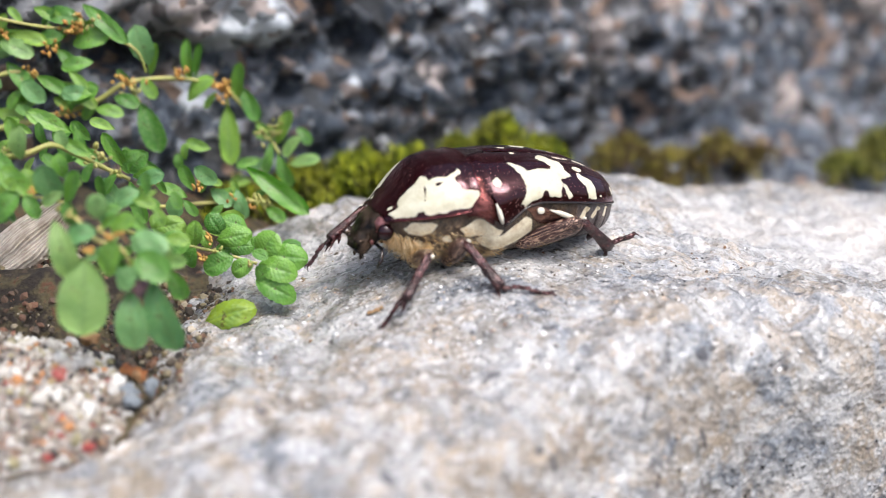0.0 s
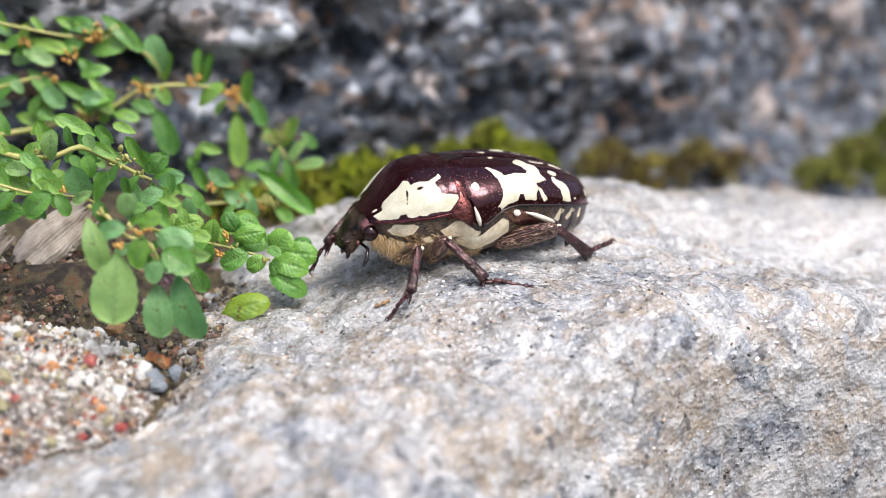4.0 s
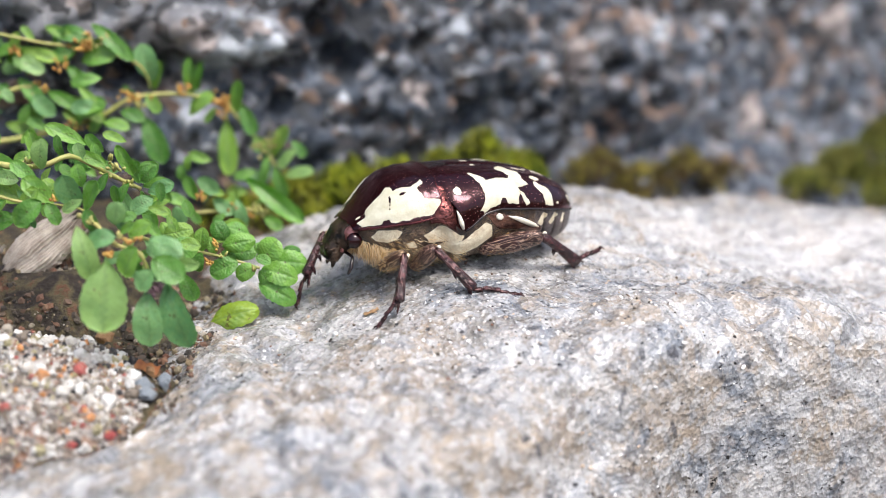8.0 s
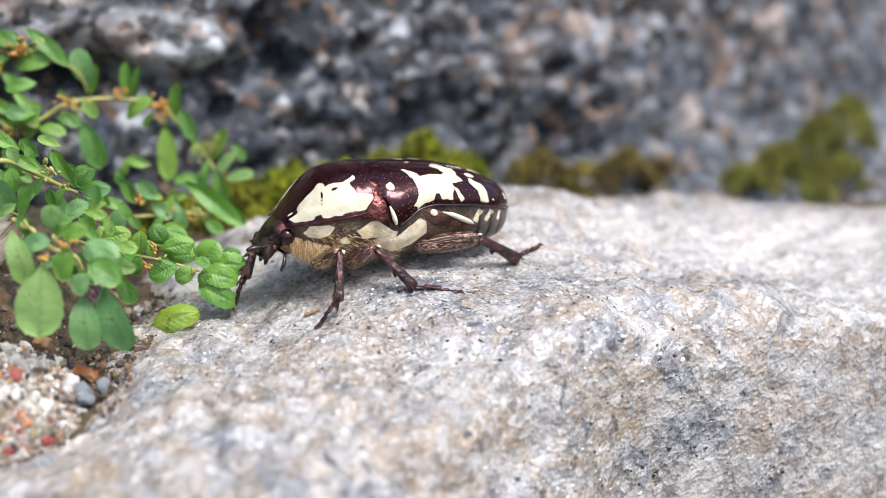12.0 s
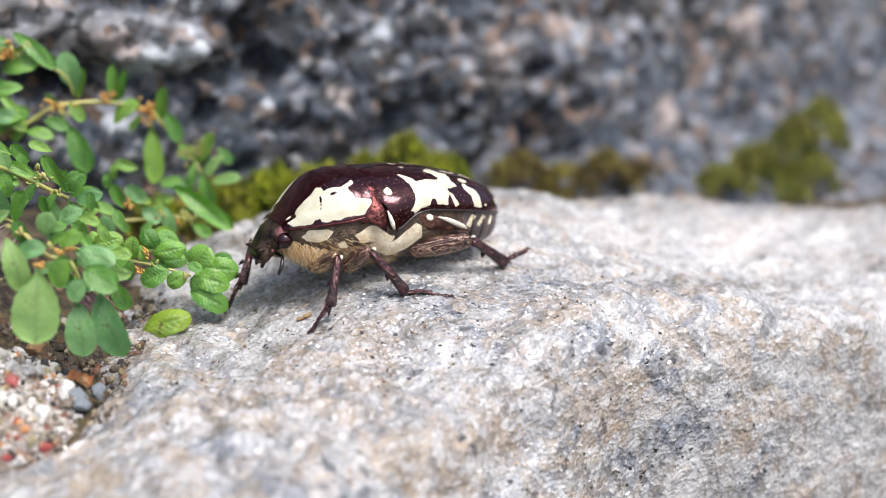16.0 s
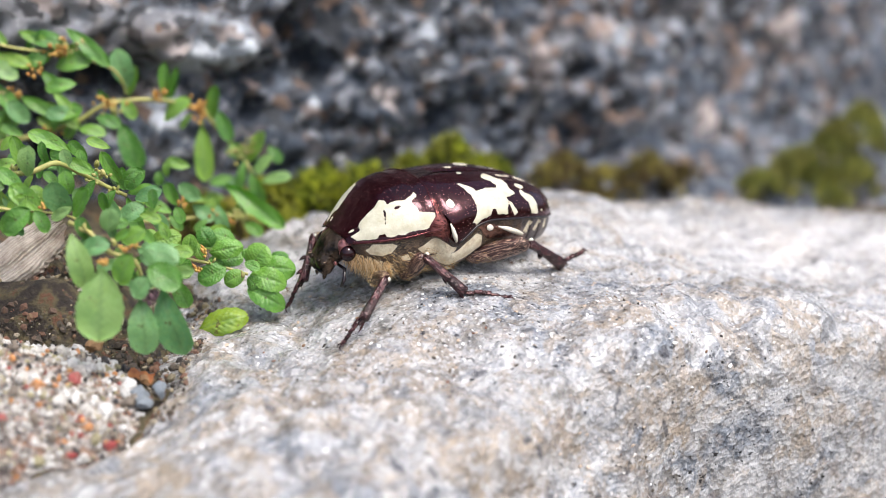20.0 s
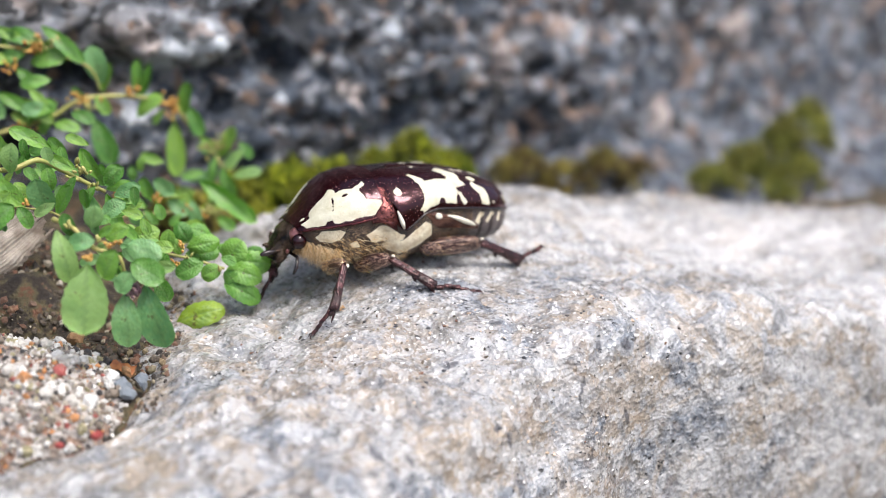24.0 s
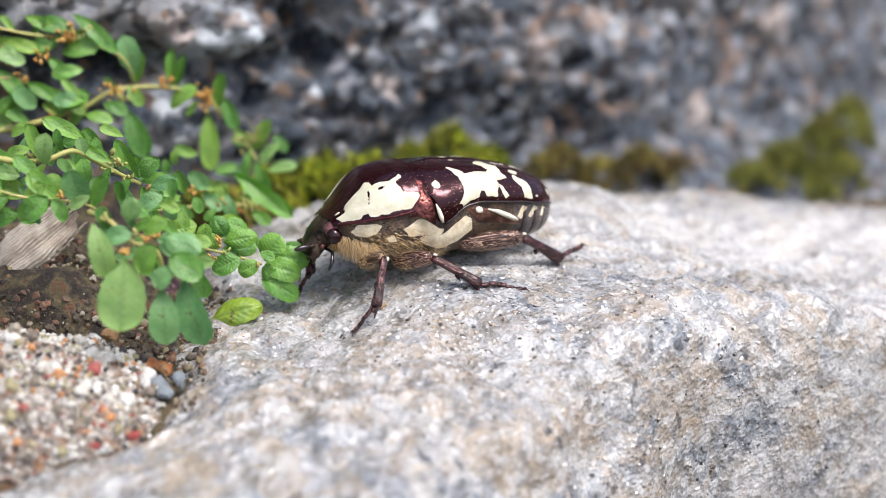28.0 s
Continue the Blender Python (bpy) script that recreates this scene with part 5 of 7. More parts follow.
def sprig_left():
    p = thing("plant_sprig", place(0, 0, 0), "green creeping sprig with a thick stem and yellow-green buds", "plant", "creeping plant sprigs")
    stem(p, ((-37.5, -1.0, 11.5), (-34.4, -1.0, 10.3), (-31.5, -1.0, 10.4), (-29.7, 0.0, 10.9), (-28.4, 1.5, 9.8), (-27.2, 3.0, 8.5), (-25.4, 4.0, 7.2)), 0.22)
    stem(p, ((-35.5, -4.0, 9.1), (-32.7, -4.0, 8.3), (-30.7, -3.5, 8.0), (-27.9, -4.0, 7.8), (-26.2, -5.5, 7.5)), 0.10)
    leaf(p, (-28.1, -3.4, 7.7), (-28.9, -4.0, 10.4), 1.10, (-0.2, -0.9, 0.3), PALE)
    leaf(p, (-27.4, -3.6, 7.5), (-26.1, -4.3, 10.1), 0.72, (-0.1, -0.8, 0.5))
    leaf(p, (-28.3, -1.5, 8.8), (-28.5, -1.9, 10.7), 0.91, (0.1, -0.8, 0.3))
    leaf(p, (-31.4, -1.6, 10.2), (-31.1, -2.1, 12.7), 0.89, (-0.1, -0.8, 0.4), PALE)
    leaf(p, (-30.0, -3.2, 8.0), (-32.2, -3.6, 10.0), 0.85, (0.0, -0.8, 0.4))
    leaf(p, (-30.5, -4.4, 8.4), (-32.6, -5.1, 6.7), 1.05, (0.1, -0.9, 0.4))
    leaf(p, (-30.3, -4.2, 8.2), (-29.3, -4.5, 6.6), 0.96, (0.3, -0.7, 0.5))
    leaf(p, (-31.6, -2.2, 9.3), (-33.5, -2.4, 11.0), 0.71, (0.2, -0.8, 0.5))
    leaf(p, (-29.9, -2.6, 7.9), (-30.7, -3.0, 9.8), 0.86, (0.1, -0.8, 0.7))
    leaf(p, (-29.5, 1.0, 11.1), (-27.0, 0.6, 10.1), 0.59, (-0.1, -0.7, 0.3))
    leaf(p, (-28.9, 0.6, 10.6), (-29.2, 0.4, 11.9), 1.05, (0.2, -0.9, 0.6), PALE)
    leaf(p, (-27.0, 3.0, 7.6), (-25.8, 2.4, 5.2), 0.76, (-0.0, -0.9, 0.6), PALE)
    leaf(p, (-25.1, 3.4, 7.2), (-23.9, 2.5, 4.1), 0.60, (-0.3, -0.8, 0.5))
    leaf(p, (-25.4, 4.2, 7.8), (-23.8, 3.8, 9.4), 1.11, (-0.1, -0.9, 0.5))
    leaf(p, (-25.8, 5.0, 7.9), (-27.3, 4.2, 10.8), 0.55, (-0.3, -0.9, 0.6))
    leaf(p, (-29.7, 4.0, 10.9), (-32.7, 3.1, 12.7), 0.59, (0.1, -0.9, 0.6))
    leaf(p, (-28.1, 2.0, 9.7), (-28.2, 1.5, 11.6), 0.62, (0.3, -0.8, 0.3))
    leaf(p, (-31.1, 2.4, 10.2), (-31.4, 1.9, 12.1), 0.63, (-0.2, -0.8, 0.7))
    leaf(p, (-25.8, 2.4, 8.1), (-26.8, 2.0, 6.6), 0.87, (-0.3, -0.9, 0.7))
    leaf(p, (-32.6, 1.5, 9.8), (-33.3, 1.2, 12.8), 0.60, (0.1, -0.8, 0.3))
    leaf(p, (-27.0, 1.0, 9.3), (-27.8, 0.7, 7.9), 0.89, (-0.3, -0.9, 0.4))
    leaf(p, (-25.5, 5.0, 7.1), (-23.3, 4.8, 7.7), 0.72, (-0.3, -0.8, 0.6))
    leaf(p, (-23.9, 4.6, 6.9), (-25.1, 4.1, 5.4), 0.73, (-0.3, -0.8, 0.4))
    leaf(p, (-33.1, -1.0, 7.4), (-36.5, -1.8, 9.5), 0.86, (-0.0, -0.7, 0.4))
    leaf(p, (-33.3, -2.5, 6.5), (-36.6, -2.8, 5.8), 0.86, (0.1, -0.9, 0.5))
    leaf(p, (-34.4, 2.0, 8.6), (-37.2, 1.4, 10.6), 0.69, (0.3, -0.8, 0.5))
    leaf(p, (-36.7, -1.0, 8.0), (-39.0, -1.3, 9.4), 0.83, (0.0, -0.9, 0.6))
    leaf(p, (-36.7, -2.0, 6.6), (-39.1, -2.5, 6.0), 0.88, (-0.3, -0.9, 0.4))
    leaf(p, (-36.3, 0.0, 9.1), (-38.6, -0.7, 11.0), 0.69, (-0.2, -0.8, 0.5))
    leaf(p, (-34.3, -3.0, 8.6), (-35.8, -3.2, 10.1), 0.82, (0.1, -0.9, 0.3))
    leaf(p, (-33.6, -4.0, 8.3), (-35.3, -4.5, 7.0), 0.89, (-0.2, -0.7, 0.5))
    leaf(p, (-35.0, -1.0, 10.4), (-36.1, -1.3, 12.2), 0.81, (0.2, -0.9, 0.6))
    leaf(p, (-33.7, 2.9, 8.0), (-35.2, 2.8, 6.9), 0.66, (-0.2, -0.7, 0.6), PALE)
    leaf(p, (-25.8, 4.9, 9.4), (-25.7, 4.6, 7.5), 0.96, (-0.3, -0.7, 0.5))
    leaf(p, (-28.9, 5.8, 9.9), (-30.2, 5.4, 11.4), 0.90, (-0.3, -0.8, 0.4))
    leaf(p, (-35.0, -0.0, 7.4), (-36.2, -0.2, 8.2), 0.98, (-0.1, -0.8, 0.4))
    leaf(p, (-25.9, -0.2, 6.9), (-26.1, -0.5, 8.7), 0.89, (-0.3, -0.7, 0.5))
    leaf(p, (-22.8, -0.6, 7.0), (-21.6, -0.9, 6.4), 0.93, (-0.0, -0.7, 0.5))
    leaf(p, (-28.6, 4.3, 9.3), (-30.3, 3.9, 9.4), 0.89, (0.1, -0.8, 0.4))
    leaf(p, (-24.3, 2.5, 7.3), (-22.1, 2.3, 8.2), 0.84, (-0.3, -0.9, 0.3), PALE)
    leaf(p, (-24.0, -0.3, 6.3), (-22.2, -0.8, 7.4), 0.60, (-0.0, -0.8, 0.3))
    leaf(p, (-29.9, 5.7, 9.0), (-27.7, 5.3, 8.4), 0.60, (0.3, -0.8, 0.4))
    leaf(p, (-32.6, 6.5, 9.7), (-33.3, 6.2, 8.0), 0.66, (-0.3, -0.9, 0.3))
    leaf(p, (-36.3, 2.2, 7.1), (-37.6, 1.9, 5.5), 0.87, (-0.1, -0.7, 0.3))
    leaf(p, (-33.6, 5.8, 10.4), (-34.7, 5.6, 11.1), 0.79, (-0.2, -0.9, 0.4))
    leaf(p, (-36.7, 7.6, 10.1), (-35.3, 7.4, 11.2), 0.91, (-0.0, -0.9, 0.7))
    leaf(p, (-30.6, 3.0, 8.2), (-31.6, 2.7, 9.5), 0.86, (0.3, -0.8, 0.6))
    leaf(p, (-29.9, 3.2, 8.7), (-30.0, 2.9, 10.1), 0.95, (0.3, -0.9, 0.6))
    leaf(p, (-30.2, 5.9, 10.8), (-32.0, 5.7, 10.0), 0.90, (0.1, -0.8, 0.3))
    leaf(p, (-35.8, 1.7, 7.8), (-37.8, 1.5, 7.5), 0.94, (-0.3, -0.9, 0.3))
    leaf(p, (-37.9, 6.0, 10.4), (-38.7, 5.7, 12.2), 0.78, (0.3, -0.9, 0.4))
    leaf(p, (-33.0, 4.3, 8.8), (-33.8, 4.0, 7.6), 0.77, (-0.2, -0.8, 0.6))
    leaf(p, (-27.1, 6.4, 10.6), (-29.0, 6.2, 11.4), 0.71, (-0.2, -0.8, 0.7))
    leaf(p, (-34.3, 4.7, 9.9), (-36.2, 4.3, 9.3), 0.80, (-0.0, -0.7, 0.3))
    leaf(p, (-25.3, 3.2, 8.7), (-24.2, 3.1, 9.7), 0.84, (0.2, -0.8, 0.3))
    leaf(p, (-31.2, 4.6, 9.7), (-29.7, 4.3, 8.7), 0.89, (0.3, -0.8, 0.4))
    leaf(p, (-35.5, 5.4, 9.1), (-34.4, 5.2, 10.7), 0.72, (-0.3, -0.7, 0.5), PALE)
    leaf(p, (-32.1, 0.5, 7.1), (-32.3, 0.1, 5.8), 0.83, (-0.3, -0.9, 0.3))
    leaf(p, (-35.5, -1.3, 10.0), (-36.8, -1.5, 9.2), 0.83, (-0.3, -0.9, 0.4))
    leaf(p, (-31.8, -3.5, 7.5), (-31.6, -3.7, 6.0), 0.69, (-0.3, -0.9, 0.7), PALE)
    leaf(p, (-35.2, -3.1, 6.6), (-33.8, -3.3, 8.3), 0.64, (0.0, -0.8, 0.5))
    leaf(p, (-32.6, -3.8, 7.7), (-30.9, -3.9, 9.3), 0.81, (-0.1, -0.9, 0.5))
    leaf(p, (-34.8, 0.2, 9.2), (-36.2, -0.3, 9.1), 1.06, (0.1, -0.7, 0.3))
    leaf(p, (-34.8, -2.9, 6.6), (-36.8, -3.1, 7.5), 0.83, (0.0, -0.8, 0.5))
    leaf(p, (-33.8, -1.1, 8.4), (-32.9, -1.3, 7.2), 0.61, (0.1, -0.8, 0.7), PALE)
    leaf(p, (-33.4, -1.4, 9.2), (-35.2, -1.7, 9.6), 1.06, (-0.0, -0.7, 0.4), PALE)
    leaf(p, (-34.7, -1.1, 9.5), (-35.7, -1.2, 10.5), 0.92, (-0.1, -0.9, 0.6))
    leaf(p, (-32.8, -4.2, 7.0), (-31.6, -4.5, 6.4), 0.84, (-0.1, -0.9, 0.3))
    buds(p, (-26.8, 2.0, 9.4), 12, 12, 1.0, STEM)
    buds(p, (-27.5, 2.0, 8.7), 13, 8, 0.8, STEM)
    buds(p, (-26.2, 3.4, 7.6), 14, 8, 0.8, STEM)
    buds(p, (-27.2, 2.4, 10.0), 15, 6, 0.7, STEM)
    buds(p, (-29.4, -4.5, 8.5), 16, 4, 0.5)
    buds(p, (-32.3, -1.6, 10.7), 17, 6, 0.7, STEM)


def sprig_middle():
    p = thing("plant_sprig", place(0, 0, 0), "slender green sprig with one long pointed leaf", "plant", "creeping plant sprigs")
    stem(p, ((-27.5, 9.0, 4.6), (-26.4, 11.0, 2.9), (-22.9, 14.0, 2.3), (-19.2, 17.0, 1.7), (-17.0, 18.0, 0.6)), 0.17)
    leaf(p, (-24.7, 11.0, 3.6), (-24.0, 10.8, 2.0), 1.25, (-0.3, -0.8, 0.5), PALE)
    leaf(p, (-23.2, 14.0, 5.5), (-21.3, 13.7, 4.3), 0.95, (-0.3, -0.8, 0.3), PALE)
    leaf(p, (-23.4, 14.0, 3.5), (-24.3, 13.7, 5.8), 0.82, (-0.1, -0.9, 0.3))
    leaf(p, (-23.8, 12.0, 3.2), (-22.6, 11.7, 1.9), 0.69, (-0.1, -0.8, 0.5))
    leaf(p, (-22.2, 15.0, 3.3), (-20.3, 14.4, 2.0), 0.93, (0.1, -0.8, 0.5), PALE)
    leaf(p, (-23.8, 13.0, 3.1), (-26.0, 12.6, 4.3), 0.71, (0.2, -0.8, 0.7))
    leaf(p, (-20.1, 15.5, 3.2), (-19.4, 14.9, 0.6), 0.69, (0.1, -0.9, 0.6), PALE)
    leaf(p, (-20.8, 9.0, 1.3), (-17.8, 8.5, 2.9), 0.91, (-0.3, -0.9, 0.3))
    leaf(p, (-19.7, 18.0, 4.5), (-14.1, 17.2, 0.5), 0.42, (0.1, -0.9, 0.3))
    leaf(p, (-17.9, 17.0, 1.0), (-16.1, 16.5, 0.1), 0.93, (0.0, -0.9, 0.3))
    leaf(p, (-22.1, 16.0, 1.9), (-20.2, 15.8, 3.1), 0.71, (-0.1, -0.7, 0.7))
    leaf(p, (-25.2, 12.0, 3.8), (-26.0, 11.7, 5.4), 0.65, (-0.2, -0.8, 0.4))
    leaf(p, (-19.5, 18.0, 1.5), (-17.9, 17.8, 2.5), 0.64, (-0.3, -0.8, 0.6))
    leaf(p, (-20.6, 13.0, 2.5), (-21.7, 12.6, 1.5), 0.86, (-0.3, -0.8, 0.3))
    leaf(p, (-23.3, 15.5, 2.8), (-22.3, 15.1, 4.5), 0.61, (-0.0, -0.7, 0.6))
    leaf(p, (-20.0, 16.0, 2.3), (-20.5, 15.9, 3.9), 0.66, (-0.1, -0.7, 0.5))
    buds(p, (-22.7, 13.0, 3.8), 18, 8, 0.9)
    buds(p, (-26.2, 12.0, 4.7), 19, 7, 0.9)
    buds(p, (-18.4, 16.0, 1.9), 20, 10, 1.3, STEM)
    buds(p, (-17.7, 16.5, 1.5), 21, 7, 0.9, STEM)
    buds(p, (-20.4, 15.0, 2.2), 22, 5, 0.7)
    buds(p, (-18.9, 15.5, 1.4), 23, 4, 0.6)


def sprig_back():
    p = thing("plant_sprig", place(0, 0, 0), "green creeping plant sprig in front of the stone wall", "plant", "creeping plant sprigs")
    stem(p, ((-45.9, 17.0, 7.5), (-40.3, 19.0, 8.1), (-34.4, 21.0, 9.6), (-31.3, 22.0, 11.3), (-26.8, 24.0, 11.3), (-23.2, 25.5, 10.2)), 0.26)
    stem(p, ((-31.3, 22.0, 11.3), (-30.3, 22.0, 9.4)), 0.20)
    stem(p, ((-23.2, 25.5, 10.2), (-23.1, 25.5, 8.4)), 0.20)
    stem(p, ((-23.2, 25.5, 10.2), (-21.0, 26.0, 7.4), (-19.5, 26.0, 5.5), (-18.3, 25.0, 3.9)), 0.20)
    stem(p, ((-45.8, 18.0, 18.6), (-41.2, 19.0, 17.5), (-38.2, 20.0, 16.7), (-35.1, 21.0, 16.2), (-30.6, 22.0, 14.6), (-29.6, 22.5, 12.1)), 0.14)
    stem(p, ((-46.6, 18.0, 11.1), (-41.1, 19.0, 12.7), (-39.1, 20.0, 12.3), (-36.6, 20.5, 10.6)), 0.20)
    leaf(p, (-30.2, 22.0, 9.4), (-28.5, 21.2, 5.0), 0.73, (-0.0, -0.8, 0.7))
    leaf(p, (-23.2, 25.5, 8.5), (-22.9, 24.5, 3.0), 0.58, (0.3, -0.8, 0.3))
    leaf(p, (-22.2, 26.0, 8.8), (-21.5, 25.1, 12.6), 0.57, (-0.1, -0.9, 0.7))
    leaf(p, (-21.8, 26.0, 10.1), (-20.4, 25.8, 6.9), 0.70, (0.1, -0.8, 0.6))
    leaf(p, (-26.2, 25.0, 10.8), (-26.3, 24.4, 14.9), 0.47, (-0.2, -0.9, 0.3))
    leaf(p, (-25.9, 25.5, 11.1), (-25.1, 24.9, 14.4), 0.42, (-0.1, -0.8, 0.4))
    leaf(p, (-26.5, 24.5, 9.1), (-24.1, 24.1, 11.5), 0.79, (-0.2, -0.7, 0.6))
    leaf(p, (-29.4, 23.0, 12.8), (-30.2, 22.1, 16.4), 0.85, (0.1, -0.8, 0.3), PALE)
    leaf(p, (-29.5, 23.5, 11.8), (-28.6, 22.8, 14.8), 0.52, (-0.0, -0.9, 0.3))
    leaf(p, (-29.9, 22.0, 11.6), (-28.7, 21.8, 9.9), 0.96, (0.2, -0.7, 0.3))
    leaf(p, (-34.5, 21.5, 18.4), (-30.5, 20.4, 15.3), 0.42, (-0.1, -0.8, 0.6))
    leaf(p, (-38.8, 21.0, 18.2), (-36.1, 20.5, 17.2), 0.62, (0.2, -0.9, 0.3))
    leaf(p, (-36.9, 20.5, 14.6), (-34.8, 20.0, 12.7), 0.67, (0.1, -0.9, 0.4))
    leaf(p, (-38.8, 20.0, 12.2), (-35.9, 19.6, 10.9), 0.64, (-0.3, -0.9, 0.4))
    leaf(p, (-36.8, 20.5, 11.6), (-33.6, 19.9, 9.4), 0.54, (0.1, -0.9, 0.7))
    leaf(p, (-41.3, 19.5, 13.5), (-38.6, 18.6, 10.8), 0.66, (0.3, -0.8, 0.6))
    leaf(p, (-41.7, 19.5, 15.4), (-38.6, 19.0, 14.4), 0.75, (0.2, -0.9, 0.5), PALE)
    leaf(p, (-41.9, 20.0, 15.6), (-40.9, 19.5, 17.9), 0.65, (0.0, -0.9, 0.3))
    leaf(p, (-40.8, 20.0, 16.0), (-37.4, 19.7, 15.3), 0.65, (-0.1, -0.8, 0.6))
    leaf(p, (-18.6, 26.0, 4.7), (-17.0, 25.2, 8.0), 0.64, (-0.1, -0.7, 0.4))
    leaf(p, (-18.4, 25.0, 3.9), (-17.2, 24.3, 0.9), 0.63, (-0.3, -0.8, 0.6))
    leaf(p, (-19.1, 25.5, 5.0), (-19.7, 24.6, 2.0), 0.45, (0.3, -0.8, 0.6))
    leaf(p, (-16.8, 26.5, 6.2), (-15.4, 26.0, 4.7), 0.80, (0.1, -0.9, 0.5))
    leaf(p, (-23.9, 25.0, 9.8), (-25.0, 24.5, 8.4), 0.71, (-0.2, -0.7, 0.5))
    leaf(p, (-30.9, 22.0, 11.3), (-32.1, 21.7, 12.5), 0.68, (-0.3, -0.9, 0.3))
    leaf(p, (-33.8, 20.5, 9.9), (-35.1, 20.0, 8.3), 0.72, (0.3, -0.7, 0.5))
    leaf(p, (-36.2, 20.0, 9.2), (-37.4, 19.7, 10.4), 0.68, (-0.3, -0.8, 0.5))
    leaf(p, (-39.9, 19.0, 11.3), (-41.3, 18.5, 9.6), 0.73, (-0.1, -0.7, 0.3))
    leaf(p, (-35.2, 20.5, 16.6), (-36.6, 20.3, 15.6), 0.70, (-0.2, -0.8, 0.7))
    leaf(p, (-34.9, 21.5, 16.1), (-33.3, 21.3, 17.1), 0.64, (0.1, -0.8, 0.4))
    leaf(p, (-39.6, 20.0, 17.0), (-40.7, 19.9, 18.4), 0.68, (0.0, -0.7, 0.6))
    leaf(p, (-38.3, 21.0, 16.3), (-36.8, 20.5, 18.3), 0.49, (-0.1, -0.8, 0.5))
    leaf(p, (-38.5, 18.5, 8.9), (-40.3, 17.9, 9.9), 0.70, (-0.1, -0.9, 0.5))
    leaf(p, (-42.1, 19.0, 13.0), (-44.5, 18.0, 11.1), 0.90, (-0.2, -0.9, 0.3))
    leaf(p, (-42.6, 19.0, 15.1), (-44.4, 18.6, 16.2), 0.85, (0.1, -0.9, 0.3))
    leaf(p, (-42.9, 19.5, 17.1), (-43.8, 19.1, 19.2), 0.67, (0.1, -0.8, 0.6))
    leaf(p, (-44.0, 19.0, 12.3), (-45.5, 18.8, 13.7), 0.68, (-0.0, -0.7, 0.7))
    leaf(p, (-43.7, 18.0, 9.0), (-44.8, 17.8, 10.5), 0.68, (0.2, -0.8, 0.7))
    leaf(p, (-41.4, 18.0, 11.5), (-42.3, 17.8, 12.8), 0.94, (0.1, -0.7, 0.5), PALE)
    leaf(p, (-19.0, 26.0, 5.7), (-20.6, 25.8, 6.7), 0.68, (-0.2, -0.9, 0.3))
    leaf(p, (-33.3, 18.5, 11.0), (-35.7, 18.3, 10.8), 0.90, (0.1, -0.9, 0.6))
    leaf(p, (-34.4, 21.5, 14.7), (-33.7, 21.0, 16.7), 0.83, (0.2, -0.7, 0.6))
    leaf(p, (-37.4, 20.6, 11.9), (-36.3, 20.0, 9.9), 0.69, (0.3, -0.8, 0.7))
    leaf(p, (-35.3, 20.1, 10.5), (-36.6, 19.9, 8.9), 0.96, (-0.3, -0.9, 0.3))
    leaf(p, (-43.7, 22.3, 16.2), (-45.1, 22.0, 17.7), 0.86, (-0.0, -0.8, 0.6), PALE)
    leaf(p, (-35.6, 20.9, 14.9), (-32.2, 20.7, 16.0), 0.84, (-0.1, -0.8, 0.4))
    leaf(p, (-33.5, 19.3, 9.4), (-30.9, 19.1, 9.1), 0.70, (0.1, -0.9, 0.6))
    leaf(p, (-43.4, 19.7, 10.2), (-45.5, 19.3, 10.5), 0.78, (0.3, -0.7, 0.3), PALE)
    leaf(p, (-38.1, 22.0, 16.8), (-37.3, 21.4, 14.3), 0.60, (0.2, -0.9, 0.3))
    leaf(p, (-44.1, 20.6, 15.2), (-41.2, 20.1, 16.6), 0.69, (-0.1, -0.8, 0.7))
    leaf(p, (-43.0, 19.5, 9.1), (-40.2, 19.1, 8.4), 0.72, (-0.1, -0.8, 0.6))
    leaf(p, (-41.5, 19.8, 9.2), (-38.5, 19.1, 10.9), 0.69, (0.1, -0.9, 0.4))
    leaf(p, (-33.6, 20.3, 13.5), (-36.4, 19.5, 13.2), 0.69, (0.0, -0.9, 0.4))
    leaf(p, (-40.5, 19.6, 13.9), (-39.6, 19.4, 15.7), 0.63, (0.1, -0.9, 0.4))
    leaf(p, (-39.4, 20.7, 15.9), (-42.7, 20.5, 15.1), 0.80, (-0.0, -0.7, 0.5))
    leaf(p, (-35.9, 20.5, 15.8), (-38.5, 20.1, 15.5), 0.80, (0.3, -0.9, 0.4))
    leaf(p, (-33.9, 21.9, 15.1), (-35.3, 21.2, 17.5), 0.75, (-0.3, -0.8, 0.4))
    leaf(p, (-40.5, 21.7, 14.4), (-43.8, 21.5, 14.2), 0.74, (-0.2, -0.8, 0.4), PALE)
    leaf(p, (-38.1, 21.1, 17.7), (-34.8, 20.5, 17.3), 0.83, (-0.3, -0.9, 0.7))
    leaf(p, (-32.0, 20.3, 10.3), (-29.7, 20.0, 9.7), 0.81, (-0.0, -0.9, 0.4))
    leaf(p, (-33.5, 18.8, 11.0), (-36.0, 18.0, 11.1), 0.81, (0.1, -0.8, 0.3), PALE)
    leaf(p, (-35.6, 19.4, 12.8), (-33.8, 19.0, 11.1), 0.63, (0.2, -0.8, 0.5))
    leaf(p, (-37.8, 18.6, 10.2), (-39.4, 17.9, 12.1), 0.95, (0.1, -0.8, 0.3), PALE)
    leaf(p, (-36.0, 19.2, 10.0), (-32.9, 19.0, 11.5), 0.86, (0.2, -0.8, 0.6))
    leaf(p, (-19.7, 23.3, 1.6), (-17.8, 22.7, 0.2), 0.69, (0.3, -0.9, 0.7))
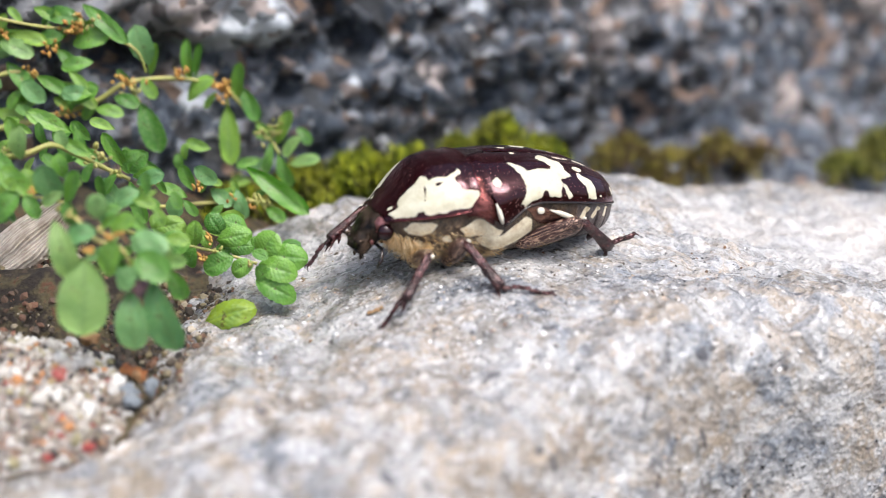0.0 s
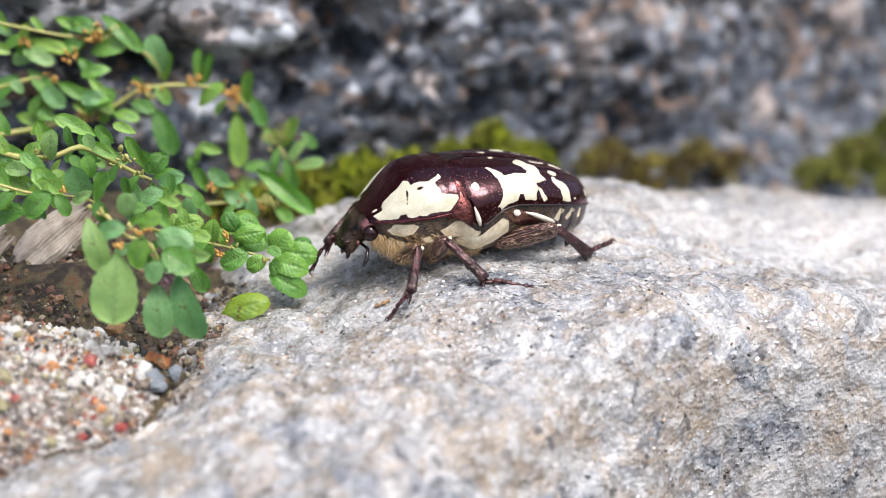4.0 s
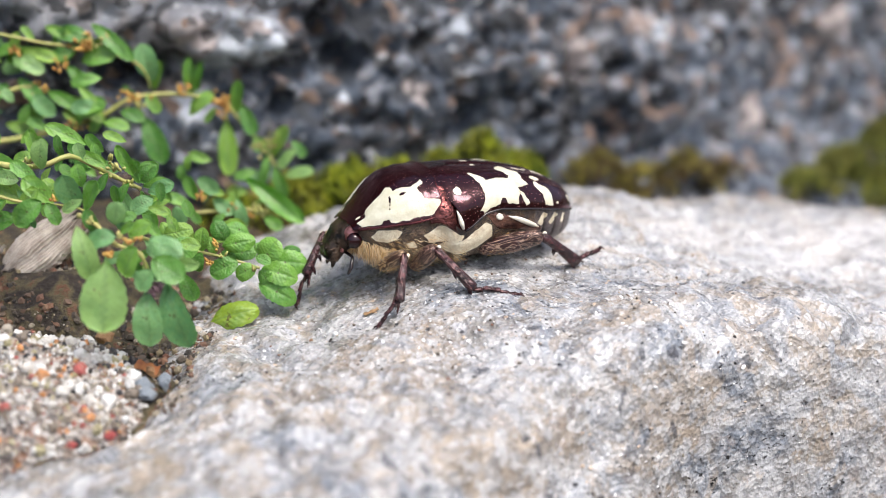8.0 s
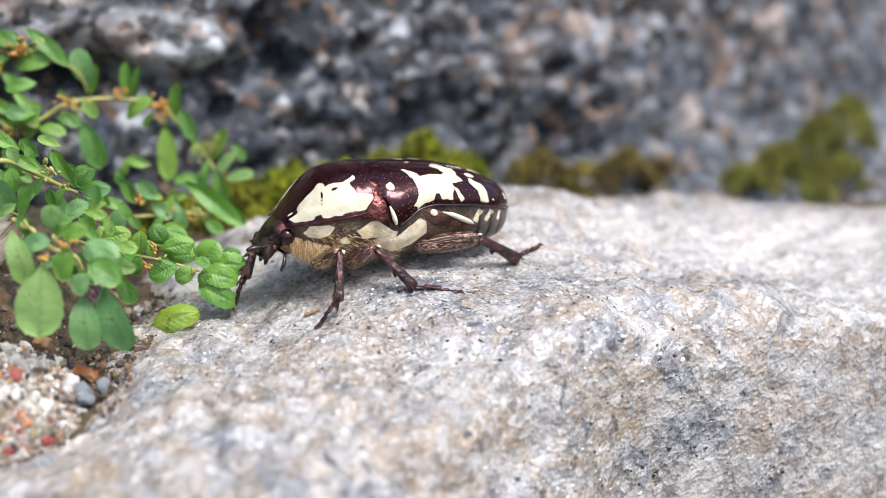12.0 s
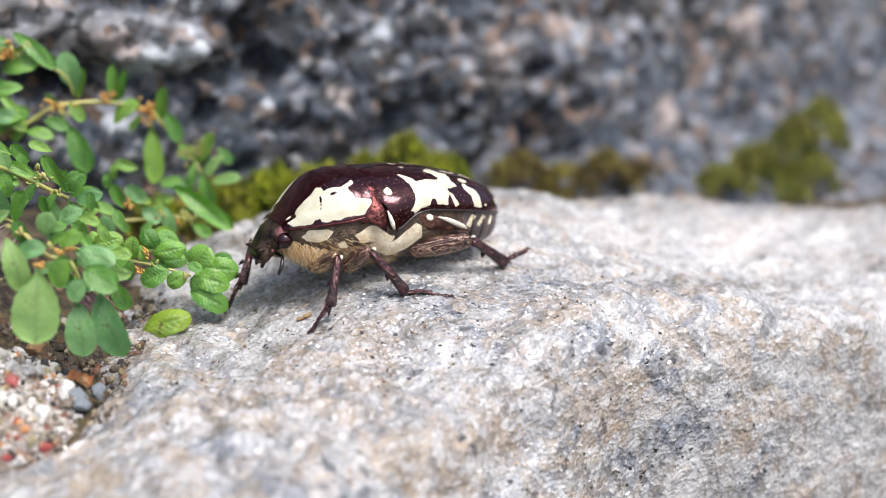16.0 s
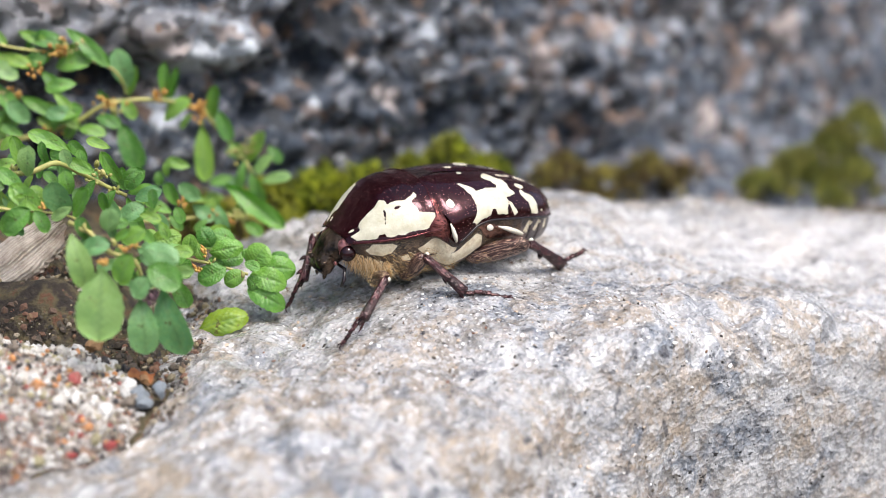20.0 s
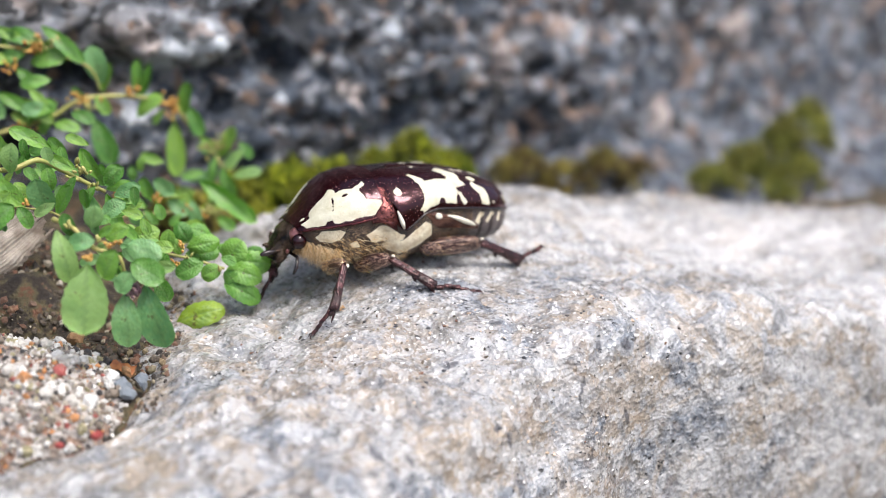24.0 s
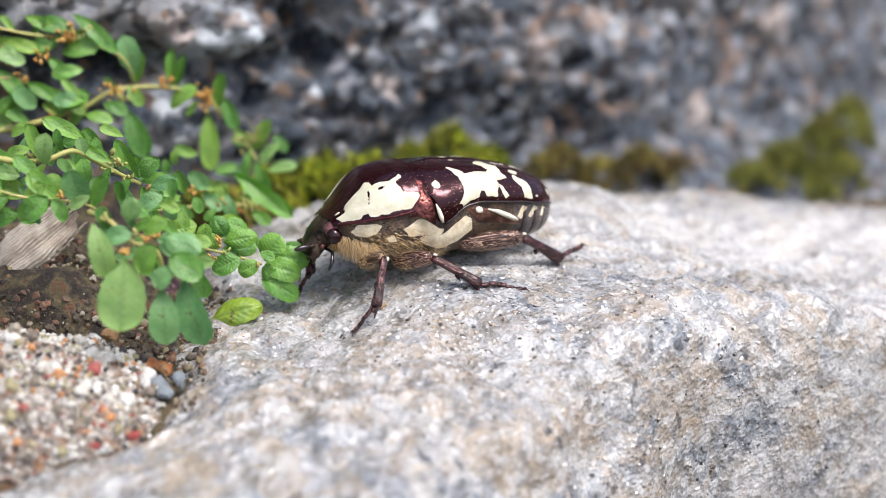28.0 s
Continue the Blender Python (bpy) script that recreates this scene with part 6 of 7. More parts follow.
    leaf(p, (-20.2, 25.1, 3.3), (-22.4, 24.5, 2.9), 0.71, (0.3, -0.9, 0.6))
    leaf(p, (-21.0, 26.1, 5.8), (-18.7, 25.8, 5.6), 0.93, (0.3, -0.7, 0.3))
    leaf(p, (-20.9, 26.5, 5.5), (-18.9, 26.2, 5.7), 0.72, (-0.2, -0.8, 0.4))
    leaf(p, (-19.6, 25.7, 2.8), (-22.2, 25.2, 2.8), 0.87, (-0.3, -0.9, 0.5), PALE)
    leaf(p, (-21.2, 25.1, 1.2), (-23.3, 24.9, 1.1), 0.85, (-0.1, -0.7, 0.6))
    leaf(p, (-16.1, 25.4, 5.6), (-18.0, 25.1, 3.8), 0.94, (-0.3, -0.7, 0.7), PALE)
    leaf(p, (-17.3, 24.9, 2.9), (-14.3, 24.3, 3.8), 0.64, (-0.3, -0.9, 0.7), PALE)
    leaf(p, (-28.8, 16.8, 5.4), (-27.0, 16.2, 4.0), 0.77, (-0.3, -0.9, 0.4))
    leaf(p, (-33.6, 16.4, 4.9), (-34.7, 16.2, 5.9), 0.90, (0.2, -0.9, 0.6))
    leaf(p, (-26.2, 19.1, 5.5), (-26.1, 18.9, 4.0), 1.00, (0.0, -0.7, 0.6))
    leaf(p, (-25.0, 17.3, 5.3), (-24.9, 17.2, 6.8), 0.86, (-0.3, -0.8, 0.4))
    leaf(p, (-30.0, 19.0, 5.7), (-30.3, 18.8, 4.2), 0.97, (-0.0, -0.8, 0.7), PALE)
    leaf(p, (-23.0, 14.7, 4.4), (-21.0, 14.5, 3.9), 0.60, (0.0, -0.9, 0.5))
    leaf(p, (-23.9, 19.5, 5.6), (-25.3, 19.1, 6.6), 0.97, (-0.3, -0.8, 0.6), PALE)
    leaf(p, (-35.3, 18.7, 5.8), (-36.9, 18.6, 6.2), 0.82, (0.2, -0.8, 0.5))
    leaf(p, (-29.7, 17.8, 5.1), (-30.7, 17.5, 6.3), 0.67, (0.2, -0.9, 0.5))
    leaf(p, (-23.1, 19.0, 5.9), (-25.3, 18.8, 6.6), 0.72, (-0.1, -0.9, 0.3))
    buds(p, (-31.1, 21.6, 11.4), 24, 18, 1.9)
    buds(p, (-26.7, 23.6, 11.6), 25, 12, 1.6)
    buds(p, (-23.3, 25.0, 10.2), 26, 22, 2.2)
    buds(p, (-19.5, 25.5, 5.6), 27, 16, 1.9, STEM)
    buds(p, (-35.1, 20.6, 16.4), 28, 24, 2.6)
    buds(p, (-34.0, 20.6, 16.9), 29, 12, 2.0, STEM)
    buds(p, (-37.3, 20.0, 14.7), 30, 12, 1.5)
    buds(p, (-39.3, 19.6, 12.4), 31, 10, 1.4)
    buds(p, (-30.7, 21.6, 10.6), 32, 12, 1.6, STEM)
    buds(p, (-41.2, 19.4, 15.7), 33, 10, 1.5)
    buds(p, (-22.8, 25.0, 9.4), 34, 14, 1.8)
    buds(p, (-18.5, 25.5, 6.4), 35, 10, 1.5, STEM)
    buds(p, (-36.2, 19.8, 8.7), 36, 10, 1.6)


sprig_front()
sprig_rosette()
sprig_left()
sprig_middle()
sprig_back()


# ---- a leaf lying on the rock, dry leaves, moss, gravel ----
def fallen_leaf():
    ob = thing("fallen_leaf", place(0, 0, 0), "yellow-green leaf with brown spots lying on granite", "leaf")
    leaf(ob, (-19.5, 0.9, -3.6), (-15.5, 0.4, -1.8), 0.80, (0.05, -0.75, 0.6), FALLEN, QUILTED)


fallen_leaf()


def torn_leaf(corners, label, seed):
    """A dry torn leaf between two ends: arched across, ridged along its fibres, with ragged edges."""
    r = random.Random(seed)
    a, b, half = Vector(corners[0]), Vector(corners[1]), corners[2]
    nx, ny = 34, 26
    x = (b - a)
    size = x.length
    x.normalize()
    y = Vector((0.1, -0.75, 0.6)).cross(x).normalized()
    z = x.cross(y)
    ragged = [r.uniform(0.72, 1.05) for _ in range(nx)]
    ends = [(r.uniform(-0.05, 0.07), r.uniform(-0.10, 0.06)) for _ in range(ny)]
    top = []
    for i in range(nx):
        for j in range(ny):
            s = -1 + 2 * j / (ny - 1)
            t = ends[j][0] + (1 + ends[j][1] - ends[j][0]) * i / (nx - 1)
            w = half * (0.62 + 0.38 * math.sin(math.pi * min(max(t, 0), 1) ** 0.8)) * (ragged[i] if abs(s) > 0.95 else 1.0)
            lift = half * 0.45 * (1 - s * s) + 0.07 * math.sin(s * 38 + 2 * t) + 0.16 * math.sin(s * 9 + 3 * t) + 0.25 * math.sin(4 * t)
            top.append(a + x * size * t + y * w * s + z * lift)
    f = grid_faces(nx, ny)
    n = len(top)
    me = mesh_from("dry_leaf", top + [v - z * 0.12 for v in top], f + [tuple(i + n for i in q)[::-1] for q in f], FIBROUS, True, (("across", [-1 + 2 * (k % ny) / (ny - 1) for k in range(2 * n)]),))
    tagged(new("dry_leaf", me), label, "leaf")


def fibrous():
    n = Nodes("fibrous_dry_leaf", 0.85)
    lines = n.sum(n.sum(n.attribute("across"), 9.0, "MULTIPLY"), n.sum(n.noise(0.5, 4), 2.0, "MULTIPLY"))
    grain = n.sum(lines, 0.5, "PINGPONG")
    base = n.ramp(n.noise(0.7, 5, 0.65), (0.3, (0.26, 0.20, 0.16)), (0.5, (0.46, 0.39, 0.32)), (0.7, (0.64, 0.57, 0.49)))
    base = n.mix(n.level(grain, 0.0, 0.3, 0.32, 0), base, (0.19, 0.14, 0.11))
    n.bump(n.sum(grain, n.noise(2.0, 4)), 0.15, 0.8)
    return n.done(base)


FIBROUS = fibrous()
torn_leaf(((-37.6, 4.6, -0.9), (-31.4, 5.6, 4.2), 2.3), "curled grey-brown dry leaf leaning on soil", 3)
torn_leaf(((-43.0, 5.2, -2.2), (-38.9, 5.6, 1.9), 1.5), "torn scrap of grey-brown dry leaf on soil", 5)


def moss_bed(name, label, spots, seed, count, material):
    """Many short shoots standing on low cushions along the foot of the wall: x, y, z, spread along, spread across, spread up."""
    r = random.Random(seed)
    c, s = math.cos(radians(WALL_TURN)), math.sin(radians(WALL_TURN))
    pieces = []
    for x, y, z, la, lb, lz, share in spots:
        clumps = [(r.gauss(0, 0.5), r.gauss(0, 0.45), r.uniform(0.16, 0.42)) for _ in range(26)]
        for _ in range(int(count * share)):
            ca, cb, wide = r.choice(clumps)
            a, b = (max(-1.2, min(1.2, q + r.gauss(0, 0.55) * wide)) for q in (ca, cb))
            if noise.noise(Vector((a * 4 + x, b * 3 + y, 7))) + 0.4 * noise.noise(Vector((a * 11 + x, b * 9, 3))) < -0.12:
                continue
            round_off = max(0.0, 1 - a * a - b * b * 0.6)
            p = Vector((x + c * a * la - s * b * lb, y + s * a * la + c * b * lb, z + lz * (round_off - 0.5) + lz * 0.25 * noise.noise(Vector((a * 5 + x, b * 4, z)))))
            up = Vector((r.gauss(0, 0.35) + 0.2 * a, r.gauss(0, 0.35) - 0.45, 1)).normalized() * r.uniform(0.6, 1.9)
            bend = Vector((r.uniform(-0.3, 0.3), r.uniform(-0.4, 0.2), 0))
            pieces.append(tube([p - up * 0.4, p + up * 0.5, p + up + bend], [0.12, 0.2, 0.04], 4, False))
    me = mesh_from(name, *merged(pieces), material)
    tagged(new(name, me), label, "moss", kind="stuff")


moss_bed("moss", "yellow-green moss cushions along the foot of the wall", ((-24, 31.5, -4.2, 5, 4, 5, 0.2), (-18, 34, -3.4, 5, 4, 6, 0.26), (-13, 37.5, -3.2, 5, 4, 6.5, 0.26), (-8, 40.5, -3, 5, 4, 5.5, 0.22), (-3, 43.5, -2.6, 5, 3, 5, 0.2), (1.5, 46.5, -1.6, 5, 4, 6.5, 0.28), (6, 49.5, -3, 4, 3, 4, 0.12)), 21, 6800, MOSS)
moss_bed("moss", "brownish moss at the foot of the wall", ((15.5, 54.5, -4.6, 5.5, 4, 4.8, 0.24), (21.5, 58, -5.6, 4, 3, 3.0, 0.06), (27, 61, -5.8, 5.5, 4, 4.6, 0.2), (33, 64.3, -7, 4, 3, 3.5, 0.06), (-22, 31, -5, 8, 5, 6, 0.25)), 22, 3600, BROWN)
moss_bed("moss", "olive moss cushion growing up the wall", ((45, 68, -8.4, 4, 3, 2.5, 0.15), (50, 71.5, -7.2, 5, 3, 4.5, 0.3), (56, 75, -5.5, 6, 3, 7, 0.35), (58, 73, -9, 6, 3, 4, 0.3), (61, 79, -3, 5, 3, 6, 0.2)), 23, 4600, OLIVE)


def pebble(seed, name="pebble", worn=False):
    r = random.Random(seed)
    bm = bmesh.new()
    bmesh.ops.create_icosphere(bm, subdivisions=2 if worn else 1, radius=1)
    for v in bm.verts:
        v.co *= r.uniform(0.55, 1.25) if not worn else 0.9 + 0.5 * noise.noise(v.co * 1.3 + Vector((seed, 0, 0))) + r.uniform(-0.06, 0.06)
        v.co.z *= 0.8
    me = bpy.data.meshes.new(name)
    bm.to_mesh(me)
    bm.free()
    me.materials.append(PEBBLE)
    return me


GRIT_TONES = ((0.0, (0.34, 0.30, 0.24)), (0.12, (0.58, 0.57, 0.54)), (0.36, (0.16, 0.13, 0.10)), (0.49, (0.035, 0.033, 0.034)), (0.64, (0.46, 0.21, 0.08)), (0.69, (0.48, 0.46, 0.42)), (0.88, (0.30, 0.27, 0.15)), (0.975, (0.30, 0.07, 0.06)))


def pebble_material(single):
    """Mixed grit; single: every pebble is an object of its own, else an island of one mesh."""
    k = MM if single else 1.0
    n = Nodes("mixed_grit", 0.6)
    base = n.ramp(n.chance() if single else n.island(), *GRIT_TONES)
    [x for x in n.tree.nodes if x.type == "VALTORGB"][0].color_ramp.interpolation = "CONSTANT"
    base = n.mix(n.level(n.noise(1.3 * k, 4), 0.48, 0.66, 0, 0.4), base, (0.16, 0.13, 0.10))
    n.bump(n.noise(3 * k, 4), 0.15)
    return n.done(base)


def grit_material():
    n = Nodes("gritty_stone", 0.8)
    c = n.tree.nodes.new("ShaderNodeSeparateColor")
    n.link(n.cells(1.9, "Color"), c.inputs[0])
    base = n.ramp(c.outputs[0], (0.0, (0.16, 0.13, 0.11)), (0.3, (0.40, 0.37, 0.34)), (0.5, (0.06, 0.045, 0.04)), (0.65, (0.30, 0.27, 0.24)), (0.8, (0.20, 0.10, 0.06)), (1.0, (0.26, 0.22, 0.18)))
    n.bump(n.sum(n.cells(1.9), n.noise(1.5, 5)), 0.4)
    return n.done(base)


PEBBLE, GRAVEL, GRIT = pebble_material(True), pebble_material(False), grit_material()


def grit_height(x, y):
    d = np.hypot((x + 33.5) / 12.3, (y + 10.5) / 8.0)
    return -8.0 + 6.2 * np.sqrt(np.clip(1.25 - d * d, 0, None))


def gritty_stone():
    nu, nr = 72, 30
    verts = []
    for i in range(nr):
        k = 1.12 * (i / (nr - 1)) ** 0.7
        for j in range(nu):
            a = 2 * math.pi * j / nu
            x, y = -33.5 + 12.3 * k * math.cos(a), -10.5 + 8.0 * k * math.sin(a)
            z = float(grit_height(x, y)) + 0.8 * noise.fractal(Vector((x * 0.35, y * 0.35, 1)), 0.9, 2.0, 4)
            verts.append((x, y, z))
    g = thing("gritty_stone", place(0, 0, 0), "lump of coarse gritty conglomerate with white and rusty pebbles", "stone")
    part("matrix", mesh_from("matrix", verts, grid_faces(nr, nu, True), GRIT), g, "coarse pale grit")
    r = random.Random(8)
    kinds = [pebble(s, "pebble", True) for s in range(10)]
    for _ in range(290):
        a, k = r.uniform(-1.9, 1.5), 1.08 * math.sqrt(r.random())
        x, y = -33.5 + 12.3 * k * math.cos(a), -10.5 + 8.0 * k * math.sin(a)
        z = float(grit_height(x, y)) + 0.8 * noise.fractal(Vector((x * 0.35, y * 0.35, 1)), 0.9, 2.0, 4)
        size = 0.12 + 0.5 * r.random() ** 1.8
        ob = part("pebble", r.choice(kinds), g)
        ob.matrix_basis = place(x, y, z + size * 0.25, r.uniform(0, 360), r.uniform(0, 360), r.uniform(0, 360)) @ Matrix.Diagonal((size * MM, size * MM, size * MM, 1))


def fine_gravel():
    """The small grit between the larger pebbles of the gritty stone."""
    r = random.Random(18)
    kinds = [pebble(s + 20, "grit") for s in range(4)]
    pieces = []
    for _ in range(2600):
        a, k = r.uniform(-2.2, 1.7), 1.1 * math.sqrt(r.random())
        x, y = -33.5 + 12.3 * k * math.cos(a), -10.5 + 8.0 * k * math.sin(a)
        z = float(grit_height(x, y)) + 0.8 * noise.fractal(Vector((x * 0.35, y * 0.35, 1)), 0.9, 2.0, 4)
        size = 0.08 + 0.26 * r.random() ** 2
        turn = Euler((r.uniform(0, 6), r.uniform(0, 6), r.uniform(0, 6))).to_matrix()
        me = r.choice(kinds)
        pieces.append(([turn @ q.co * size + Vector((x, y, z + size * 0.2)) for q in me.vertices], [tuple(p.vertices) for p in me.polygons]))
    tagged(new("fine_gravel", mesh_from("fine_gravel", *merged(pieces), GRAVEL, False)), "fine white, grey and rusty grit on conglomerate", "gravel", kind="stuff")


def crumbs():
    """Soil crumbs and grit in the gap beside the rock."""
    r = random.Random(15)
    kinds = [pebble(s + 40, "crumb") for s in range(4)]
    g = thing("soil_crumbs", place(0, 0, 0), "loose dark soil crumbs and rusty grit", "soil", kind="stuff")
    pieces = []
    for _ in range(3200):
        x, y = r.uniform(-40, -18.5), r.uniform(-14, 14)
        size = 0.07 + 0.4 * r.random() ** 3
        z = max(float(rock_height(x, y)) if x > -22 else -99, soil_height(x, y))
        for me in (r.choice(kinds),):
            turn = Euler((r.uniform(0, 6), r.uniform(0, 6), 0)).to_matrix()
            v = [turn @ q.co * size + Vector((x, y, z + size * 0.2)) for q in me.vertices]
            pieces.append((v, [tuple(p.vertices) for p in me.polygons]))
    tagged(part("crumb", mesh_from("crumb", *merged(pieces), CRUMB, False), g), kind="stuff")


def crumb_material():
    n = Nodes("soil_crumb", 0.9)
    base = n.ramp(n.island(), (0.0, (0.035, 0.03, 0.026)), (0.5, (0.09, 0.07, 0.05)), (0.7, (0.17, 0.08, 0.05)), (0.85, (0.22, 0.18, 0.10)), (1.0, (0.36, 0.32, 0.26)))
    n.bump(n.noise(3, 4), 0.1)
    return n.done(base)


CRUMB = crumb_material()
gritty_stone()
fine_gravel()
crumbs()


def flecks():
    """Tiny bits of bark and soil scattered on the rock."""
    r = random.Random(33)
    kinds = [pebble(s + 60, "fleck") for s in range(3)]
    pieces = []
    for _ in range(170):
        x, y = r.uniform(-14, 24), r.uniform(-14, 14)
        size = r.choice((0.06, 0.08, 0.1, 0.14))
        turn = Euler((r.uniform(0, 6), r.uniform(0, 6), 0)).to_matrix()
        long = r.uniform(1, 2.4)
        me = r.choice(kinds)
        v = [turn @ Vector((q.co.x * long, q.co.y, q.co.z)) * size + Vector((x, y, surface(x, y) + size * 0.2)) for q in me.vertices]
        pieces.append((v, [tuple(p.vertices) for p in me.polygons]))
    tagged(new("soil_fleck", mesh_from("soil_fleck", *merged(pieces), CRUMB, False)), "tiny dark flecks of soil on granite", "soil", kind="stuff")


flecks()


def grain_material():
    n = Nodes("crystal_grain", 0.15)
    base = n.ramp(n.island(), (0.0, (0.62, 0.62, 0.62)), (0.30, (0.50, 0.48, 0.46)), (0.52, (0.30, 0.31, 0.33)), (0.66, (0.40, 0.31, 0.23)), (0.80, (0.035, 0.035, 0.038)), (0.93, (0.70, 0.70, 0.69)))
    [x for x in n.tree.nodes if x.type == "VALTORGB"][0].color_ramp.interpolation = "CONSTANT"
    return n.done(base, 0.3, Specular_IOR_Level=0.5)


def grains():
    """Angular crystal grains that stand a little out of the granite."""
    r = random.Random(71)
    kinds = [pebble(s + 90, "grain") for s in range(5)]
    pieces = []
    for _ in range(3200):
        x, y = r.gauss(4, 13), r.gauss(-2, 9)
        if not (-17 < x < 34 and -20 < y < 20):
            continue
        size = 0.05 + 0.20 * r.random() ** 2.6
        turn = Euler((r.uniform(-0.4, 0.4), r.uniform(-0.4, 0.4), r.uniform(0, 6))).to_matrix()
        me = r.choice(kinds)
        z = surface(x, y)
        v = [turn @ Vector((q.co.x * 1.3, q.co.y, q.co.z * 0.7)) * size + Vector((x, y, z - size * 0.36)) for q in me.vertices]
        pieces.append((v, [tuple(p.vertices) for p in me.polygons]))
    tagged(new("crystal_grain", mesh_from("crystal_grain", *merged(pieces), grain_material(), False)), "tiny pale and dark crystal grains in granite", "rock", kind="stuff")


def loose_pebble(seed, at, size, turn, material, label):
    me = pebble(seed, "pebble", True)
    me.materials[0] = material
    ob = tagged(new("pebble", me), label, "pebble")
    ob.matrix_basis = place(*at, *turn) @ Matrix.Diagonal((size * MM, size * 0.8 * MM, size * 0.8 * MM, 1))


grains()
RED = plain("red_pebble", (0.16, 0.02, 0.02), (0.40, 0.07, 0.06), 1.5, 0.5, 0.05)
OCHRE = plain("ochre_pebble", (0.22, 0.11, 0.05), (0.40, 0.24, 0.11), 1.5, 0.6, 0.05)
BLUISH = plain("blue_grey_pebble", (0.10, 0.12, 0.14), (0.26, 0.29, 0.32), 1.5, 0.5, 0.05)
TAN = plain("bark_flake", (0.16, 0.09, 0.04), (0.38, 0.24, 0.12), 1.5, 0.7, 0.05)
loose_pebble(201, (-22.2, -17.0, -4.9), 0.5, (20, 0, 30), RED, "bright red pebble in the crevice beside granite")
loose_pebble(202, (-24.6, -18.0, -5.2), 0.45, (0, 30, 80), RED, "dull red pebble at the foot of gritty stone")
loose_pebble(203, (-21.0, -12.0, -4.0), 0.75, (10, 10, 0), BLUISH, "blue-grey pebble in the crevice beside granite")
loose_pebble(204, (-20.4, -9.4, -3.9), 0.6, (40, 0, 50), BLUISH, "blue-grey pebble below hanging leaves")
loose_pebble(205, (-21.6, -8.4, -3.8), 0.7, (0, 20, 10), OCHRE, "ochre pebble below hanging leaves")
loose_pebble(207, (-21.6, -10.6, -4.0), 0.85, (30, 40, 20), BLUISH, "dark blue-grey pebble wedged against granite")
loose_pebble(208, (-20.0, -10.8, -3.8), 0.55, (0, 70, 30), BLUISH, "small blue-grey pebble resting on granite")
loose_pebble(209, (-23.2, -11.0, -4.0), 0.8, (0, 20, 130), OCHRE, "ochre pebble at the foot of gritty stone")
loose_pebble(206, (-26.6, -4.4, -2.7), 0.9, (0, 20, 70), OCHRE, "ochre pebble on dark soil")


def flake(name, material, label, category, at, turn, size=1.0):
    """A torn flake, curled at one end."""
    nx, ny = 9, 5
    verts = [(0.16 * i, 0.11 * (j - 2) * (1 + 0.25 * math.sin(i * 1.7)), 0.02 * i * i * 0.12 + 0.03 * math.sin(2.1 * i + j)) for i in range(nx) for j in range(ny)]
    f = grid_faces(nx, ny)
    n = len(verts)
    me = mesh_from(name, [(size * x, size * y, size * z) for x, y, z in verts + [(x, y, z - 0.06) for x, y, z in verts]], [q[::-1] for q in f] + [tuple(i + n for i in q) for q in f], material)
    ob = tagged(new(name, me), label, category)
    ob.matrix_basis = place(*at, *turn)


flake("bark_flake", TAN, "small curled tan bark flake lying on granite", "bark", (-6.2, -1.7, surface(-5.7, -1.5) + 0.08), (0, -8, 25))
RUST = plain("rusty_leaf", (0.20, 0.05, 0.02), (0.44, 0.18, 0.05), 1.2, 0.6, 0.05)
flake("leaf_scrap", RUST, "rust-orange dry leaf scrap on dark soil", "dry leaf", (-23.0, -8.0, -3.3), (38, 12, -15), 1.6)
flake("leaf_scrap", RUST, "small orange leaf scrap wedged beside gritty stone", "dry leaf", (-26.4, -8.2, -3.2), (30, 5, 40), 1.2)


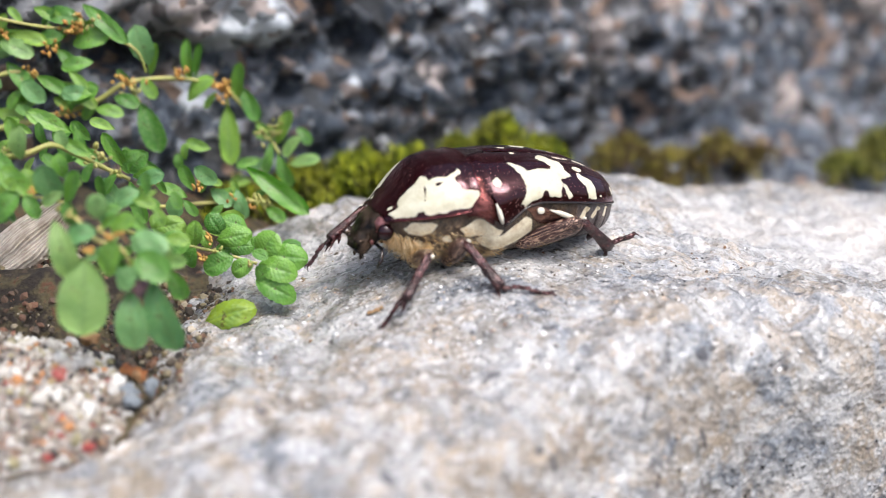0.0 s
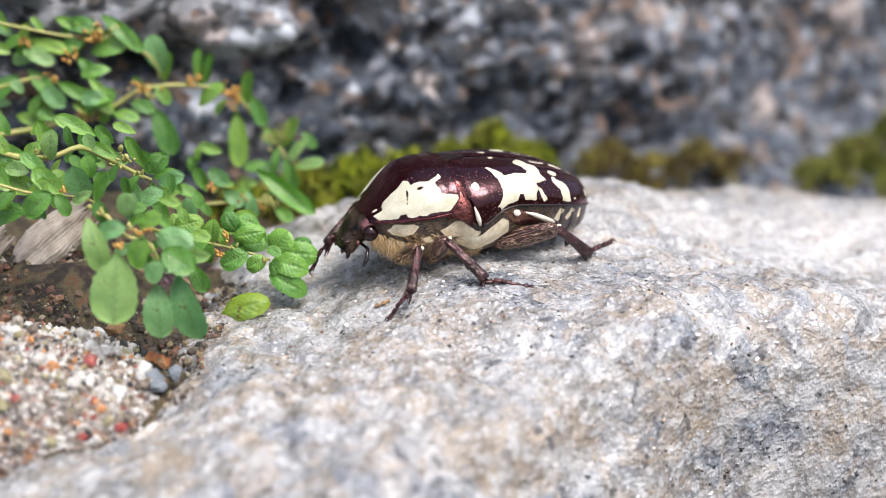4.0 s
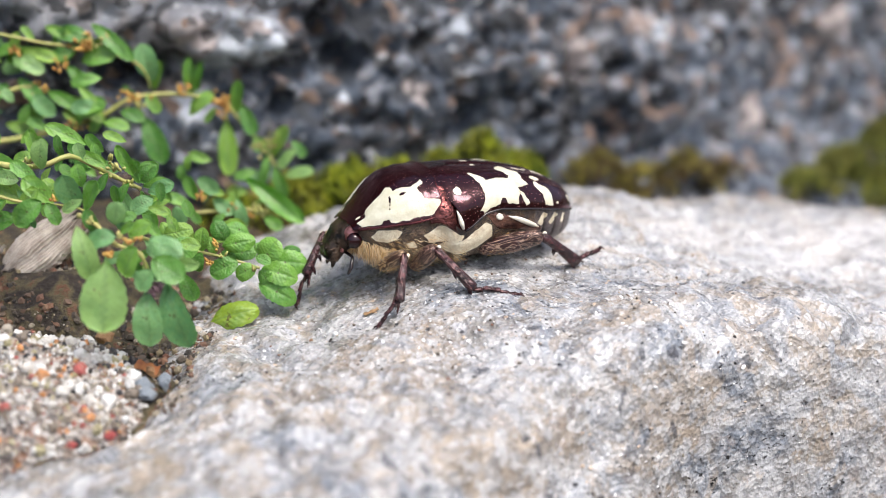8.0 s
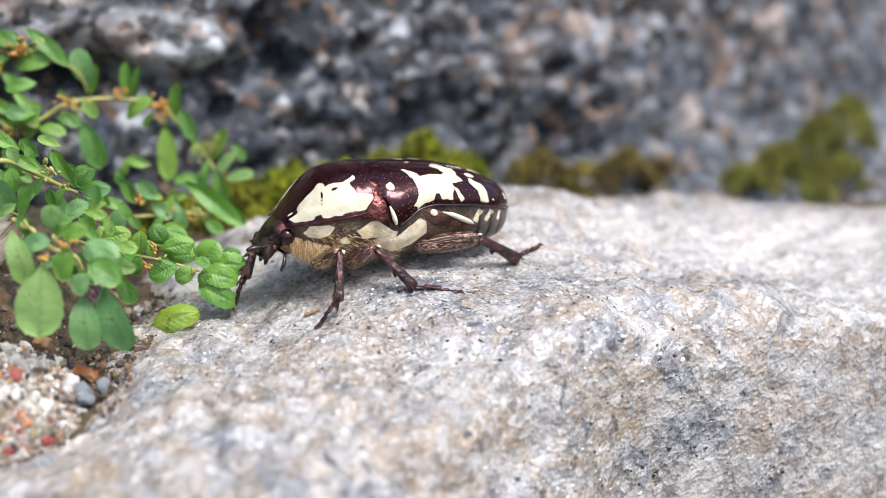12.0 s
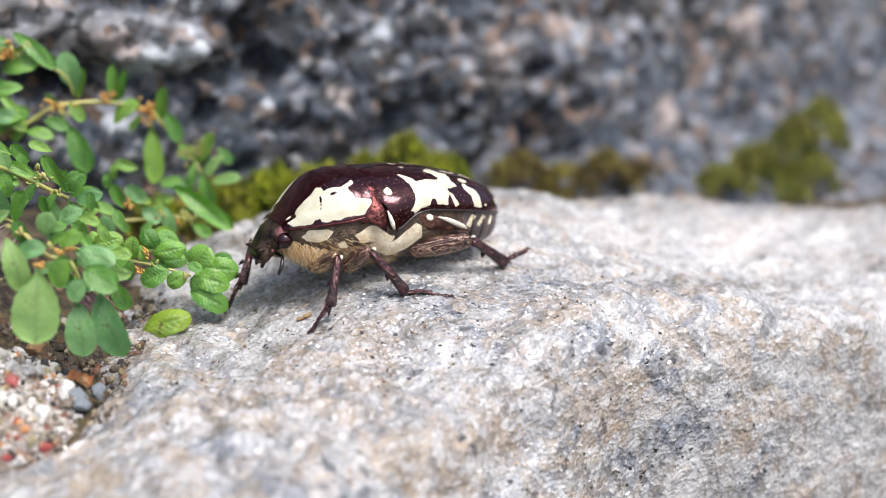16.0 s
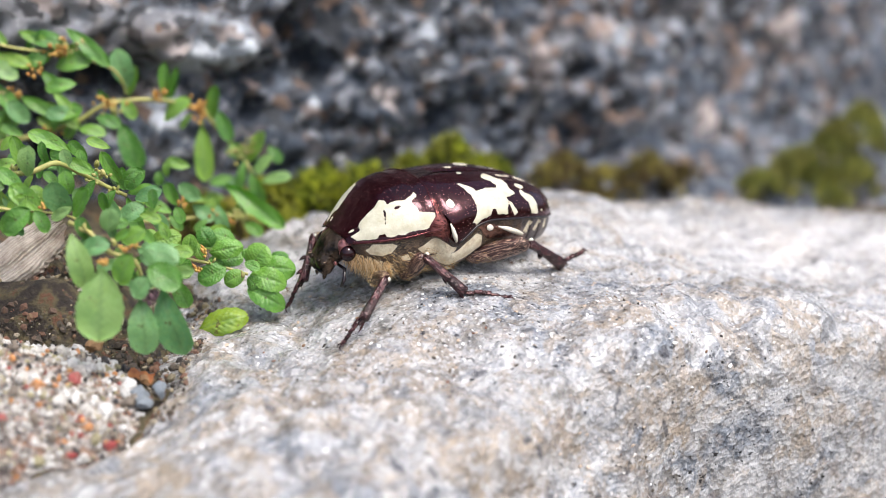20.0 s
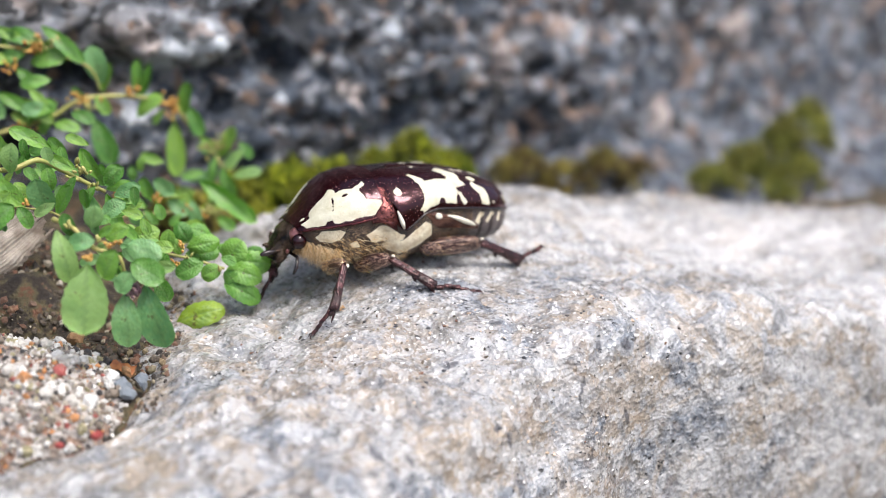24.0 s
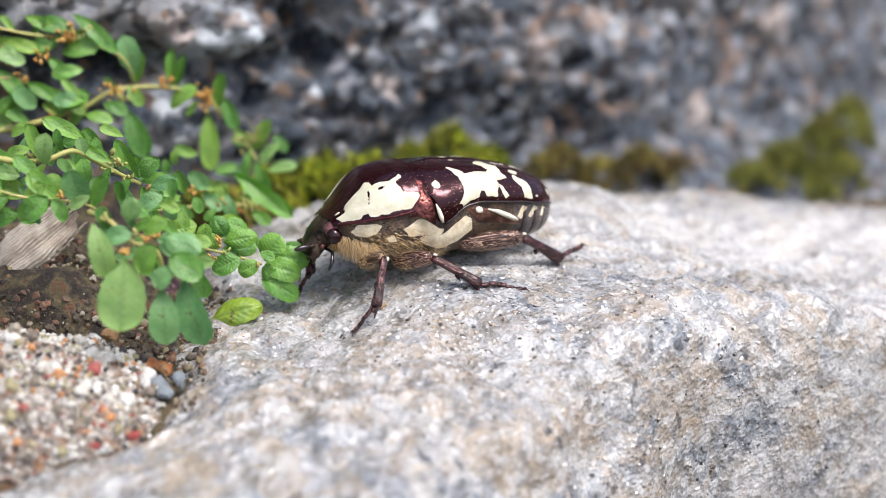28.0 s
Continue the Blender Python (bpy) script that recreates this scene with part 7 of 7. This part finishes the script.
# ---- what moves: the beetle sways and steps ----
BODY = [
    (0, 2.20, 8.22, -0.37, -0.68, -1.64, 210.48),
    (0.5, 2.01, 7.81, -0.15, -1.06, -1.02, 208.69),
    (1, 1.38, 7.63, -0.12, -3.10, 0.17, 206.16),
    (1.5, 1.12, 7.66, -0.32, -1.07, 1.29, 204.39),
    (2, 0.92, 7.44, -0.29, -3.21, 1.43, 204.13),
    (2.5, 0.81, 7.57, -0.29, -4.44, 0.41, 207.32),
    (3, 0.93, 7.90, -0.32, -4.85, 0.18, 208.04),
    (3.5, 0.92, 7.73, -0.25, -3.04, -0.27, 209.37),
    (5.5, 0.28, 6.99, -0.05, -0.37, 1.01, 204.23),
    (6, 0.39, 7.32, -0.12, -1.74, 0.16, 206.49),
    (6.5, 0.50, 7.60, -0.23, -2.17, -0.09, 208.53),
    (7, 0.70, 7.51, -0.25, -1.15, -0.21, 210.29),
    (7.5, 0.71, 7.74, -0.30, 0.46, -0.32, 210.03),
    (8, 0.55, 7.14, -0.09, 2.04, 0.06, 208.64),
    (8.5, 0.41, 7.05, -0.13, 2.29, 0.22, 207.53),
    (9, 0.33, 7.13, -0.16, 1.86, 0.00, 206.29),
    (9.5, 0.26, 7.19, -0.15, 2.32, 0.05, 206.20),
    (10, 0.36, 6.71, -0.02, 1.59, -0.32, 207.95),
    (10.5, 0.40, 6.79, -0.05, 1.40, -0.40, 208.87),
    (11, 0.43, 6.13, 0.15, 2.50, -0.67, 209.78),
    (11.5, 0.30, 5.55, 0.50, 3.67, -0.96, 208.38),
    (12, 0.22, 6.35, 0.21, 3.63, -0.79, 207.13),
    (12.5, 0.17, 6.17, 0.32, 4.01, -1.45, 205.93),
    (14.5, 0.31, 6.15, 0.38, 1.03, -2.18, 208.40),
    (15, 0.53, 6.52, 0.18, 1.00, -1.87, 209.36),
    (15.5, 0.53, 6.13, 0.35, 2.33, -1.91, 209.71),
    (16, 0.43, 6.29, 0.28, 3.40, -1.83, 209.04),
    (16.5, 0.23, 6.53, 0.32, 2.92, -1.66, 208.00),
    (17, 0.20, 6.70, 0.00, -0.04, -0.02, 206.98),
    (17.5, 0.06, 6.59, -0.12, -1.41, 2.13, 207.05),
    (18, 0.05, 7.08, -0.27, -2.32, 2.39, 208.48),
    (18.5, 0.05, 7.41, -0.34, -2.72, 1.64, 210.08),
    (19, 0.10, 7.31, -0.26, -2.58, 1.33, 210.95),
    (19.5, 0.21, 7.66, -0.35, -3.19, 1.15, 211.64),
    (20, 0.25, 7.27, -0.21, -3.03, 0.89, 212.34),
    (20.5, 0.28, 7.08, -0.16, -2.74, 0.72, 212.70),
    (21, 0.32, 7.03, -0.19, -2.93, 0.59, 213.22),
    (21.5, 0.29, 7.14, -0.17, -2.03, 0.51, 212.52),
    (23.5, -0.76, 6.76, -0.04, 3.81, 0.59, 207.01),
    (24, -0.78, 6.65, -0.00, 3.76, 1.05, 206.01),
    (24.5, -0.87, 6.12, 0.11, 4.87, 1.12, 204.71),
    (25, -0.88, 6.51, 0.01, 3.32, 1.11, 205.61),
    (25.5, -0.72, 6.71, -0.16, 3.72, 1.32, 206.22),
    (26, -0.67, 6.54, -0.04, 4.60, 1.43, 206.06),
    (26.5, -0.65, 6.89, -0.17, 5.45, 1.33, 205.41),
    (27, -0.84, 6.54, 0.01, 5.50, 1.39, 204.31),
    (27.5, -0.86, 6.39, -0.04, 6.14, 1.80, 203.06),
    (28, -0.94, 6.28, 0.08, 5.46, 1.59, 203.97),
]



def along(a, b, hint):
    """The pose of a rod that starts at a and points to b, its back turned to hint."""
    x = (b - a).normalized()
    y = Vector(hint).cross(x).normalized()
    z = x.cross(y)
    m = Matrix((x, y, z)).transposed().to_4x4()
    m.translation = a * MM
    return m


def bent(a, c, l1, l2, pole):
    """The knee between hip a and ankle c, and the ankle that can be reached."""
    way = c - a
    d = min(max(way.length, abs(l1 - l2) + 0.05), l1 + l2 - 0.03)
    way.normalize()
    q = (l1 * l1 - l2 * l2 + d * d) / (2 * d)
    out = Vector(pole)
    out = (out - way * out.dot(way)).normalized()
    return a + way * q + out * math.sqrt(max(l1 * l1 - q * q, 0)), a + way * d


def between(rows, t):
    """Ankle and toe at a time, eased from row to row."""
    if t <= rows[0][0]:
        return Vector(rows[0][1]), Vector(rows[0][2])
    for (t0, a0, b0), (t1, a1, b1) in zip(rows, rows[1:]):
        if t <= t1:
            k = float(smooth(t0, t1, t))
            return Vector(a0).lerp(Vector(a1), k), Vector(b0).lerp(Vector(b1), k)
    return Vector(rows[-1][1]), Vector(rows[-1][2])


# seconds, ankle, toe: where the feet hold the rock
STEPS = {
    ("front", 1): ((0, (-3.1, -3.3, 0.4), (-5.0, -4.2, -1.5)), (16.5, (-3.3, -3.3, 0.4), (-5.2, -4.2, -1.6)), (17, (-4.0, -2.7, 0.6), (-6.2, -3.2, -1.0)), (17.5, (-5.8, -4.6, -0.1), (-8.0, -5.2, -2.2)), (18, (-5.6, -4.8, -0.2), (-7.7, -5.6, -2.3)), (21.5, (-5.3, -4.7, -0.2), (-7.3, -5.5, -2.2)), (23.5, (-5.8, -4.2, -0.2), (-7.9, -5.0, -2.2)), (28, (-5.8, -3.9, -0.2), (-7.9, -4.8, -2.2))),
    ("middle", 1): ((0, (3.8, -0.9, 0.6), (7.8, -0.3, 0.1)), (0.5, (3.2, -1.2, 0.5), (7.2, -0.7, 0.1)), (1.5, (3.0, -1.0, 0.5), (7.0, -0.7, 0.1)), (2, (2.6, -0.3, 0.5), (6.7, 0.1, 0.1)), (28, (2.6, -0.3, 0.5), (6.7, 0.2, 0.1))),
    ("hind", 1): ((0, (12.0, 9.0, 0.6), (13.6, 9.6, 1.3)), (0.5, (12.0, 9.0, 0.6), (13.6, 9.6, 1.3)), (1.5, (11.3, 8.6, 0.6), (12.9, 9.2, 1.3)), (2, (11.1, 7.1, 0.5), (12.7, 7.6, 1.4)), (23.5, (11.1, 7.2, 0.5), (12.7, 7.8, 1.4)), (24.5, (9.8, 6.5, 0.5), (11.4, 7.2, 1.4)), (28, (9.9, 6.5, 0.5), (11.5, 7.1, 1.4))),
    ("front", -1): ((0, (-9.8, 3.7, 2.6), (-11.7, 2.5, 0.6)), (1, (-10.3, 4.3, 1.3), (-11.9, 3.9, -1.6)), (2, (-10.3, 4.6, 1.2), (-11.8, 4.2, -1.3)), (3, (-10.6, 4.1, 1.9), (-12.3, 3.4, -0.3)), (6, (-11.9, 3.3, 1.8), (-12.7, 3.2, -0.5)), (8, (-11.6, 3.0, 0.2), (-12.5, 2.4, -2.3)), (11, (-11.6, 2.3, 0.4), (-12.6, 2.1, -1.8)), (15, (-11.2, 2.8, 0.1), (-12.6, 2.7, -1.9)), (18, (-11.3, 3.3, -0.1), (-12.6, 2.8, -2.1)), (20, (-10.9, 3.0, 0.2), (-12.4, 2.7, -2.0)), (25, (-11.4, 3.8, -0.3), (-12.6, 3.4, -2.0)), (28, (-11.5, 3.9, -0.3), (-12.6, 3.6, -2.0))),
}


# seconds, root and tip of the antenna's club: spread forward or folded below the head
OUT, LEVEL, LOW = ((12.0, 1.3, 3.95), (13.6, 1.6, 4.3)), ((11.9, 1.3, 3.4), (13.45, 1.6, 3.75)), ((11.9, 1.3, 2.95), (13.4, 1.6, 3.1))
SHORT, FOLDED = ((11.4, 1.2, 3.3), (12.85, 1.2, 3.2)), ((11.0, 0.9, 3.6), (11.35, 0.85, 2.1))
CLUB_POSES = ((0, FOLDED), (0.6, FOLDED), (1, OUT), (2, OUT), (2.6, FOLDED), (5.5, FOLDED), (6, LOW), (6.8, SHORT), (7.6, FOLDED), (8.4, FOLDED), (9, LEVEL), (9.6, LEVEL), (10, LOW), (10.6, FOLDED), (11.4, FOLDED), (12, SHORT), (13.5, FOLDED), (16.2, FOLDED), (17, LEVEL), (17.8, SHORT), (18.6, SHORT), (19.4, FOLDED), (23, FOLDED), (24, SHORT), (25, SHORT), (26, FOLDED), (28, SHORT))


def motions():
    body = [(t, place(x, y, z, rx, ry, rz)) for t, x, y, z, rx, ry, rz in BODY]
    walk(BEETLE, body)
    for s, club in CLUBS.items():
        rows = CLUB_POSES if s > 0 else ((0, FOLDED), (28, FOLDED))
        walk(club, [(t, along(Vector((a[0], a[1] * s, a[2])), Vector((b[0], b[1] * s, b[2])), (0.3, 0, 1))) for t, (a, b) in rows])
    # the feet of the far side hold the places that mirror the near ones
    middle = body[len(body) // 2][1]
    for which in ("middle", "hind"):
        ankle, toe = (middle.inverted() @ (v * MM) for v in between(STEPS[which, 1], 14))
        far = [middle @ Vector((v.x, -v.y, v.z)) / MM for v in (ankle, toe)]
        for v, up in zip(far, (0.5, 0.1)):
            v.z = surface(v.x, v.y) + up
        STEPS[which, -1] = ((0, tuple(far[0]), tuple(far[1])),)
    for (which, side), (femur, tibia, tarsus) in LEG_PARTS.items():
        spec = LEGS[which]
        hip = Vector(spec["coxa"]) * Vector((1, 1, 1))
        hip.y *= side
        pole = Vector((spec["pole"][0], spec["pole"][1] * side, spec["pole"][2]))
        rows = [[], [], []]
        for t, m in body:
            ankle, toe = (m.inverted() @ (v * MM) / MM for v in between(STEPS[which, side], t))
            knee, reach = bent(hip, ankle, spec["femur"], spec["tibia"], pole)
            rows[0].append((t, along(hip, knee, pole)))
            rows[1].append((t, along(knee, reach, pole)))
            rows[2].append((t, along(reach, toe, (0, 0, 1))))
        for ob, r in zip((femur, tibia, tarsus), rows):
            walk(ob, r)


motions()
